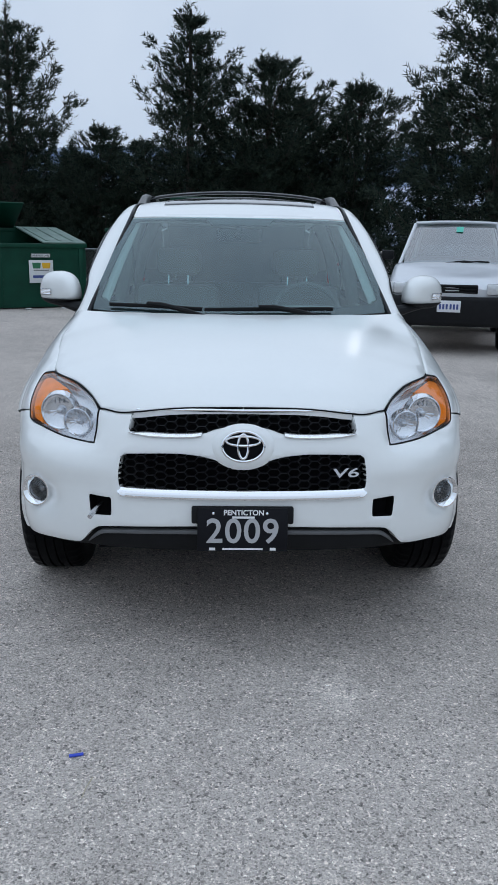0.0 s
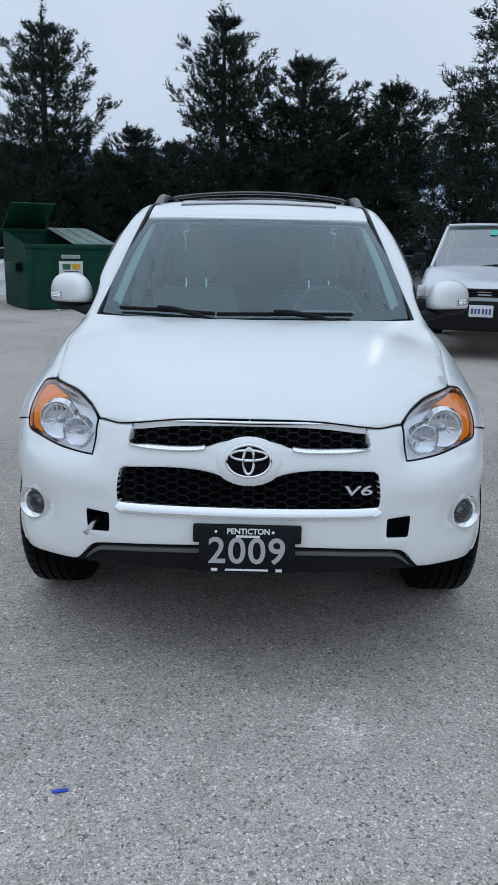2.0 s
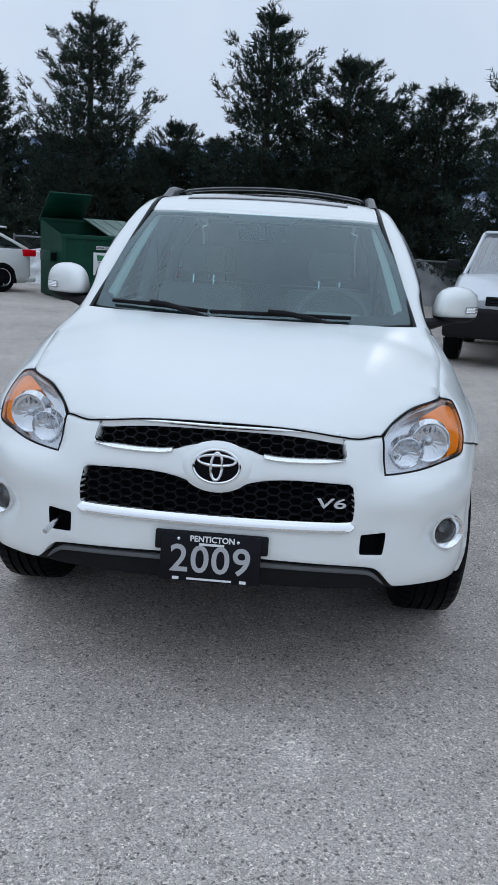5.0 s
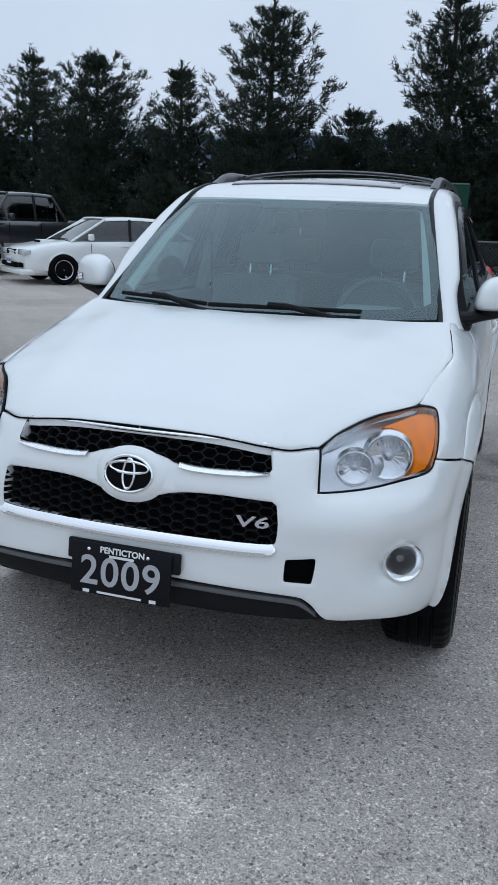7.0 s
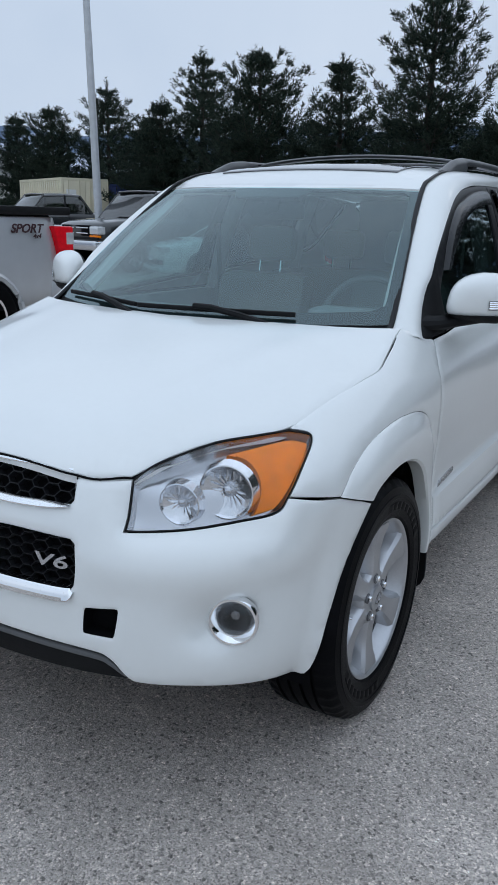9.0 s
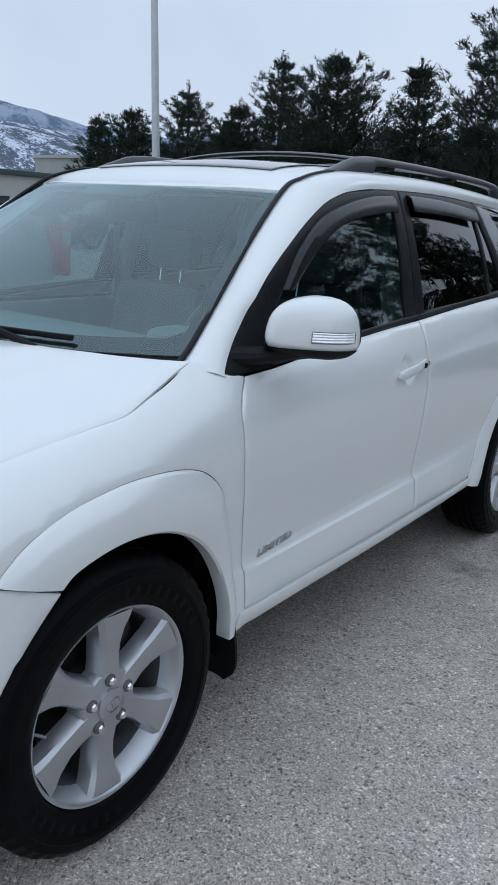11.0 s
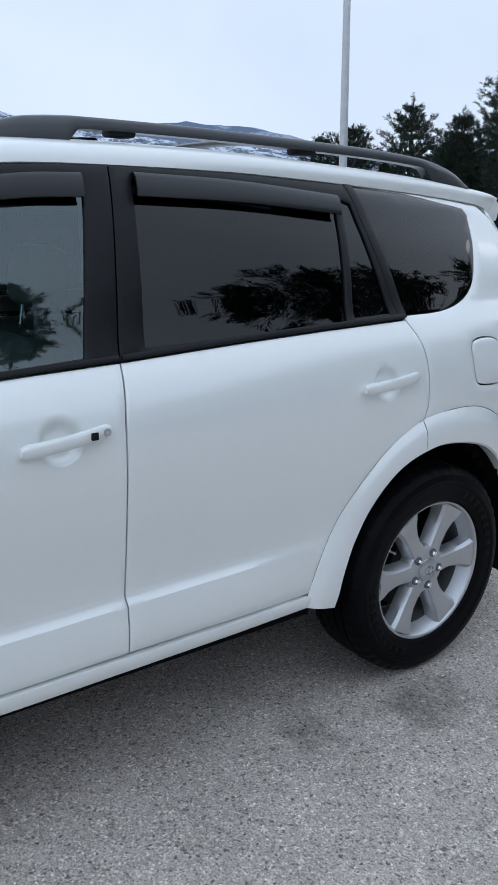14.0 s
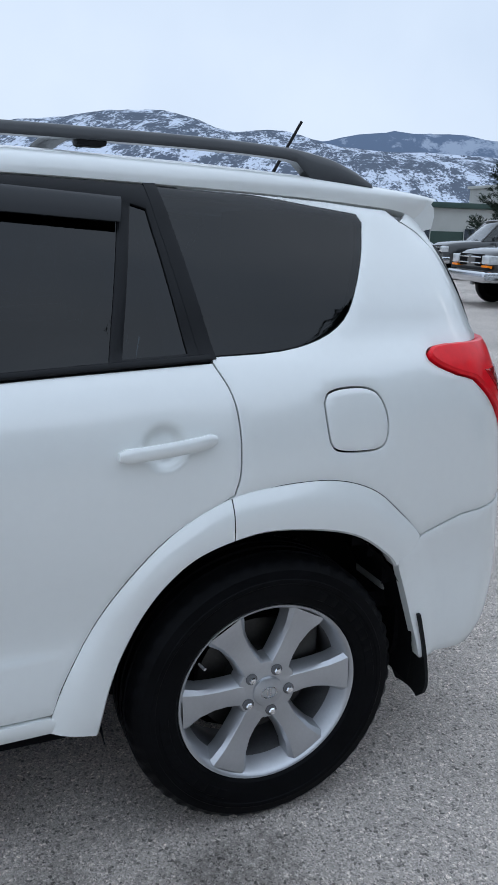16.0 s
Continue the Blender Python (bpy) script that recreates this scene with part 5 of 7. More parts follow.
    ys = np.r_[np.linspace(2.19, 2.52, 14), np.linspace(2.56, 3.70, 20), np.linspace(3.73, 3.95, 12)]
    rv = []
    for y in ys:
        z1 = float(top_line(y))
        roof_z = float(ditch_z(y)) - 0.006
        t = step01(np.array(y), 2.46, 2.50) * (1 - step01(np.array(y), 3.72, 3.78))
        z0 = roof_z * (1 - t) + (z1 - 0.030) * t
        z0 = min(z0, z1 - 0.003)
        w = 0.020
        for dx, q in ((-1, 0.0), (-1, 0.6), (-0.6, 0.92), (0, 1.0), (0.6, 0.92), (1, 0.6), (1, 0.0)):
            rv.append((0.548 + dx * w * (1.25 - 0.25 * q if t < 0.5 else 1), y, z0 + (z1 - z0) * q))
    m = 7
    rf = [(i * m + j, (i + 1) * m + j, (i + 1) * m + (j + 1) % m, i * m + (j + 1) % m) for i in range(len(ys) - 1) for j in range(m)]
    rf += [tuple(range(m)), tuple(range((len(ys) - 1) * m, len(ys) * m))[::-1]]
    rail = mesh_part("roof_rail", *(flipped(rv, rf) if sx < 0 else (rv, rf)), RAIL_GREY, suv, "charcoal plastic roof rail", sharp=50)
for yc in (2.62, 3.22):
    v, f = tube([(-0.545 + 1.09 * t, yc, 1.652 + 0.050 * math.sin(math.pi * t) ** 0.6) for t in np.linspace(0, 1, 17)], 0.038, 12, 0.26)
    bar = mesh_part("crossbar", v, f, RAIL_GREY, suv, "black curved roof crossbar")
    for sx in (-1, 1):
        part("bar_clamp", boxed(sx * 0.535 - 0.03, sx * 0.535 + 0.03, yc - 0.035, yc + 0.035, 1.640, 1.672, bevel=0.008), BLACK_PLASTIC, bar)

# spoiler, antenna
verts, faces = [], []
us = np.linspace(-1, 1, 25)
for u in us:
    prof = [(4.00, 1.572), (4.07, 1.573), (4.12, 1.567), (4.15, 1.556), (4.168, 1.538), (4.172, 1.515), (4.165, 1.482), (4.13, 1.474), (4.03, 1.487)]
    mid = 1 - u * u
    for y, z in prof:
        verts.append((0.540 * u, y + 0.11 * mid, z + 0.012 * mid))
m = 9
faces = [(i * m + j, i * m + j + 1, (i + 1) * m + j + 1, (i + 1) * m + j) for i in range(24) for j in range(m - 1)]
faces += [tuple(range(m))[::-1], tuple(range(24 * m, 25 * m))]
mesh_part("roof_spoiler", verts, [q[::-1] for q in faces], PAINT, suv, sharp=45)
v, f = tube([(0, 3.90, 1.610), (0, 3.915, 1.640), (0, 4.015, 1.808)], [0.016, 0.0055, 0.0045], 10)
mesh_part("antenna", v, f, BLACK_PLASTIC, suv, "short black roof antenna")

# wipers
for pivot, a, b in ((-0.40, -0.60, -0.17), (0.10, -0.16, 0.42)):
    pts = [shield(np.array(a + (b - a) * t) / 0.70, np.array(0.030 + 0.010 * math.sin(3 * t)), np.array(0.018)) for t in np.linspace(0, 1, 9)]
    wiper = mesh_part("wiper", *tube(pts, 0.0055, 8, 1.5), BLACK_PLASTIC, suv, "black windshield wiper")
    arm = [shield(np.array(pivot + d) / 0.70, np.array(w), np.array(o)) for d, w, o in ((0.30, -0.05, 0.01), (0.16, 0.000, 0.030), (0.05, 0.030, 0.034), (-0.02, 0.040, 0.030))]
    mesh_part("wiper_arm", *tube(arm, [0.012, 0.011, 0.011, 0.010], 8), BLACK_PLASTIC, wiper)
cowl = ring([(-0.98, -0.10), (0.98, -0.10), (0.98, 0.02), (-0.98, 0.02)])
v, f = sheet(cowl, lambda u, w, out=0.0: shield(u, w, np.asarray(out) - 0.004), step=0.05, rim=0.0, edge=0.0, gap=0.0)
mesh_part("cowl_panel", v, f, BLACK_PLASTIC, suv)

# trim badge on the front doors
for sx in (1, -1):
    s_ = float(at_y(1.555, 0.546))
    p = skin(s_, 0.546, np.array(0.003))
    up = Vector(skin(s_, 0.556) - skin(s_, 0.526)).normalized()
    ax = Vector((0.005, 0.997, 0.075)).normalized() if sx > 0 else Vector((0.005, -0.997, -0.075)).normalized()
    n = Vector((1, 0, 0))
    up = n.cross(ax).normalized() if sx > 0 else up
    mt = Matrix(((ax.x, up.x, n.x, p[0]), (ax.y, up.y, n.y, p[1]), (ax.z, up.z, n.z, p[2]), (0, 0, 0, 1)))
    if sx < 0:
        mt = Matrix(((0, 0, -1, -p[0]), (-1, 0, 0, p[1]), (0, 1, 0, p[2]), (0, 0, 0, 1)))
    writing("trim_badge", "LIMITED", 0.029, mt @ Matrix.Diagonal((1.65, 1, 1, 1)), SATIN_CHROME, suv, "chrome trim badge letters", depth=0.002, shear=0.22, bold=0.0006)

# cabin
cabin = part("dashboard", boxed(-0.66, 0.66, 1.36, 1.80, 0.80, 1.045, bevel=0.06), DASH, suv, "grey moulded dashboard")
bm = bmesh.new()
box(bm, 0.22, 0.52, 1.66, 1.82, 1.02, 1.085, bevel=0.03)
part("instrument_hood", bm, DASH, cabin)
v, f = lathe([(0.185 + 0.015 * math.cos(a), 0.015 * math.sin(a)) for a in np.linspace(0, 2 * np.pi, 10, endpoint=False)], 40, closed=True)
swm = pose(0.37, 1.90, 1.02) @ pose(0, 0, 0, 0, 0, 90) @ pose(0, 0, 0, 0, 25)
wheel_ob = mesh_part("steering_wheel", [tuple(swm @ Vector(q)) for q in v], f, SEAT, suv, "grey steering wheel")
bm = bmesh.new()
box(bm, -0.02, 0.02, -0.18, 0.18, -0.03, 0.03, bevel=0.012, m=swm)
box(bm, -0.03, 0.03, -0.07, 0.07, -0.06, 0.06, bevel=0.02, m=swm)
part("wheel_hub", bm, SEAT, wheel_ob)


def seat(x, y, wide, back_top, label, head):
    ob = part("seat_cushion", boxed(x - wide / 2, x + wide / 2, y - 0.52, y + 0.02, 0.55, 0.75, bevel=0.06), SEAT, suv, label)
    bm = bmesh.new()
    box(bm, -wide / 2, wide / 2, -0.075, 0.075, 0.0, back_top - 0.70, bevel=0.06, m=pose(x, y, 0.70, -14))
    part("backrest", bm, SEAT, ob)
    for hx in head:
        bm = bmesh.new()
        box(bm, -0.13, 0.13, -0.05, 0.05, 0.0, 0.17, bevel=0.045, m=pose(x + hx, y + 0.15, back_top + 0.035, -8))
        part("headrest", bm, SEAT, ob)
        for d in (-0.058, 0.058):
            v, f = tube([(x + hx + d, y + 0.125, back_top - 0.06), (x + hx + d, y + 0.145, back_top + 0.06)], 0.006, 8)
            mesh_part("headrest_post", v, f, CHROME, ob, "bright headrest post")


for x in (-0.36, 0.36):
    seat(x, 2.30, 0.50, 1.17, "dark front seat", (0.0,))
seat(0.0, 3.22, 1.25, 1.15, "dark rear bench seat", (-0.38, 0.38))
part("cargo_trim", boxed(-0.53, 0.53, 3.94, 3.97, 0.5, 1.535, bevel=0.01), DASH, suv)
part("cargo_trim", boxed(-0.725, 0.725, 3.97, 3.99, 0.5, 1.20, bevel=0.008), DASH, suv)
part("cabin_floor", boxed(-0.72, 0.72, 1.2, 4.25, 0.45, 0.50), DARK_INSIDE, suv)
v, f = sheet(roof_outline, lambda u, y, out=0.0: roof_top(u, y, np.asarray(out) - 0.035), step=0.08, rim=0.0, edge=0.0, gap=0.01)
mesh_part("headliner", v, f, HEADLINER, suv)
for sx in (1, -1):
    part("door_card", boxed(0.70, 0.74, 1.45, 3.08, 0.5, 1.06, bevel=0.015, m=Matrix.Diagonal((sx, 1, 1, 1))), DASH, suv)
    part("cargo_side", boxed(0.68, 0.72, 3.09, 3.96, 0.84, 1.12, bevel=0.015, m=Matrix.Diagonal((sx, 1, 1, 1))), DASH, suv)
    v, f = tube([(sx * 0.715, 2.47, 1.05), (sx * 0.665, 2.49, 1.30), (sx * 0.585, 2.52, 1.55)], 0.04, 8)
    mesh_part("pillar_trim", v, f, DASH, suv)
    v, f = tube([(sx * 0.72, 3.40, 1.12), (sx * 0.66, 3.36, 1.35), (sx * 0.57, 3.33, 1.55)], 0.04, 8)
    mesh_part("pillar_trim", v, f, DASH, suv)
    v, f = tube([(sx * 0.655, 1.42, 1.12), (sx * 0.60, 1.68, 1.33), (sx * 0.55, 1.92, 1.50)], 0.028, 8)
    mesh_part("pillar_trim", v, f, HEADLINER, suv)
    v, f = tube([(sx * 0.62, 2.36, 1.38), (sx * 0.60, 2.38, 0.75)], 0.022, 6, 0.2)
    mesh_part("seat_belt", v, f, SEAT, suv)
bm = bmesh.new()
box(bm, -0.12, 0.12, -0.02, 0.02, -0.035, 0.035, bevel=0.018, m=pose(0, 1.83, 1.44, 10))
box(bm, -0.015, 0.015, -0.10, 0.0, 0.0, 0.06, bevel=0.008, m=pose(0, 1.83, 1.44, 10))
part("rearview_mirror", bm, BLACK_PLASTIC, suv)

# ---- setting: asphalt, hills, building ----
def asphalt_material():
    m = bpy.data.materials.new("worn_asphalt")
    m.use_nodes = True
    n, l = m.node_tree.nodes, m.node_tree.links
    b = n["Principled BSDF"]
    where = n.new("ShaderNodeTexCoord")

    def noise_node(scale, detail=4.0, rough=0.5):
        t = n.new("ShaderNodeTexNoise")
        t.inputs["Scale"].default_value, t.inputs["Detail"].default_value, t.inputs["Roughness"].default_value = scale, detail, rough
        l.new(where.outputs["Object"], t.inputs["Vector"])
        return t.outputs["Fac"]

    def ramp(value, stops):
        r = n.new("ShaderNodeValToRGB")
        while len(r.color_ramp.elements) < len(stops):
            r.color_ramp.elements.new(0.5)
        for e, (p, c) in zip(r.color_ramp.elements, stops):
            e.position, e.color = p, (*c, 1) if len(c) == 3 else c
        l.new(value, r.inputs["Fac"])
        return r.outputs["Color"]

    def mix(kind, a, b_, fac=1.0):
        x = n.new("ShaderNodeMix")
        x.data_type, x.blend_type = "RGBA", kind
        if isinstance(fac, float):
            x.inputs["Factor"].default_value = fac
        else:
            l.new(fac, x.inputs["Factor"])
        for slot, v in (("A", a), ("B", b_)):
            if isinstance(v, tuple):
                x.inputs[slot].default_value = v
            else:
                l.new(v, x.inputs[slot])
        return x.outputs["Result"]

    def stones(scale):
        v = n.new("ShaderNodeTexVoronoi")
        v.inputs["Scale"].default_value = scale
        l.new(where.outputs["Object"], v.inputs["Vector"])
        return v
    g = lambda v: (v, v, v)
    warm = lambda v: (v * 1.12, v, v * 0.90)
    small, large = stones(250), stones(130)
    sep = n.new("ShaderNodeSeparateColor")
    l.new(small.outputs["Color"], sep.inputs["Color"])
    sep2 = n.new("ShaderNodeSeparateColor")
    l.new(large.outputs["Color"], sep2.inputs["Color"])
    base = ramp(sep.outputs[0], [(0.0, warm(0.20)), (0.25, warm(0.36)), (0.62, warm(0.44)), (0.9, warm(0.53)), (1.0, warm(0.70))])
    bits = ramp(sep2.outputs[1], [(0.0, g(0.36)), (0.05, g(0.62)), (0.10, g(0.98)), (0.84, g(1.0)), (0.90, g(1.25)), (1.0, g(1.55))])
    col = mix("MULTIPLY", base, bits)
    broad = ramp(noise_node(0.55, 5), [(0.28, g(0.82)), (0.5, g(1.0)), (0.72, g(1.14))])
    mid_ = ramp(noise_node(4.5, 5, 0.6), [(0.25, g(0.86)), (0.5, g(1.0)), (0.75, g(1.10))])
    col = mix("MULTIPLY", mix("MULTIPLY", col, broad), mid_)
    # oil marks and pale scuffs, each with a ragged edge
    for cx, cy, size, tone in ((1.02, 3.42, 0.24, 0.55), (0.93, 3.02, 0.16, 0.62), (1.25, 3.62, 0.12, 0.66), (0.30, -0.20, 0.17, 1.30), (1.30, 0.50, 0.26, 1.26), (-4.5, 12.2, 0.9, 0.8), (3.2, 6.2, 0.8, 0.75)):
        d = n.new("ShaderNodeVectorMath")
        d.operation = "DISTANCE"
        l.new(where.outputs["Object"], d.inputs[0])
        d.inputs[1].default_value = (cx, cy, 0)
        add = n.new("ShaderNodeMath")
        add.operation = "MULTIPLY_ADD"
        l.new(noise_node(7.0 / max(size * 3, 0.5), 6, 0.65), add.inputs[0])
        add.inputs[1].default_value = size * 2.4
        l.new(d.outputs["Value"], add.inputs[2])
        spot = n.new("ShaderNodeMapRange")
        spot.interpolation_type = "SMOOTHSTEP"
        spot.inputs["From Min"].default_value, spot.inputs["From Max"].default_value = size * 1.15, size * 2.2
        spot.inputs["To Min"].default_value, spot.inputs["To Max"].default_value = tone, 1.0
        l.new(add.outputs[0], spot.inputs["Value"])
        col = mix("MULTIPLY", col, spot.outputs["Result"])
    l.new(col, b.inputs["Base Color"])
    b.inputs["Roughness"].default_value = 0.88
    b.inputs["Specular IOR Level"].default_value = 0.3
    lift = n.new("ShaderNodeBump")
    lift.inputs["Strength"].default_value, lift.inputs["Distance"].default_value = 0.6, 0.004
    l.new(small.outputs["Distance"], lift.inputs["Height"])
    lift.invert = True
    l.new(lift.outputs["Normal"], b.inputs["Normal"])
    return m


ASPHALT = asphalt_material()
bm = bmesh.new()
bmesh.ops.create_grid(bm, x_segments=2, y_segments=2, size=2600)
ground = part("ground", bm, ASPHALT)
tagged(ground, "worn grey asphalt with coarse pale aggregate and stains", "asphalt", kind="structure")


def hill_material(name, snow, dark, scale, bias):
    m = bpy.data.materials.new(name)
    m.use_nodes = True
    n, l = m.node_tree.nodes, m.node_tree.links
    b = n["Principled BSDF"]
    b.inputs["Roughness"].default_value, b.inputs["Specular IOR Level"].default_value = 1.0, 0.0
    where = n.new("ShaderNodeTexCoord")
    a, c = n.new("ShaderNodeTexNoise"), n.new("ShaderNodeTexNoise")
    a.inputs["Scale"].default_value, a.inputs["Detail"].default_value, a.inputs["Roughness"].default_value = scale, 8, 0.72
    c.inputs["Scale"].default_value, c.inputs["Detail"].default_value = scale * 0.16, 3
    # the slope's own axes: patches run longer up the slope than along it
    swing, stretch = n.new("ShaderNodeMapping"), n.new("ShaderNodeMapping")
    swing.inputs["Rotation"].default_value = (0, 0, radians(-150))
    stretch.inputs["Scale"].default_value = (0.24, 1, 1.0)
    l.new(where.outputs["Object"], swing.inputs["Vector"])
    l.new(swing.outputs["Vector"], stretch.inputs["Vector"])
    l.new(stretch.outputs["Vector"], a.inputs["Vector"])
    l.new(stretch.outputs["Vector"], c.inputs["Vector"])
    s_ = n.new("ShaderNodeMath")
    s_.operation = "MULTIPLY_ADD"
    l.new(c.outputs["Fac"], s_.inputs[0])
    s_.inputs[1].default_value = 0.7
    l.new(a.outputs["Fac"], s_.inputs[2])
    r = n.new("ShaderNodeValToRGB")
    r.color_ramp.elements[0].position, r.color_ramp.elements[0].color = bias - 0.035, (*dark, 1)
    r.color_ramp.elements[1].position, r.color_ramp.elements[1].color = bias + 0.045, (*snow, 1)
    l.new(s_.outputs[0], r.inputs["Fac"])
    l.new(r.outputs["Color"], b.inputs["Base Color"])
    return m


def hill(name, label, mat, az0, az1, r0, r1, height, seed, steps=170, rows=26):
    """A ridge seen from the car park: a strip of land that rises away from it."""
    verts, faces = [], []
    for i in range(steps):
        a = radians(az0 + (az1 - az0) * i / (steps - 1))
        for j in range(rows):
            t = j / (rows - 1)
            r = r0 + (r1 - r0) * t
            x, y = r * math.sin(a), r * math.cos(a)
            rise = math.sin(min(t / 0.8, 1.0) * math.pi / 2) ** 1.1
            bump = noise.fractal(Vector((x, y, seed * 90)) / 190, 0.9, 2.2, 6)
            verts.append((x, y, height(math.degrees(a)) * rise * (1 + 0.10 * bump) + 5 * bump * t - 4))
    faces = [(i * rows + j, (i + 1) * rows + j, (i + 1) * rows + j + 1, i * rows + j + 1) for i in range(steps - 1) for j in range(rows - 1)]
    ob = mesh_part(name, verts, [q[::-1] for q in faces], mat, None, sharp=180)
    return tagged(ob, label, "hill", kind="structure")


near_h = curve((-130, 80), (-100, 88), (-84, 92), (-73, 112), (-68, 96), (-60, 88), (-52, 76), (-46, 62), (-38, 55), (-20, 60), (10, 62), (40, 50), (70, 30))
far_h = curve((-130, 180), (-90, 190), (-75, 186), (-66, 184), (-60, 198), (-55, 196), (-51, 186), (-47, 172), (-40, 150), (-20, 180), (10, 190), (40, 170), (70, 120))
hill("backdrop_hill", "snow-dusted hillside with scattered conifers", hill_material("snowy_hillside", (0.56, 0.61, 0.70), (0.11, 0.13, 0.165), 0.42, 0.875), -130, 70, 420, 960, near_h, 3)
# the far ridge's pale blue is distance haze put into its colour
hill("backdrop_hill_far", "distant wooded ridge tinted blue for haze", hill_material("haze_blue_ridge", (0.30, 0.35, 0.43), (0.125, 0.165, 0.235), 0.02, 0.95), -130, 70, 1200, 1900, far_h, 7, rows=12)

SIDING = material("pale_metal_siding", (0.40, 0.41, 0.39), rough=0.6, vary=0.06, scale=0.8)
GREEN_EDGE = material("dark_green_fascia", (0.02, 0.05, 0.04), rough=0.5, vary=0.1, scale=1)
CONCRETE = material("grey_concrete", (0.36, 0.37, 0.36), rough=0.85, vary=0.12, scale=0.7)
GLASS_DARK = material("dark_window_glass", (0.02, 0.025, 0.03), rough=0.05, coat=1.0)
hall = thing("low_building", "long low pale building with a dark green roof edge", "building", pose(-48, 8, 0))
part("wall", boxed(-14, 0, 0, 58, 0, 3.55), SIDING, hall)
part("roof", boxed(-14.3, 0.35, -0.3, 58.3, 3.55, 3.95, bevel=0.04), GREEN_EDGE, hall)
part("base_band", boxed(-0.01, 0.04, 0.2, 57.8, 0.0, 1.9), GREEN_EDGE, hall)
for k in range(9):
    wnd = part("window", boxed(0.045, 0.07, 3 + 6 * k, 6 + 6 * k, 1.0, 2.1), GLASS_DARK, hall)
    for q in range(4):
        part("mullion", boxed(0.07, 0.10, 3 + 6 * k + q - 0.03, 3.03 + 6 * k + q, 1.0, 2.1), SIDING, wnd)
tower = thing("concrete_block", "grey concrete roof block behind the low building", "building", pose(-66, 55, 0))
part("wall", boxed(0, 8, 0, 9, 0, 6.2), CONCRETE, tower)
part("roof", boxed(-0.2, 8.2, -0.2, 9.2, 6.2, 6.45), SIDING, tower)

# ---- pines ----
BARK = material("pine_bark", (0.045, 0.038, 0.032), rough=0.95, vary=0.35, scale=6, bump=0.6, bump_scale=40)


def needle_material():
    m = material("pine_needles", (0.020, 0.036, 0.026), rough=0.7, spec=0.08)
    n, l = m.node_tree.nodes, m.node_tree.links
    g, r = n.new("ShaderNodeNewGeometry"), n.new("ShaderNodeValToRGB")
    r.color_ramp.elements[0].color = (0.005, 0.016, 0.013, 1)
    r.color_ramp.elements[1].color = (0.028, 0.058, 0.046, 1)
    brown = r.color_ramp.elements.new(0.97)
    brown.color = (0.055, 0.072, 0.052, 1)
    l.new(g.outputs["Random Per Island"], r.inputs["Fac"])
    l.new(r.outputs["Color"], n["Principled BSDF"].inputs["Base Color"])
    return m


NEEDLES = needle_material()


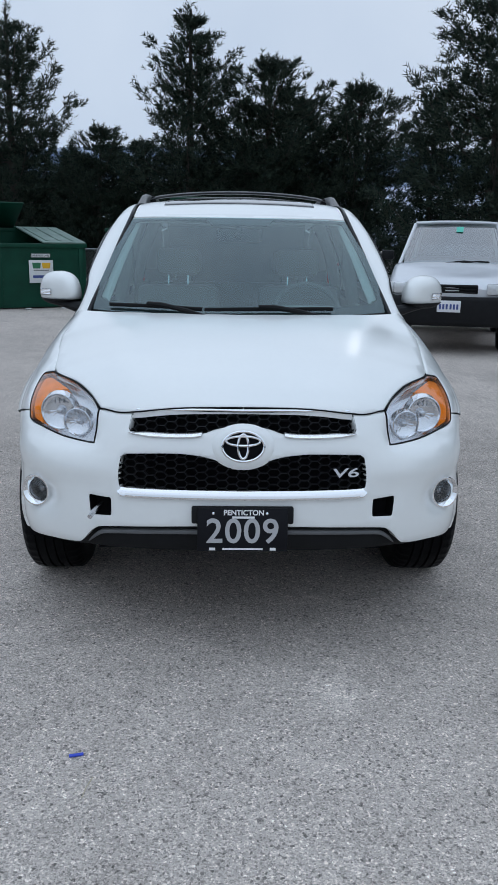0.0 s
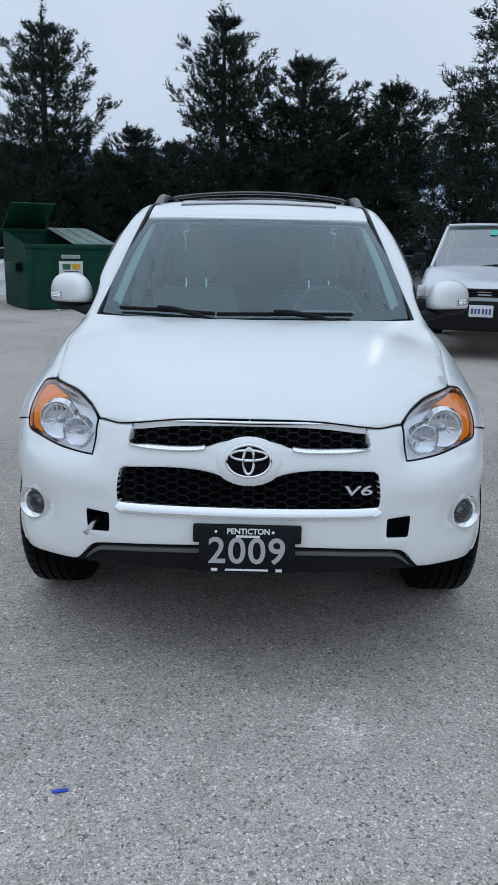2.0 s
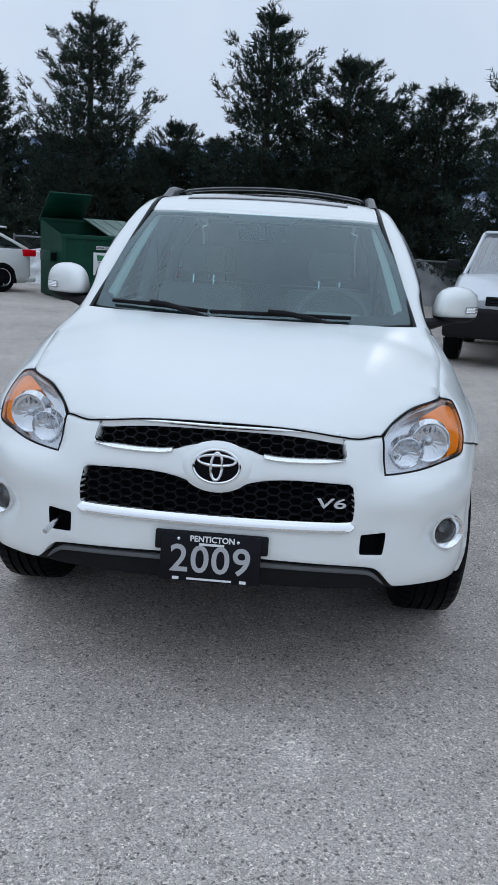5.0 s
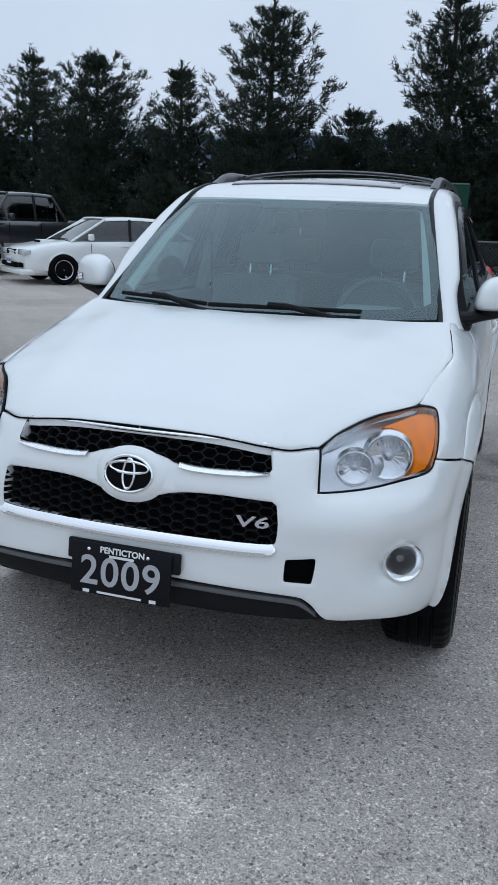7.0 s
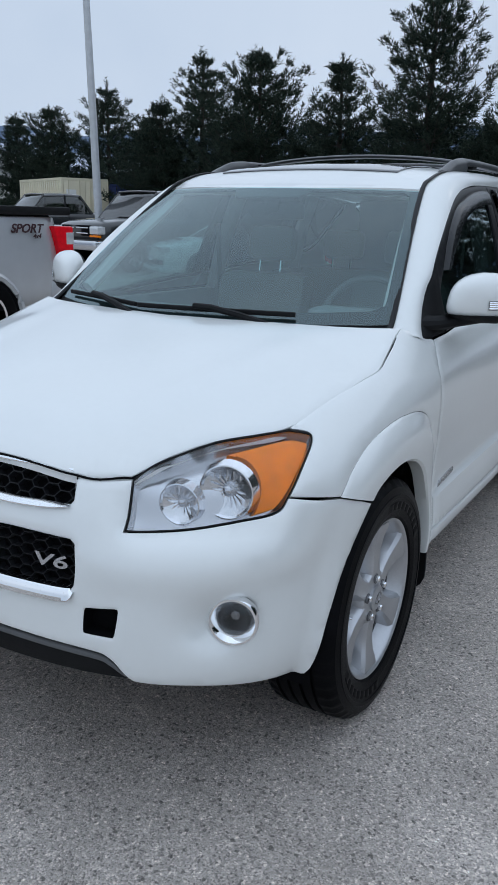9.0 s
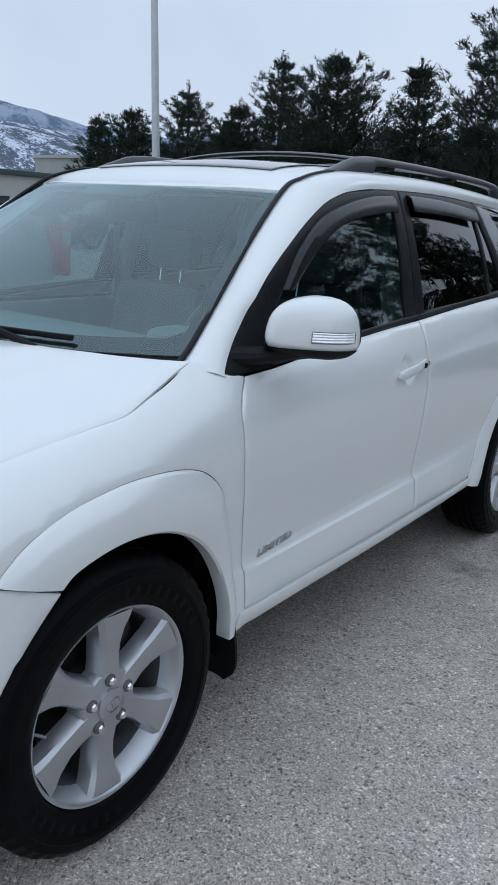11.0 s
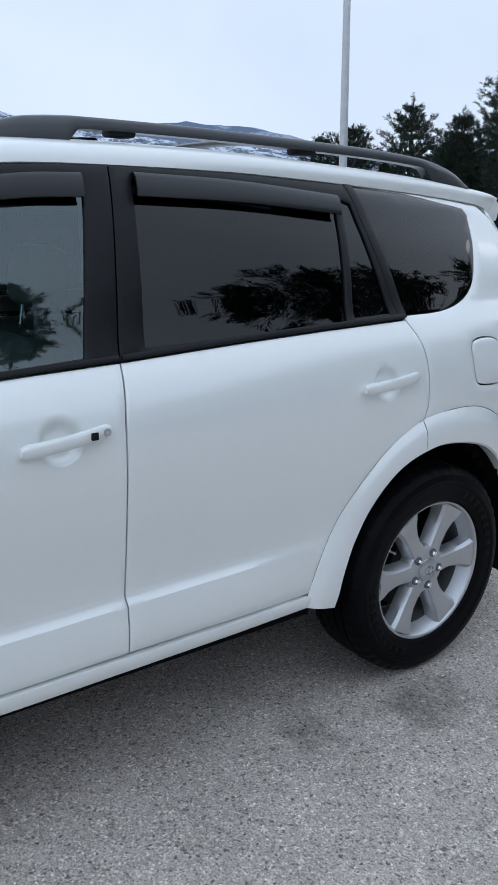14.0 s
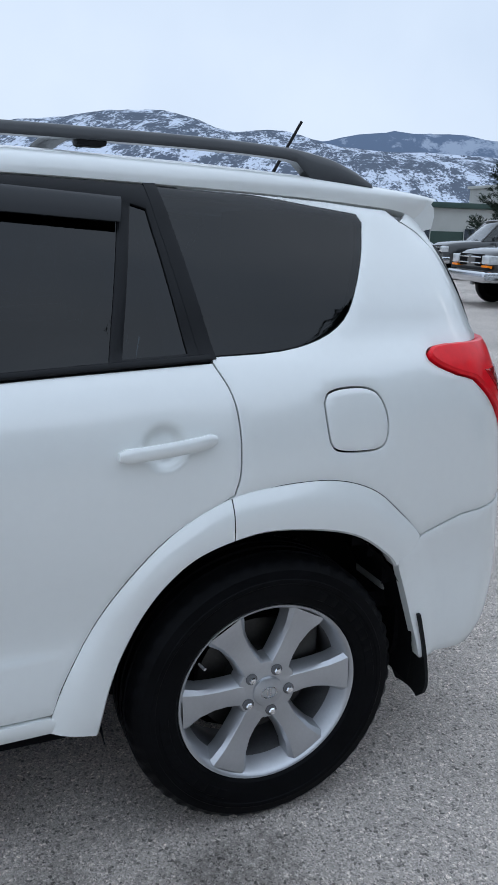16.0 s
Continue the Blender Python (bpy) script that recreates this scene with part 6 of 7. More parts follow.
def build_pine(height, spread, seed, taper=0.85, low=0.10, fill=1.0):
    """A pine: tapered trunk, whorls of rising limbs, and tufts of needles along them."""
    rng = np.random.default_rng(seed)
    tree = thing("pine_tree", "dark green pine with tufted needles behind the car park", "tree", group="pines round the car park")
    lean = rng.normal(0, 0.015, 2)
    trunk = [(lean[0] * z, lean[1] * z, z) for z in np.linspace(-0.05, height * 1.0, 12)]
    trunk_v, trunk_f = tube(trunk, [0.019 * height * (1 - 0.93 * t) ** 0.9 + 0.012 for t in np.linspace(0, 1, 12)], 9)
    tips, limb_v, limb_f = [], [], []

    def tuft(p, way, count):
        for _ in range(count):
            o = rng.normal(0, 1, 3) * np.array([1, 1, 0.7])
            o *= rng.uniform(0.03, 0.17) / np.linalg.norm(o)
            tips.append(np.r_[p + o, way * 0.9 + o * 3.2])

    z = height * low
    while z < height * 0.965:
        t = z / height
        reach = spread * (1 - t) ** taper * (0.6 + 0.4 * min(1, (t - low * 0.5) / 0.15))
        reach *= min(1.0, 0.12 + (1 - t) / 0.22)
        turn0 = rng.uniform(0, 2 * np.pi)
        count = int(rng.integers(5, 8))
        for k in range(count):
            a = turn0 + 2 * np.pi * k / count + rng.uniform(-0.4, 0.4)
            L = max(0.22, reach * rng.choice((rng.uniform(0.85, 1.12), rng.uniform(0.45, 0.8))))
            up = rng.uniform(-0.14, 0.16) + 0.36 * t
            p0 = np.array([lean[0] * z, lean[1] * z, z + rng.uniform(-0.1, 0.1)])
            d = np.array([math.cos(a), math.sin(a), up])
            side_d = np.array([-math.sin(a), math.cos(a), 0.0])
            bend = lambda s: p0 + d * L * s + np.array([0, 0, 0.26 * L * s * s - 0.20 * L * math.sin(np.pi * s)])
            k0 = len(limb_v)
            v, f = tube([bend(s) for s in (0, 0.35, 0.7, 1.0)], [0.014 + 0.02 * L / spread, 0.014, 0.010, 0.004], 4, caps=False)
            limb_v += v
            limb_f += [tuple(i + k0 for i in q) for q in f]
            # twigs stand off the limb to both sides, each with a rounded tuft of shoots at its end
            for s in np.arange(0.16, 1.0, 0.26 / max(L, 0.4) / fill):
                q = bend(s + rng.uniform(-0.05, 0.05))
                for sg in (-1, 1):
                    ln = (0.16 + 0.34 * L * (1.05 - s) * 0.8) * rng.uniform(0.5, 1.2)
                    w = side_d * sg * rng.uniform(0.6, 1.0) + d * rng.uniform(0.2, 0.7) + np.array([0, 0, rng.uniform(-0.05, 0.40)])
                    tuft(q + w * ln, d * 0.5 + w * 0.3 + np.array([0, 0, 0.7]), int(rng.integers(4, 6)))
                    if ln > 0.30:
                        tuft(q + w * ln * 0.5, d * 0.5 + w * 0.3 + np.array([0, 0, 0.7]), 3)
            tuft(bend(1.0), d + np.array([0, 0, 0.8]), 4)
        z += height * rng.uniform(0.040, 0.056)
    for s in np.linspace(0.88, 1.02, 22):
        tips.append(np.r_[lean[0] * height * s + rng.normal(0, 0.07), lean[1] * height * s + rng.normal(0, 0.07), height * s, rng.normal(0, 0.22, 2), 1.0])
    n0 = len(trunk_v)
    mesh_part("trunk", trunk_v + limb_v, trunk_f + [tuple(i + n0 for i in q) for q in limb_f], BARK, tree, sharp=60)
    tips = np.array(tips)
    # each shoot is a brush of needles that stand off it and lean forward
    k = len(tips)
    axis = tips[:, 3:] / np.linalg.norm(tips[:, 3:], axis=1, keepdims=True)
    side_a = np.cross(axis, rng.normal(0, 1, axis.shape))
    side_a /= np.linalg.norm(side_a, axis=1, keepdims=True)
    side_b = np.cross(axis, side_a)
    long = rng.uniform(0.17, 0.30, (k, 1))
    m = 11
    turn = rng.uniform(0, 2 * np.pi, (k, m, 1))
    dirs = side_a[:, None] * np.cos(turn) + side_b[:, None] * np.sin(turn) + axis[:, None] * rng.uniform(0.5, 1.7, (k, m, 1))
    dirs /= np.linalg.norm(dirs, axis=2, keepdims=True)
    across = np.cross(dirs, rng.normal(0, 1, dirs.shape))
    across /= np.linalg.norm(across, axis=2, keepdims=True)
    base = tips[:, None, :3] + axis[:, None] * long[:, None] * rng.uniform(-0.5, 0.42, (k, m, 1))
    ln = rng.uniform(0.10, 0.165, (k, m, 1))
    w = rng.uniform(0.010, 0.0155, (k, m, 1))
    tri = np.stack([base - across * w, base + across * w, base + dirs * ln], 2).reshape(-1, 3)
    me = bpy.data.meshes.new("crown")
    nt = len(tri) // 3
    me.vertices.add(len(tri))
    me.vertices.foreach_set("co", tri.ravel())
    me.loops.add(len(tri))
    me.loops.foreach_set("vertex_index", np.arange(len(tri)))
    me.polygons.add(nt)
    me.polygons.foreach_set("loop_start", np.arange(nt) * 3)
    me.update()
    me.validate()
    me.materials.append(NEEDLES)
    crown_ob = new("crown", me)
    crown_ob.parent = tree
    return tree


tall = build_pine(8.0, 2.15, 23, taper=0.42)
spruce = build_pine(7.0, 2.5, 12, taper=0.8)
broad = build_pine(6.8, 3.1, 13, taper=0.45, low=0.10)
ragged = build_pine(8.4, 3.1, 14, taper=0.6, low=0.08)
for ob, m in ((tall, pose(-1.3, 22.8, 0)), (spruce, pose(-11.3, 27.5, 0, 0, 0, 40) ), (broad, pose(0.95, 23.6, 0)), (ragged, pose(-7.1, 24.7, 0))):
    ob.matrix_world = m
    ob.scale = (1.16, 1.16, 1.0)
KINDS = {"t": (tall, 8.0), "s": (spruce, 7.0), "b": (broad, 6.8), "r": (ragged, 8.4)}
ROW = ((-4.3, 24.0, 4.9, "b", 1.0), (3.6, 23.4, 6.2, "b", 1.1), (2.4, 25.5, 6.2, "s", 1.2), (5.2, 19.2, 5.2, "t", 1.0), (6.1, 16.8, 8.4, "r", 1.0),
       (-16.3, 30.3, 7.9, "b", 0.95), (-21.8, 34.1, 9.0, "t", 1.0), (-23.8, 32.9, 6.7, "b", 0.95), (-28.8, 35.4, 8.3, "r", 1.0), (-34.3, 33.8, 6.6, "s", 1.2), (-31.4, 34.0, 6.8, "b", 1.0),
       (-14.0, 30.5, 5.2, "b", 1.1), (-19.2, 33.0, 6.0, "b", 1.1), (-29.9, 40.3, 7.0, "b", 1.1), (-9.3, 28.5, 5.0, "b", 1.1), (-2.9, 26.6, 4.8, "b", 1.2),
       (0.2, 27.5, 5.0, "b", 1.2), (-8.2, 27.8, 4.9, "b", 1.1), (-5.8, 27.4, 4.6, "b", 1.2))
FAR = ((13.5, -2.5, 5.0, "b", 1.0), (14.5, 1.0, 5.4, "r", 1.0), (13.4, 4.0, 7.4, "b", 0.9), (13.6, 6.8, 8.9, "r", 0.8), (13.8, 10.2, 6.4, "b", 0.9), (14.2, 13.6, 9.2, "t", 1.1), (14.2, 17.5, 11.4, "b", 1.0), (13.0, 21.2, 13.0, "r", 1.0))
for i, (x, y, h, kind, wide) in enumerate(ROW + FAR):
    src, h0 = KINDS[kind]
    k = h / h0
    c = copy_thing(src, pose(x, y, 0, 0, 0, 67 * i + 20))
    c.scale = (k * wide * 1.14, k * wide * 1.14, k)

# ---- parked vehicles ----
SILVER = material("silver_car_paint", (0.60, 0.62, 0.65), rough=0.35, metal=0.3, coat=0.8, vary=0.03)
GREY_SILVER = material("light_silver_paint", (0.50, 0.52, 0.54), rough=0.33, metal=0.3, coat=0.9, vary=0.03)
GLOSS_BLACK = material("black_car_paint", (0.010, 0.012, 0.014), rough=0.3, coat=1.0, vary=0.1)
PEWTER = material("pewter_cladding", (0.27, 0.275, 0.28), rough=0.4, metal=0.2, vary=0.08)
CAR_GLASS = clear("parked_car_glass", (0.16, 0.19, 0.19), ior=1.8)
SUV_GLASS = clear("pale_car_glass", (0.40, 0.48, 0.48), ior=3.1)
HEAD_LENS = material("headlamp_plastic", (0.62, 0.64, 0.65), rough=0.12, metal=0.3, coat=1.0, vary=0.15, scale=25)
PLATE_FACE = material("plate_white", (0.72, 0.73, 0.75), rough=0.4, vary=0.05)
PLATE_INK = material("plate_blue", (0.05, 0.08, 0.25), rough=0.5)


def loft(rows):
    """Half sections, each a list of (x, y, z) from the sill to the middle, as one mirrored mesh."""
    k = len(rows[0])
    verts = [p for r in rows for p in r]
    faces = [(i * k + j, (i + 1) * k + j, (i + 1) * k + j + 1, i * k + j + 1) for i in range(len(rows) - 1) for j in range(k - 1)]
    faces += [tuple(range(k))[::-1], tuple((len(rows) - 1) * k + j for j in range(k))]
    return mirrored(verts, faces)


def road_wheel(parent, m, radius, width, rim_mat, spokes, hub_r=0.62):
    w = thing("wheel", "black tyre on a metal rim", "wheel")
    w.parent = parent
    w.matrix_basis = m
    r = radius
    prof = [(r * 0.64, -width / 2 + 0.01), (r * 0.85, -width / 2), (r * 0.97, -width / 2 + 0.02), (r, -width / 2 + 0.05), (r, width / 2 - 0.05), (r * 0.97, width / 2 - 0.02), (r * 0.85, width / 2), (r * 0.66, width / 2 - 0.012)]
    mesh_part("tyre", *lathe(prof, 40), RUBBER, w)
    rim = mesh_part("rim", *lathe([(r * 0.66, width / 2 - 0.015), (r * 0.60, width / 2 - 0.03), (r * 0.56, 0.0), (0.001, -0.01)], 36), DARK_INSIDE, w)
    for k in range(spokes):
        a = 2 * math.pi * k / spokes
        bm = bmesh.new()
        box(bm, width / 2 - 0.055, width / 2 - 0.025, r * 0.10, r * 0.60, -r * 0.075, r * 0.075, bevel=0.006, m=pose(0, 0, 0, math.degrees(a)))
        part("spoke", bm, rim_mat, rim)
    mesh_part("rim_lip", *lathe([(r * 0.665, width / 2 - 0.02), (r * 0.65, width / 2 - 0.006), (r * 0.60, width / 2 - 0.012), (r * 0.56, width / 2 - 0.05)], 36), rim_mat, w)
    mesh_part("hub", *lathe([(r * 0.17, 0.0), (r * 0.17, width / 2 - 0.025), (0.001, width / 2 - 0.02)], 20), rim_mat, w)
    return w


def parked(name, label, category, m, paint, spec):
    """A parked vehicle, its front at y = 0 and its tail towards +y. spec holds its lines."""
    car = thing(name, label, category, m)
    W, L = spec["half"], spec["length"]
    top, low = curve(*spec["deck"]), spec.get("sill", 0.30)
    plan = curve((0.0, 0.80), (0.06, 0.90), (0.35, 0.985), (0.9, 1.0), (L - 0.8, 1.0), (L - 0.25, 0.97), (L - 0.04, 0.90), (L, 0.84))
    ys = sorted(set(np.r_[np.linspace(0, 0.4, 7), np.linspace(0.5, L - 0.4, 26), np.linspace(L - 0.3, L, 6)].round(3)))
    rows = []
    for y in ys:
        w, t = W * float(plan(y)), float(top(y))
        lift = 0.10 * max(0, 1 - y / 0.18) + 0.08 * max(0, 1 - (L - y) / 0.18)
        b0 = low + lift
        rows.append([(0, y, b0), (w * 0.90, y, b0), (w * 0.985, y, b0 + 0.07), (w, y, b0 + 0.25 * (t - b0)), (w * 1.0, y, b0 + 0.55 * (t - b0)), (w * 0.985, y, b0 + 0.82 * (t - b0)), (w * 0.945, y, t - 0.035), (w * 0.86, y, t - 0.006), (w * 0.5, y, t + 0.018), (0, y, t + 0.024)])
    rows = [[(x, y + 0.15 * (x / W) ** 2 * max(0, 1 - y / 0.6) - 0.12 * (x / W) ** 2 * max(0, 1 - (L - y) / 0.5), z) for x, y, z in r] for r in rows]
    mesh_part("body", *loft(rows), paint, car, sharp=50)
    # greenhouse: glass with painted roof and pillars over it
    (ya, za), (yb, zb), (yc, zc), (yd, zd) = spec["cabin"]
    wb, wt = W * 0.90, W * spec.get("roof", 0.74)

    def frame_at(y):
        if y < yb:
            s_ = (y - ya) / (yb - ya)
            return za + (zb - za) * s_, wb + (wt - wb) * s_
        if y < yc:
            s_ = (y - yb) / (yc - yb)
            return zb + (zc - zb) * s_ + 0.025 * math.sin(math.pi * s_), wt
        s_ = (y - yc) / (yd - yc)
        return zc + (zd - zc) * s_, wt + (wb - wt) * s_
    gy = np.r_[np.linspace(ya, yb, 6), np.linspace(yb, yc, 12)[1:], np.linspace(yc, yd, 6)[1:]]
    glass_rows, roof_rows = [], []
    for y in gy:
        z, w = frame_at(y)
        zb0 = float(top(y)) - 0.03
        z = max(z, zb0 + 0.004)
        base = wb * min(1.0, 0.90 + 0.10 * min(1, (y - ya) / 0.5, (yd - y) / 0.3) + 0.0)
        wz = lambda f: base + (wt - base) * min(1, f * (z - zb0) / max(zb - zb0, 0.1))
        glass_rows.append([(base, y, zb0), (wz(0.5), y, zb0 + 0.5 * (z - zb0)), (wz(0.92), y, zb0 + 0.92 * (z - zb0)), (wz(1.0) * 0.9, y, z - 0.006), (0, y, z + 0.014)])
        if yb - 0.03 <= y <= yc + 0.03:
            roof_rows.append([(wz(0.88) + 0.008, y, zb0 + 0.89 * (z - zb0)), (wz(0.95) + 0.010, y, z - 0.030), (wz(1.0) * 0.92, y, z + 0.006), (wt * 0.5, y, z + 0.022), (0, y, z + 0.026)])
    gl = mesh_part("glazing", *loft(glass_rows), spec.get("glass", CAR_GLASS), car, sharp=50)
    gl.visible_shadow = False
    mesh_part("roof", *loft(roof_rows), paint, car, sharp=60)
    part("cabin", boxed(-W * 0.72, W * 0.72, ya + 0.5, yd - 0.25, low + 0.2, float(top(yb)) + 0.06, bevel=0.05), SEAT, car)
    head = [(wt * u, yb - 0.015 + 0.03 * u * u, zb + 0.016 - 0.018 * u * u) for u in np.linspace(-1, 1, 9)]
    mesh_part("roof_header", *tube(head, 0.030, 8, 0.8), paint, car)
    for sx in (-1, 1):
        zt = frame_at(yb)[0]
        v, f = tube([(sx * wb * 0.97, ya + 0.03, za - 0.01), (sx * (wt * 1.0 + 0.01), yb + 0.02, zt - 0.02)], 0.028, 8)
        mesh_part("pillar", v, f, paint, car)
        for yp in spec["pillars"]:
            z, w = frame_at(yp)
            zb0 = float(top(yp)) - 0.03
            v, f = tube([(sx * (wb + 0.002), yp - 0.03, zb0), (sx * (wt + 0.010), yp + 0.02, z - 0.04)], 0.035, 6, 0.5)
            mesh_part("pillar", v, f, spec.get("pillar_mat", BLACK_TRIM), car)
        z, w = frame_at(yc)
        v, f = tube([(sx * (wt + 0.004), yc, z - 0.03), (sx * wb * 0.98, yd - 0.04, float(top(yd)) - 0.02)], 0.04, 8)
        mesh_part("pillar", v, f, paint, car)
        my = ya + 0.42
        part("mirror", boxed(sx * (W + 0.10) - 0.09, sx * (W + 0.10) + 0.09, my - 0.05, my + 0.05, float(top(my)) + 0.02, float(top(my)) + 0.16, bevel=0.03), spec.get("mirror_mat", paint), car)
        for yw in spec["axles"]:
            r = spec["radius"]
            rim_pts = [(sx * (W + 0.004), yw + r * 1.13 * math.cos(math.pi * k / 16), r * 0.95 + r * 1.13 * math.sin(math.pi * k / 16)) for k in range(17)]
            rim_pts = [(sx * (W + 0.004), yw + r * 1.13, low)] + rim_pts + [(sx * (W + 0.004), yw - r * 1.13, low)]
            # a flat near-black face on the closed body side, for the opening's shade
            mesh_part("wheel_arch", rim_pts, [tuple(range(len(rim_pts)))[::sx]], DARK_INSIDE, car)
            lipv, lipf = tube([(sx * (W + 0.004), yw + r * 1.15 * math.cos(math.pi * k / 16), r * 0.95 + r * 1.15 * math.sin(math.pi * k / 16)) for k in range(17)], spec.get("lip", 0.016), 6)
            mesh_part("arch_lip", lipv, lipf, spec.get("lip_mat", paint), car)
            road_wheel(car, pose(sx * (W - 0.085), yw, r) @ pose(0, 0, 0, 0, 0, 0 if sx > 0 else 180), r, 0.22, spec["rim"], spec["spokes"])
        # lamps, bumper ends
        (lx0, lx1, lz0, lz1) = spec["lamp"]
        hl = part("headlamp", boxed(min(sx * lx0, sx * lx1), max(sx * lx0, sx * lx1), -0.02 + spec.get("lamp_back", 0.05), 0.22, lz0, lz1, bevel=0.025), HEAD_LENS, car, "clear headlamp lens")
        if spec.get("corner"):
            cx0, cx1 = spec["corner"]
            part("corner_lamp", boxed(min(sx * cx0, sx * cx1), max(sx * cx0, sx * cx1), 0.06, 0.34, lz0, lz1, bevel=0.02), AMBER if spec.get("amber") else HEAD_LENS, hl)
        (tx0, tx1, tz0, tz1) = spec["tail"]
        bm = boxed(min(sx * tx0, sx * tx1), max(sx * tx0, sx * tx1), L - spec.get("tail_deep", 0.16), L + 0.005, tz0, tz1, bevel=0.02)
        for vv in bm.verts:
            if vv.co.y < L - 0.06:
                vv.co.y += spec.get("tail_taper", 0.0) * (tz1 - vv.co.z) / (tz1 - tz0)
        part("tail_lamp", bm, RED_LENS, car, "red tail lamp")
        for yh in spec["handles"]:
            zz_ = float(top(yh)) - 0.13
            part("door_handle", boxed(sx * W - 0.012, sx * W + 0.012, yh - 0.09, yh + 0.09, zz_ - 0.012, zz_ + 0.014, bevel=0.006), spec.get("handle_mat", paint), car)
        for y in spec["seams"]:
            part("door_seam", boxed(sx * (W - 0.004) - 0.006, sx * (W - 0.004) + 0.006, y - 0.004, y + 0.004, low + 0.12, float(top(y)) - 0.06), DARK_INSIDE, car)
    gx, gz0, gz1 = spec["grille"]
    gr = part("grille", boxed(-gx, gx, -0.004 + spec.get("grille_back", 0.02), 0.16, gz0, gz1, bevel=0.015), DARK_INSIDE, car)
    for k in range(spec.get("bars", 2)):
        z = gz0 + (gz1 - gz0) * (k + 0.5) / spec.get("bars", 2)
        part("grille_bar", boxed(-gx * 0.96, gx * 0.96, -0.016 + spec.get("grille_back", 0.02), 0.05, z - 0.012, z + 0.012, bevel=0.005), spec.get("bar_mat", CHROME), gr)
    for bx, z0, z1, mat, fwd in spec["bumpers"]:
        bm = bmesh.new()
        box(bm, -bx, bx, -fwd, 0.30, z0, z1, bevel=0.05, segments=3)
        part("bumper", bm, mat, car)
        bm = bmesh.new()
        box(bm, -bx, bx, L - 0.30, L + fwd, z0 + 0.02, z1 + 0.02, bevel=0.05, segments=3)
        part("bumper", bm, mat, car)
    if spec.get("plate"):
        pz, py = spec["plate"]
        pl = part("number_plate", boxed(-0.152, 0.152, py - 0.008, py, pz - 0.076, pz + 0.076, bevel=0.003), PLATE_FACE, car, "white number plate with plain blue bars")
        for k in range(6):
            x = -0.112 + 0.043 * k + (0.008 if k > 2 else 0)
            part("plate_bar", boxed(x - 0.013, x + 0.013, py - 0.010, py - 0.007, pz - 0.038, pz + 0.030), PLATE_INK, pl)
    for sx in (-1, 1):
        v, f = tube([(sx * 0.10, ya - 0.02, za + 0.02), (sx * 0.10 + 0.25, ya + 0.03, za + 0.05), (sx * 0.10 + 0.5 - 0.1, ya + 0.05, za + 0.04)], 0.010, 6)
        mesh_part("wiper", v, f, BLACK_PLASTIC, car)
    return car


def heading(x, y, hx, hy):
    """The pose of a vehicle whose front middle stands at (x, y) and points along (hx, hy)."""
    return pose(x, y, 0, 0, 0, math.degrees(math.atan2(hx, -hy)))


suv_far = parked("silver_suv", "silver compact sport utility vehicle with black bumpers, parked facing out", "car", heading(2.88, 8.2, -0.29, -1.0), SILVER,
       dict(half=0.865, length=4.3, deck=((0, 0.86), (0.10, 0.94), (0.5, 1.06), (1.05, 1.185), (1.6, 1.20), (4.0, 1.20), (4.3, 1.10)), sill=0.38, cabin=((0.98, 1.17), (1.66, 1.76), (3.7, 1.78), (4.22, 1.2)), roof=0.68, glass=SUV_GLASS,
            pillars=(2.45, 3.35), axles=(0.82, 3.44), radius=0.345, rim=ALLOY, spokes=5, lamp=(0.47, 0.74, 0.795, 0.945), lamp_back=0.02, corner=(0.74, 0.845), tail=(0.70, 0.84, 0.9, 1.5), handles=(2.2, 3.1), seams=(1.5, 2.45, 3.4),
            grille=(0.36, 0.81, 0.925), bars=3, bar_mat=BLACK_PLASTIC, grille_back=0.012, bumpers=((0.86, 0.38, 0.77, BLACK_PLASTIC, 0.07),), plate=(0.645, -0.075), mirror_mat=BLACK_PLASTIC))
part("windshield_sticker", boxed(-0.05, 0.05, -0.004, 0.0, -0.055, 0.055, m=pose(0.06, 1.52, 1.665, -48)), material("teal_sticker", (0.10, 0.55, 0.42), rough=0.5), suv_far, "small teal square sticker")
sub = parked("white_hatchback", "white sporty hatchback with a hood scoop and roof spoiler, parked", "car", heading(-9.59, 13.73, -0.63, -0.77), PAINT,
             dict(half=0.88, length=4.42, deck=((0, 0.68), (0.12, 0.76), (0.5, 0.84), (1.15, 0.93), (1.6, 0.95), (3.9, 1.0), (4.3, 0.99), (4.42, 0.9)), sill=0.20, cabin=((1.08, 0.93), (1.95, 1.44), (3.3, 1.46), (4.28, 1.02)), roof=0.70,
                  pillars=(2.55, 3.45), axles=(0.90, 3.52), radius=0.325, rim=SATIN_CHROME, spokes=5, lamp=(0.42, 0.80, 0.62, 0.74), tail=(0.55, 0.86, 0.82, 0.97), tail_deep=0.34, handles=(2.35, 3.25), seams=(1.55, 2.55, 3.3),
                  grille=(0.32, 0.62, 0.73), bars=1, bumpers=((0.82, 0.20, 0.33, PAINT, 0.03),), plate=(0.50, -0.03), lip=0.022))
part("hood_scoop", boxed(-0.22, 0.22, 0.62, 0.98, 0.85, 0.945, bevel=0.035), PAINT, sub)
# scoop and intakes are solid near-black blocks, shade painted as colour
part("scoop_mouth", boxed(-0.19, 0.19, 0.608, 0.64, 0.875, 0.93, bevel=0.01), DARK_INSIDE, sub)
part("lower_intake", boxed(-0.36, 0.36, -0.034, 0.05, 0.35, 0.46, bevel=0.02), DARK_INSIDE, sub)
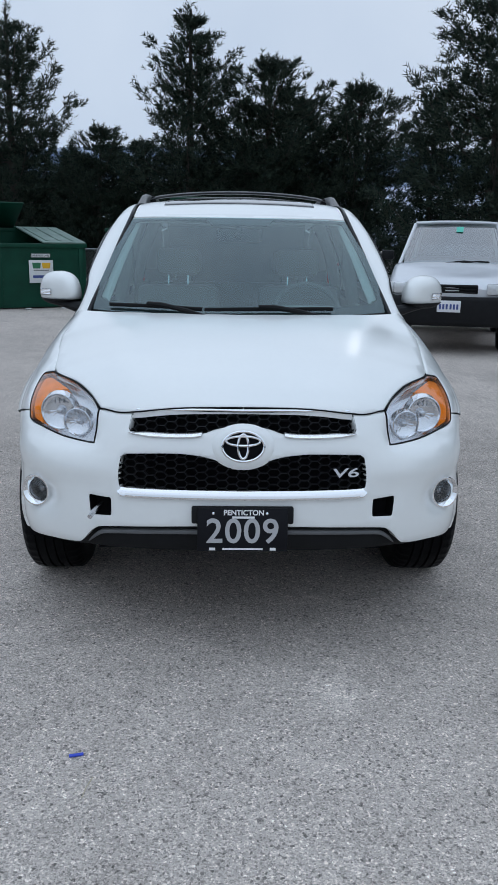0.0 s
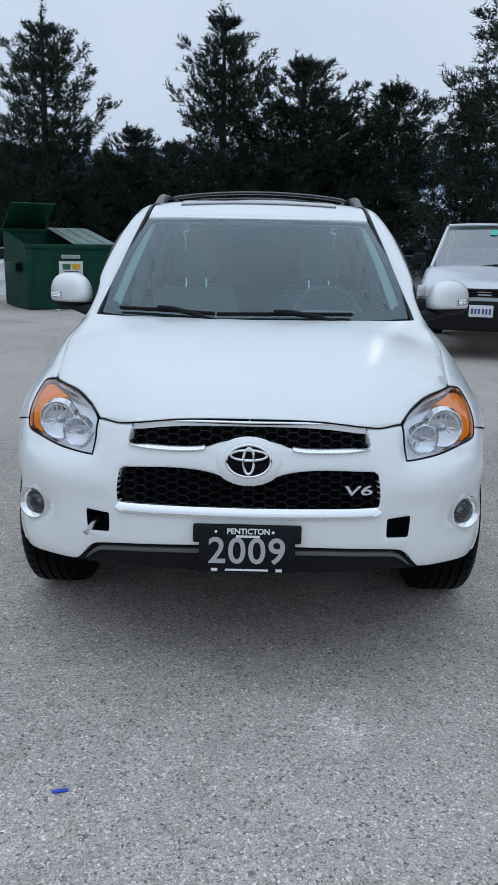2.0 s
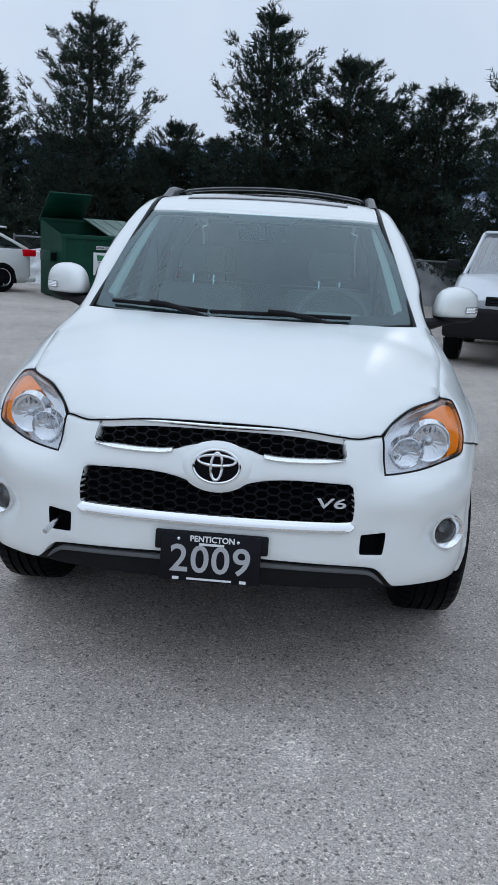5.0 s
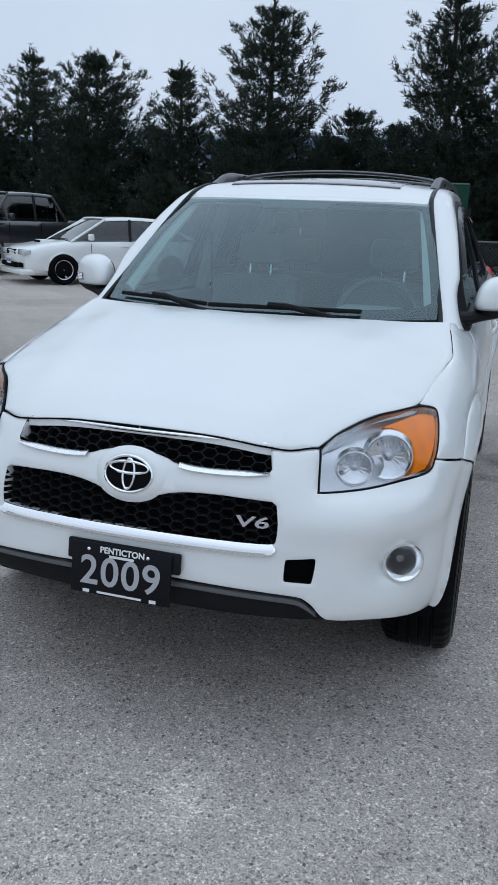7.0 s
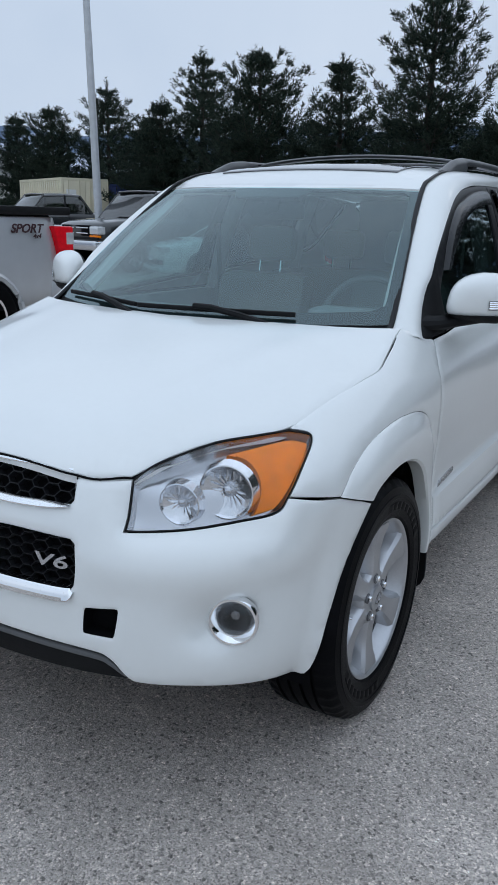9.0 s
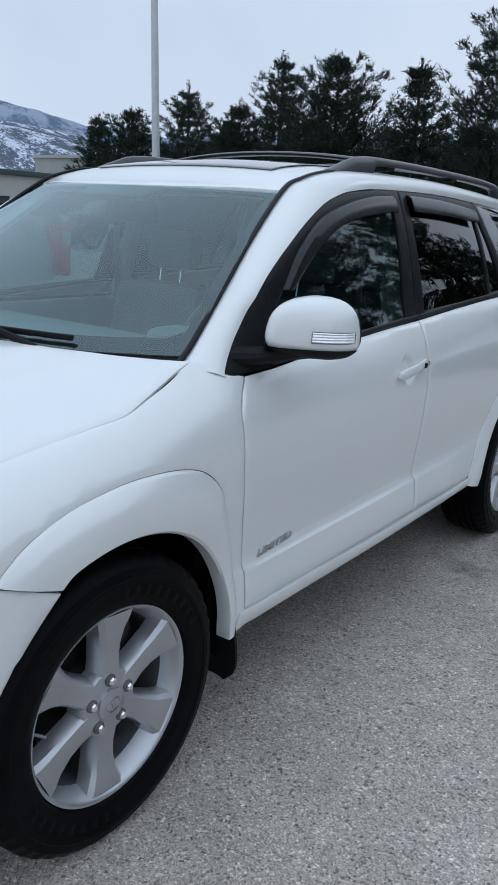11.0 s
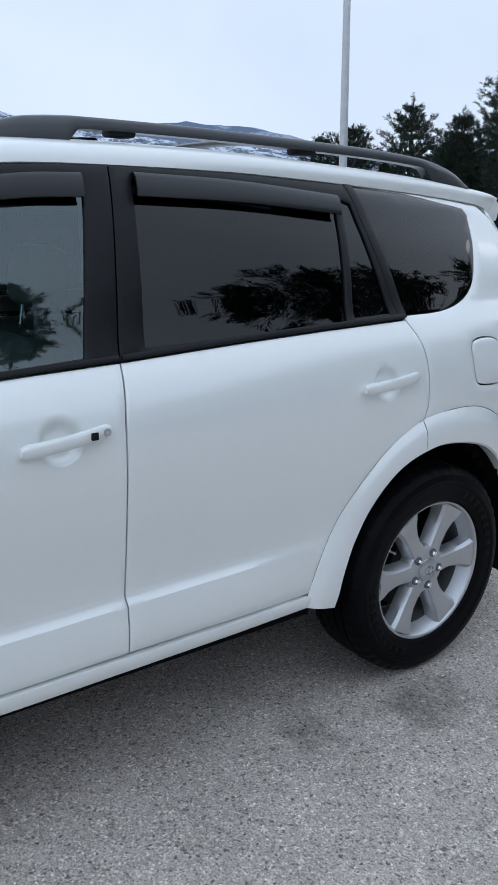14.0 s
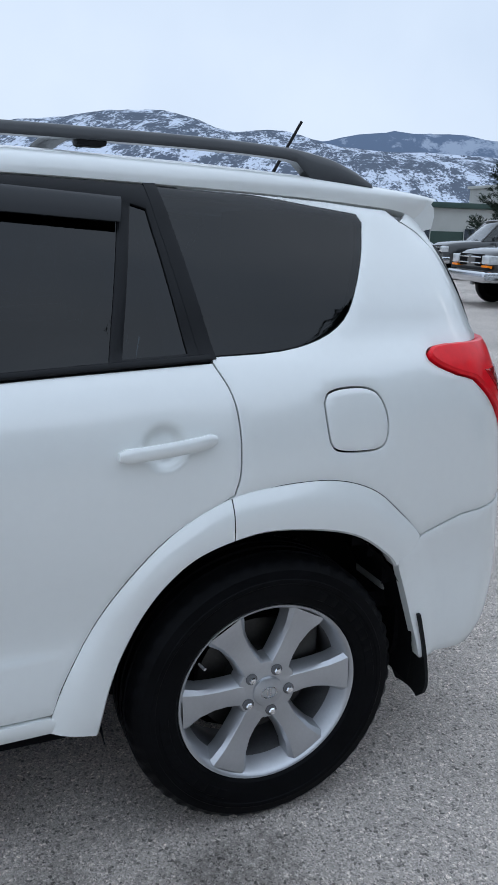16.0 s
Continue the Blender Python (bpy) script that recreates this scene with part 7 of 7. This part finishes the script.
for sx in (-1, 1):
    part("side_intake", boxed(sx * 0.57 - 0.10, sx * 0.57 + 0.10, -0.012, 0.08, 0.36, 0.46, bevel=0.02), DARK_INSIDE, sub)
part("roof_spoiler", boxed(-0.55, 0.55, 3.45, 3.85, 1.435, 1.475, bevel=0.015, m=pose(0, 0, 0)), PAINT, sub)
truck = dict(half=0.98, length=5.75, deck=((0, 1.02), (0.10, 1.12), (0.5, 1.19), (1.2, 1.24), (1.7, 1.26), (3.75, 1.28), (3.8, 1.30), (5.75, 1.30)), sill=0.50, cabin=((1.25, 1.23), (1.85, 1.88), (3.25, 1.90), (3.72, 1.30)), roof=0.76,
             pillars=(2.65,), axles=(1.0, 4.45), radius=0.40, rim=CHROME, spokes=8, lamp=(0.60, 0.94, 0.88, 1.06), lamp_back=0.02, tail=(0.82, 0.97, 0.92, 1.22), handles=(2.45,), seams=(1.7, 2.7, 3.72),
             grille=(0.56, 0.84, 1.08), bars=2, bumpers=((0.95, 0.52, 0.74, SATIN_CHROME, 0.10),), plate=None, lip=0.05, lip_mat=PEWTER)
black = parked("black_pickup", "black extended-cab pickup truck with pewter wheel flares and lower panels", "truck", heading(-12.4, 14.3, -0.25, -0.97), GLOSS_BLACK, truck)
black.scale = (1.05, 1.05, 1.05)
part("hood_lamp_trim", boxed(-0.94, 0.94, -0.02, 0.05, 0.76, 0.82, bevel=0.015), BLACK_PLASTIC, black)
for sx in (-1, 1):
    part("lower_cladding", boxed(sx * 0.985 - 0.012, sx * 0.985 + 0.012, 1.5, 3.9, 0.52, 0.74, bevel=0.01), PEWTER, black)
    part("marker_lamp", boxed(sx * 0.77 - 0.16, sx * 0.77 + 0.16, -0.005, 0.1, 0.80, 0.86, bevel=0.01), AMBER, black)
dark2 = parked("dark_pickup", "dark grey pickup truck parked further back", "truck", heading(-22.5, 20.5, -0.35, -0.94), GLOSS_BLACK, dict(truck, rim=ALLOY, lip=0.02, lip_mat=GLOSS_BLACK))
dark2.scale = (1.1, 1.1, 1.1)
grey_spec = dict(truck, half=1.0, length=5.9, deck=((0, 1.08), (0.12, 1.16), (0.5, 1.22), (1.3, 1.27), (3.9, 1.33), (4.0, 1.40), (5.75, 1.40), (5.9, 1.38)), cabin=((1.35, 1.26), (2.05, 1.93), (3.4, 1.95), (3.95, 1.36)),
                 axles=(1.05, 4.72), radius=0.41, lip=0.035, lip_mat=GREY_SILVER, tail=(0.86, 1.004, 0.79, 1.28), tail_deep=0.27, tail_taper=0.17, bumpers=((0.98, 0.54, 0.74, GREY_SILVER, 0.06),), plate=None)
hxy = Vector((-0.05, -1.0)).normalized()
front_mid_pt = Vector((-4.24, 5.28)) + hxy * 5.9 + Vector((hxy.y, -hxy.x)) * 1.0
silver_truck = parked("silver_pickup", "light silver pickup truck with sport lettering on the bed side", "truck", heading(front_mid_pt.x, front_mid_pt.y, hxy.x, hxy.y), GREY_SILVER, grey_spec)
part("bed_rail", boxed(0.86, 1.0, 4.0, 5.88, 1.385, 1.465, bevel=0.015), BLACK_PLASTIC, silver_truck)
part("bed_rail", boxed(-1.0, -0.86, 4.0, 5.88, 1.385, 1.465, bevel=0.015), BLACK_PLASTIC, silver_truck)
part("bed_cover", boxed(-0.87, 0.87, 4.0, 5.85, 1.40, 1.452, bevel=0.01), BLACK_PLASTIC, silver_truck)
DECAL = material("dark_red_decal", (0.05, 0.02, 0.025), rough=0.5)
for sx in (1, -1):
    mt = Matrix(((0, 0, sx, sx * 1.004), (sx, 0, 0, 5.28), (0, 1, 0, 1.255), (0, 0, 0, 1)))
    writing("sport_lettering", "SPORT", 0.115, mt @ Matrix.Diagonal((1.15, 1, 1, 1)), DECAL, silver_truck, shear=0.3, bold=0.003)
    mt2 = Matrix(((0, 0, sx, sx * 1.004), (sx, 0, 0, 5.28 + 0.13 * sx), (0, 1, 0, 1.185), (0, 0, 0, 1)))
    writing("drive_lettering", "4x4", 0.065, mt2, DECAL, silver_truck, shear=0.3, bold=0.002)
    part("reverse_lens", boxed(sx * 0.985 - 0.02, sx * 0.985 + 0.021, 5.80, 5.906, 1.10, 1.22, bevel=0.006), HEAD_LENS, silver_truck)

# ---- refuse bin ----
GREEN = material("green_painted_steel", (0.003, 0.046, 0.027), rough=0.48, spec=0.2, vary=0.25, scale=3, bump=0.1, bump_scale=60)
LID = material("green_plastic_lid", (0.13, 0.20, 0.17), rough=0.45, vary=0.25, scale=4)
SIGN_WHITE = material("sign_white", (0.66, 0.68, 0.68), rough=0.5, vary=0.05)
SIGN_GREEN = material("sign_green", (0.02, 0.16, 0.07), rough=0.5)
SIGN_GOLD = material("sign_gold", (0.75, 0.42, 0.02), rough=0.5)
INK = material("dark_ink", (0.03, 0.03, 0.03), rough=0.6)
bin_m = pose(-4.95, 14.77, 0, 0, 0, 33)
dumpster = thing("dumpster", "dark green steel refuse bin with one lid open", "dumpster", bin_m)
W_, D_ = 2.0, 1.72
prof = [(0.0, 0.06), (0.0, 1.34), (D_, 1.68), (D_, 0.06)]
for x in (0.0, W_ - 0.03):
    v = [(x, y, z) for y, z in prof] + [(x + 0.03, y, z) for y, z in prof]
    mesh_part("side_wall", v, [(0, 1, 2, 3), (7, 6, 5, 4), (0, 4, 5, 1), (1, 5, 6, 2), (2, 6, 7, 3), (3, 7, 4, 0)], GREEN, dumpster)
part("front_wall", boxed(0.03, W_ - 0.03, 0, 0.03, 0.06, 1.34), GREEN, dumpster)
part("back_wall", boxed(0.03, W_ - 0.03, D_ - 0.03, D_, 0.06, 1.68), GREEN, dumpster)
part("floor", boxed(0, W_, 0, D_, 0.03, 0.07), GREEN, dumpster)
part("front_rim", boxed(-0.03, W_ + 0.03, -0.04, 0.04, 1.29, 1.38, bevel=0.012), GREEN, dumpster)
part("back_rim", boxed(-0.03, W_ + 0.03, D_ - 0.04, D_ + 0.04, 1.63, 1.72, bevel=0.012), GREEN, dumpster)
for x in (0.06, W_ - 0.12):
    part("corner_post", boxed(x - 0.05, x + 0.05, -0.025, 0.0, 0.06, 1.29, bevel=0.008), GREEN, dumpster)
for x0, x1 in ((-0.16, 0.0), (W_, W_ + 0.16)):
    part("lift_pocket", boxed(x0, x1, 0.35, 1.15, 0.78, 1.0, bevel=0.012), GREEN, dumpster)
    # near-black block in place of the shaded pocket opening
    part("pocket_mouth", boxed(x0 + 0.02, x1 - 0.02, 0.345, 0.36, 0.81, 0.97), DARK_INSIDE, dumpster)
slope = math.degrees(math.atan2(0.34, D_))
closed_lid = part("lid", boxed(0.0, W_ / 2 - 0.02, 0, D_ + 0.05, 0, 0.035, bevel=0.012, m=pose(W_ / 2 + 0.02, -0.03, 1.38) @ pose(0, 0, 0, slope)), LID, dumpster, "pale green closed plastic lid")
for k in range(3):
    part("lid_rib", boxed(0.10 + 0.3 * k, 0.16 + 0.3 * k, 0.1, D_ - 0.1, 0.03, 0.055, bevel=0.01, m=pose(W_ / 2 + 0.02, -0.03, 1.38) @ pose(0, 0, 0, slope)), LID, closed_lid)
part("lid", boxed(0.0, W_ / 2 - 0.02, -0.95, 0, 0, 0.035, bevel=0.012, m=pose(0.0, D_ + 0.02, 1.72) @ pose(0, 0, 0, -33)), GREEN, dumpster, "dark green lid standing open")
v, f = tube([(0.02, D_ + 0.03, 1.74), (W_ - 0.02, D_ + 0.03, 1.74)], 0.018, 8)
mesh_part("hinge_rod", v, f, GREEN, dumpster)
sign = part("bin_sign", boxed(0.68, 1.22, -0.038, -0.030, 0.55, 1.03, bevel=0.004), SIGN_WHITE, dumpster, "white sign with green and gold mark")
for x0, x1, mat in ((0.75, 0.945, SIGN_GREEN), (0.965, 1.16, SIGN_GOLD)):
    v = [(x0 + (0.02 if q in (2, 3) else 0.0), yy, zz) if q in (0, 3) else (x1 - (0.02 if q in (2, 3) else 0.0), yy, zz) for yy in (-0.043, -0.036) for q, zz in enumerate((0.975, 0.975, 0.855, 0.855))]
    mesh_part("sign_mark", v, [(0, 3, 2, 1), (4, 5, 6, 7), (0, 1, 5, 4), (1, 2, 6, 5), (2, 3, 7, 6), (3, 0, 4, 7)], mat, sign)
part("sign_rule", boxed(0.78, 1.12, -0.041, -0.036, 0.81, 0.825), INK, sign)
part("sign_bar", boxed(0.76, 1.14, -0.041, -0.036, 0.65, 0.71), PLATE_INK, sign)
top_sign = part("notice", boxed(0.74, 1.16, -0.038, -0.030, 1.09, 1.165, bevel=0.003), SIGN_WHITE, dumpster)
writing("notice_text", "GARBAGE ONLY", 0.062, pose(0.95, -0.040, 1.127, 90), INK, top_sign, depth=0.001, bold=0.001)
for x, y in ((0.55, -0.25), (1.35, -0.3)):
    bm = bmesh.new()
    bmesh.ops.create_icosphere(bm, subdivisions=2, radius=0.06)
    for vv in bm.verts:
        vv.co = Vector((vv.co.x * 1.3, vv.co.y, vv.co.z * 0.3 + 0.015)) * (1 + 0.3 * noise.noise(vv.co * 30))
    q = part("paper_scrap", bm, SIGN_WHITE)
    q.matrix_world = bin_m @ pose(x, y, 0)
    tagged(q, "crumpled white paper scrap on the asphalt", "litter", "litter by the bin")
bm = bmesh.new()
bmesh.ops.create_icosphere(bm, subdivisions=3, radius=0.55)
for vv in bm.verts:
    vv.co = Vector((vv.co.x * 0.8, vv.co.y, vv.co.z * 0.75)) * (1 + 0.25 * noise.noise(vv.co * 5))
heap = part("garbage_heap", bm, material("black_bags", (0.02, 0.02, 0.022), rough=0.35, vary=0.4, scale=5))
heap.matrix_world = bin_m @ pose(0.6, 0.8, 0.48)
tagged(heap, "dark garbage bags inside the open bin", "garbage")

# ---- second bin, its lid standing open at the back ----
CARD = material("brown_cardboard", (0.34, 0.23, 0.14), rough=0.85, vary=0.15, scale=5)
long_bin = thing("dumpster", "long dark green steel bin with its lid standing open", "dumpster", pose(-2.85, 16.2, 0))
BW, BD, BH = 2.7, 1.4, 1.66
for x in (0.0, BW - 0.04):
    part("side_wall", boxed(x, x + 0.04, 0.04, BD - 0.04, 0.08, BH), GREEN, long_bin)
part("front_wall", boxed(0.0, BW, 0.0, 0.04, 0.08, BH), GREEN, long_bin)
part("back_wall", boxed(0.0, BW, BD - 0.04, BD, 0.08, BH), GREEN, long_bin)
part("floor", boxed(0.04, BW - 0.04, 0.04, BD - 0.04, 0.05, 0.09), GREEN, long_bin)
for y in (0.0, BD):
    part("rim", boxed(-0.03, BW + 0.03, y - 0.04, y + 0.04, BH, BH + 0.07, bevel=0.012), GREEN, long_bin)
for k in range(5):
    part("rib", boxed(0.10 + 0.6 * k, 0.18 + 0.6 * k, -0.045, 0.0, 0.1, BH, bevel=0.01), GREEN, long_bin)
for x in (0.12, BW - 0.32):
    part("skid", boxed(x, x + 0.2, 0.05, BD - 0.05, 0.0, 0.05), GREEN, long_bin)
open_lid = part("lid", boxed(1.35, BW, 0.0, 0.035, 0.0, 0.84, bevel=0.01, m=pose(0, BD + 0.045, BH + 0.02, -5)), GREEN, long_bin, "dark green lid standing upright")
part("lid_edge", boxed(1.35, BW, -0.012, 0.045, 0.83, 0.855, bevel=0.006, m=pose(0, BD + 0.045, BH + 0.02, -5)), LID, open_lid)
carton = thing("cardboard_box", "flattened brown cardboard box sticking out of the bin", "box", pose(-2.62, 16.5, 0.09, 0, 8, 20))
part("panel", boxed(0.0, 0.42, 0.0, 0.02, 0.0, 1.74), CARD, carton)
part("flap", boxed(0.05, 0.36, -0.10, -0.085, 1.40, 1.78, m=pose(0, 0, 0, 4, 6)), CARD, carton)

# ---- containers, lamp posts, fence, snow ----
CREAM = material("cream_container_paint", (0.60, 0.56, 0.42), rough=0.55, vary=0.08, scale=1.5)
BLUE = material("blue_container_paint", (0.012, 0.03, 0.13), rough=0.5, vary=0.15, scale=1.5)
YELLOWED = material("cream_bar", (0.5, 0.46, 0.33), rough=0.5)


def container(label, m, paint, long):
    c = thing("shipping_container", label, "container", m)
    part("body", boxed(0.03, 2.41, 0.03, long - 0.03, 0.12, 2.50), paint, c)
    for x in (0.0, 2.34):
        for y in (0.0, long - 0.10):
            part("corner_post", boxed(x, x + 0.10, y, y + 0.10, 0.0, 2.59, bevel=0.008), paint, c)
    for z in (0.08, 2.47):
        for x in (0.0, 2.34):
            part("side_rail", boxed(x, x + 0.10, 0.1, long - 0.1, z, z + 0.12), paint, c)
        part("end_rail", boxed(0.1, 2.34, 0.0, 0.10, z, z + 0.12), paint, c)
    for k in range(int(long / 0.28)):
        for x in (0.0, 2.405):
            part("corrugation", boxed(x, x + 0.035, 0.2 + 0.28 * k, 0.34 + 0.28 * k, 0.2, 2.45, bevel=0.012), paint, c)
    for x in (0.12, 1.23):
        d = part("door", boxed(x, x + 1.09, -0.01, 0.03, 0.22, 2.45, bevel=0.006), paint, c)
        for q in (0.25, 0.82):
            v, f = tube([(x + q, -0.035, 0.2), (x + q, -0.035, 2.48)], 0.018, 8)
            mesh_part("lock_rod", v, f, YELLOWED if paint is CREAM else SATIN_CHROME, d)
    part("label_plate", boxed(0.25, 0.75, -0.018, -0.008, 1.75, 2.05), SIGN_WHITE, c)
    return c


container("cream shipping container standing under the pines", pose(-26.3, 28.8, 0.45, 0, 0, 64), CREAM, 6.06)
container("blue shipping container standing under the pines", pose(-26.1, 32.1, 0.3, 0, 0, 38), BLUE, 6.06)
POLE = material("galvanised_pole", (0.52, 0.54, 0.56), rough=0.45, metal=0.3, vary=0.08)


def lamp_post(label, x, y, h, arms, lean=0.0):
    p = thing("street_lamp", label, "lamp post", pose(x, y, 0, 0, lean, 41))
    mesh_part("pole", *tube([(0, 0, 0), (0, 0, h * 0.5), (0, 0, h)], [0.115, 0.095, 0.065], 14), POLE, p)
    part("base", boxed(-0.2, 0.2, -0.2, 0.2, 0, 0.06, bevel=0.02), CONCRETE, p)
    for a in arms:
        d = Vector((math.cos(radians(a)), math.sin(radians(a)), 0))
        arm = mesh_part("arm", *tube([(0, 0, h - 0.1), tuple(d * 0.6 + Vector((0, 0, h + 0.12))), tuple(d * 1.3 + Vector((0, 0, h + 0.15)))], 0.04, 8), POLE, p)
        part("lamp_head", boxed(-0.35, 0.35, -0.16, 0.16, -0.07, 0.06, bevel=0.03, m=Matrix.Translation(d * 1.6 + Vector((0, 0, h + 0.14))) @ pose(0, 0, 0, 0, 0, a)), POLE, arm)
    return p


lamp_post("tall pale metal lamp post in the car park", -13.26, 16.29, 11.0, (109, 289), lean=-1.8)
lamp_post("metal lamp post with two heads beyond the car", 17.0, 6.4, 6.6, (39, 219))

FENCE = material("galvanised_wire", (0.20, 0.21, 0.22), rough=0.5, metal=0.6)
fence = thing("chain_link_fence", "galvanised chain-link fence in front of the pines", "fence", pose(0, 0, 0))
x0, x1, fy, fh = -8.0, 12.0, 20.3, 1.25
for k in range(9):
    x = x0 + (x1 - x0) * k / 8
    v, f = tube([(x, fy, 0), (x, fy, fh + 0.06)], 0.032, 8)
    mesh_part("post", v, f, FENCE, fence)
v, f = tube([(x0, fy, fh), (x1, fy, fh)], 0.024, 8)
mesh_part("top_rail", v, f, FENCE, fence)
verts, faces = [], []
step_ = 0.10
for k in range(int((x1 - x0 + fh) / step_)):
    for sgn in (1, -1):
        xa, xb = (x0 - fh + k * step_, x0 + k * step_) if sgn > 0 else (x0 + k * step_, x0 - fh + k * step_)
        za, zb = 0.03, fh
        if max(xa, xb) > x1 or min(xa, xb) < x0:
            continue
        i = len(verts)
        verts += [(xa - 0.005, fy, za), (xa + 0.005, fy, za), (xb + 0.005, fy, zb), (xb - 0.005, fy, zb)]
        faces.append((i, i + 1, i + 2, i + 3))
wire = mesh_part("wire_mesh", verts, faces, FENCE, fence)
tagged(wire, kind="stuff")


def mound(name, label, category, x, y, sx, sy, sz, mat, seed):
    bm = bmesh.new()
    bmesh.ops.create_icosphere(bm, subdivisions=4, radius=1.0)
    for vv in bm.verts:
        c = vv.co.copy()
        k = 1 + 0.30 * noise.fractal(c * 1.6 + Vector((seed, 0, 0)), 0.8, 2.1, 5)
        vv.co = Vector((c.x * sx * k, c.y * sy * k, max(c.z, -0.12) * sz * k))
    ob = part(name, bm, mat, sharp=180)
    ob.location = (x, y, 0.0)
    return tagged(ob, label, category)


SNOW = material("old_snow", (0.58, 0.59, 0.60), rough=0.9, vary=0.35, scale=3, bump=0.5, bump_scale=30)
ROCK = material("pale_rock", (0.30, 0.29, 0.27), rough=0.9, vary=0.35, scale=3, bump=0.5, bump_scale=30)
mound("snow_pile", "pile of old dirty snow behind the fence", "snow pile", 2.6, 22.4, 2.4, 1.3, 1.35, SNOW, 2.0)
mound("snow_pile", "low pile of old snow at the lot's edge", "snow pile", -7.9, 20.6, 2.6, 0.9, 0.9, SNOW, 5.0)
mound("snow_pile", "low pile of old snow by the trees", "snow pile", 6.6, 21.4, 1.6, 0.9, 1.0, SNOW, 8.0)
mound("rock", "pale boulder at the lot's edge", "rock", -5.9, 19.2, 0.75, 0.6, 0.75, ROCK, 3.0)

# ---- litter on the asphalt ----
BLUE_BIT = material("blue_plastic", (0.04, 0.08, 0.55), rough=0.4)
bit = part("plastic_shard", boxed(-0.020, 0.020, -0.005, 0.005, 0.0, 0.006, bevel=0.002, m=pose(0, 0, 0.001, 0, 0, 14)), BLUE_BIT)
bit.location = (-0.467, -0.523, 0.0)
tagged(bit, "small bright blue plastic shard on the asphalt", "litter")
STRAW = material("dry_straw", (0.45, 0.40, 0.27), rough=0.8)
v, f = tube([(-0.42, -0.70, 0.004), (-0.415, -0.66, 0.006), (-0.405, -0.62, 0.004)], 0.0013, 5)
stalk = mesh_part("straw", v, f, STRAW)
tagged(stalk, "thin dry grass stalk on the asphalt", "litter")
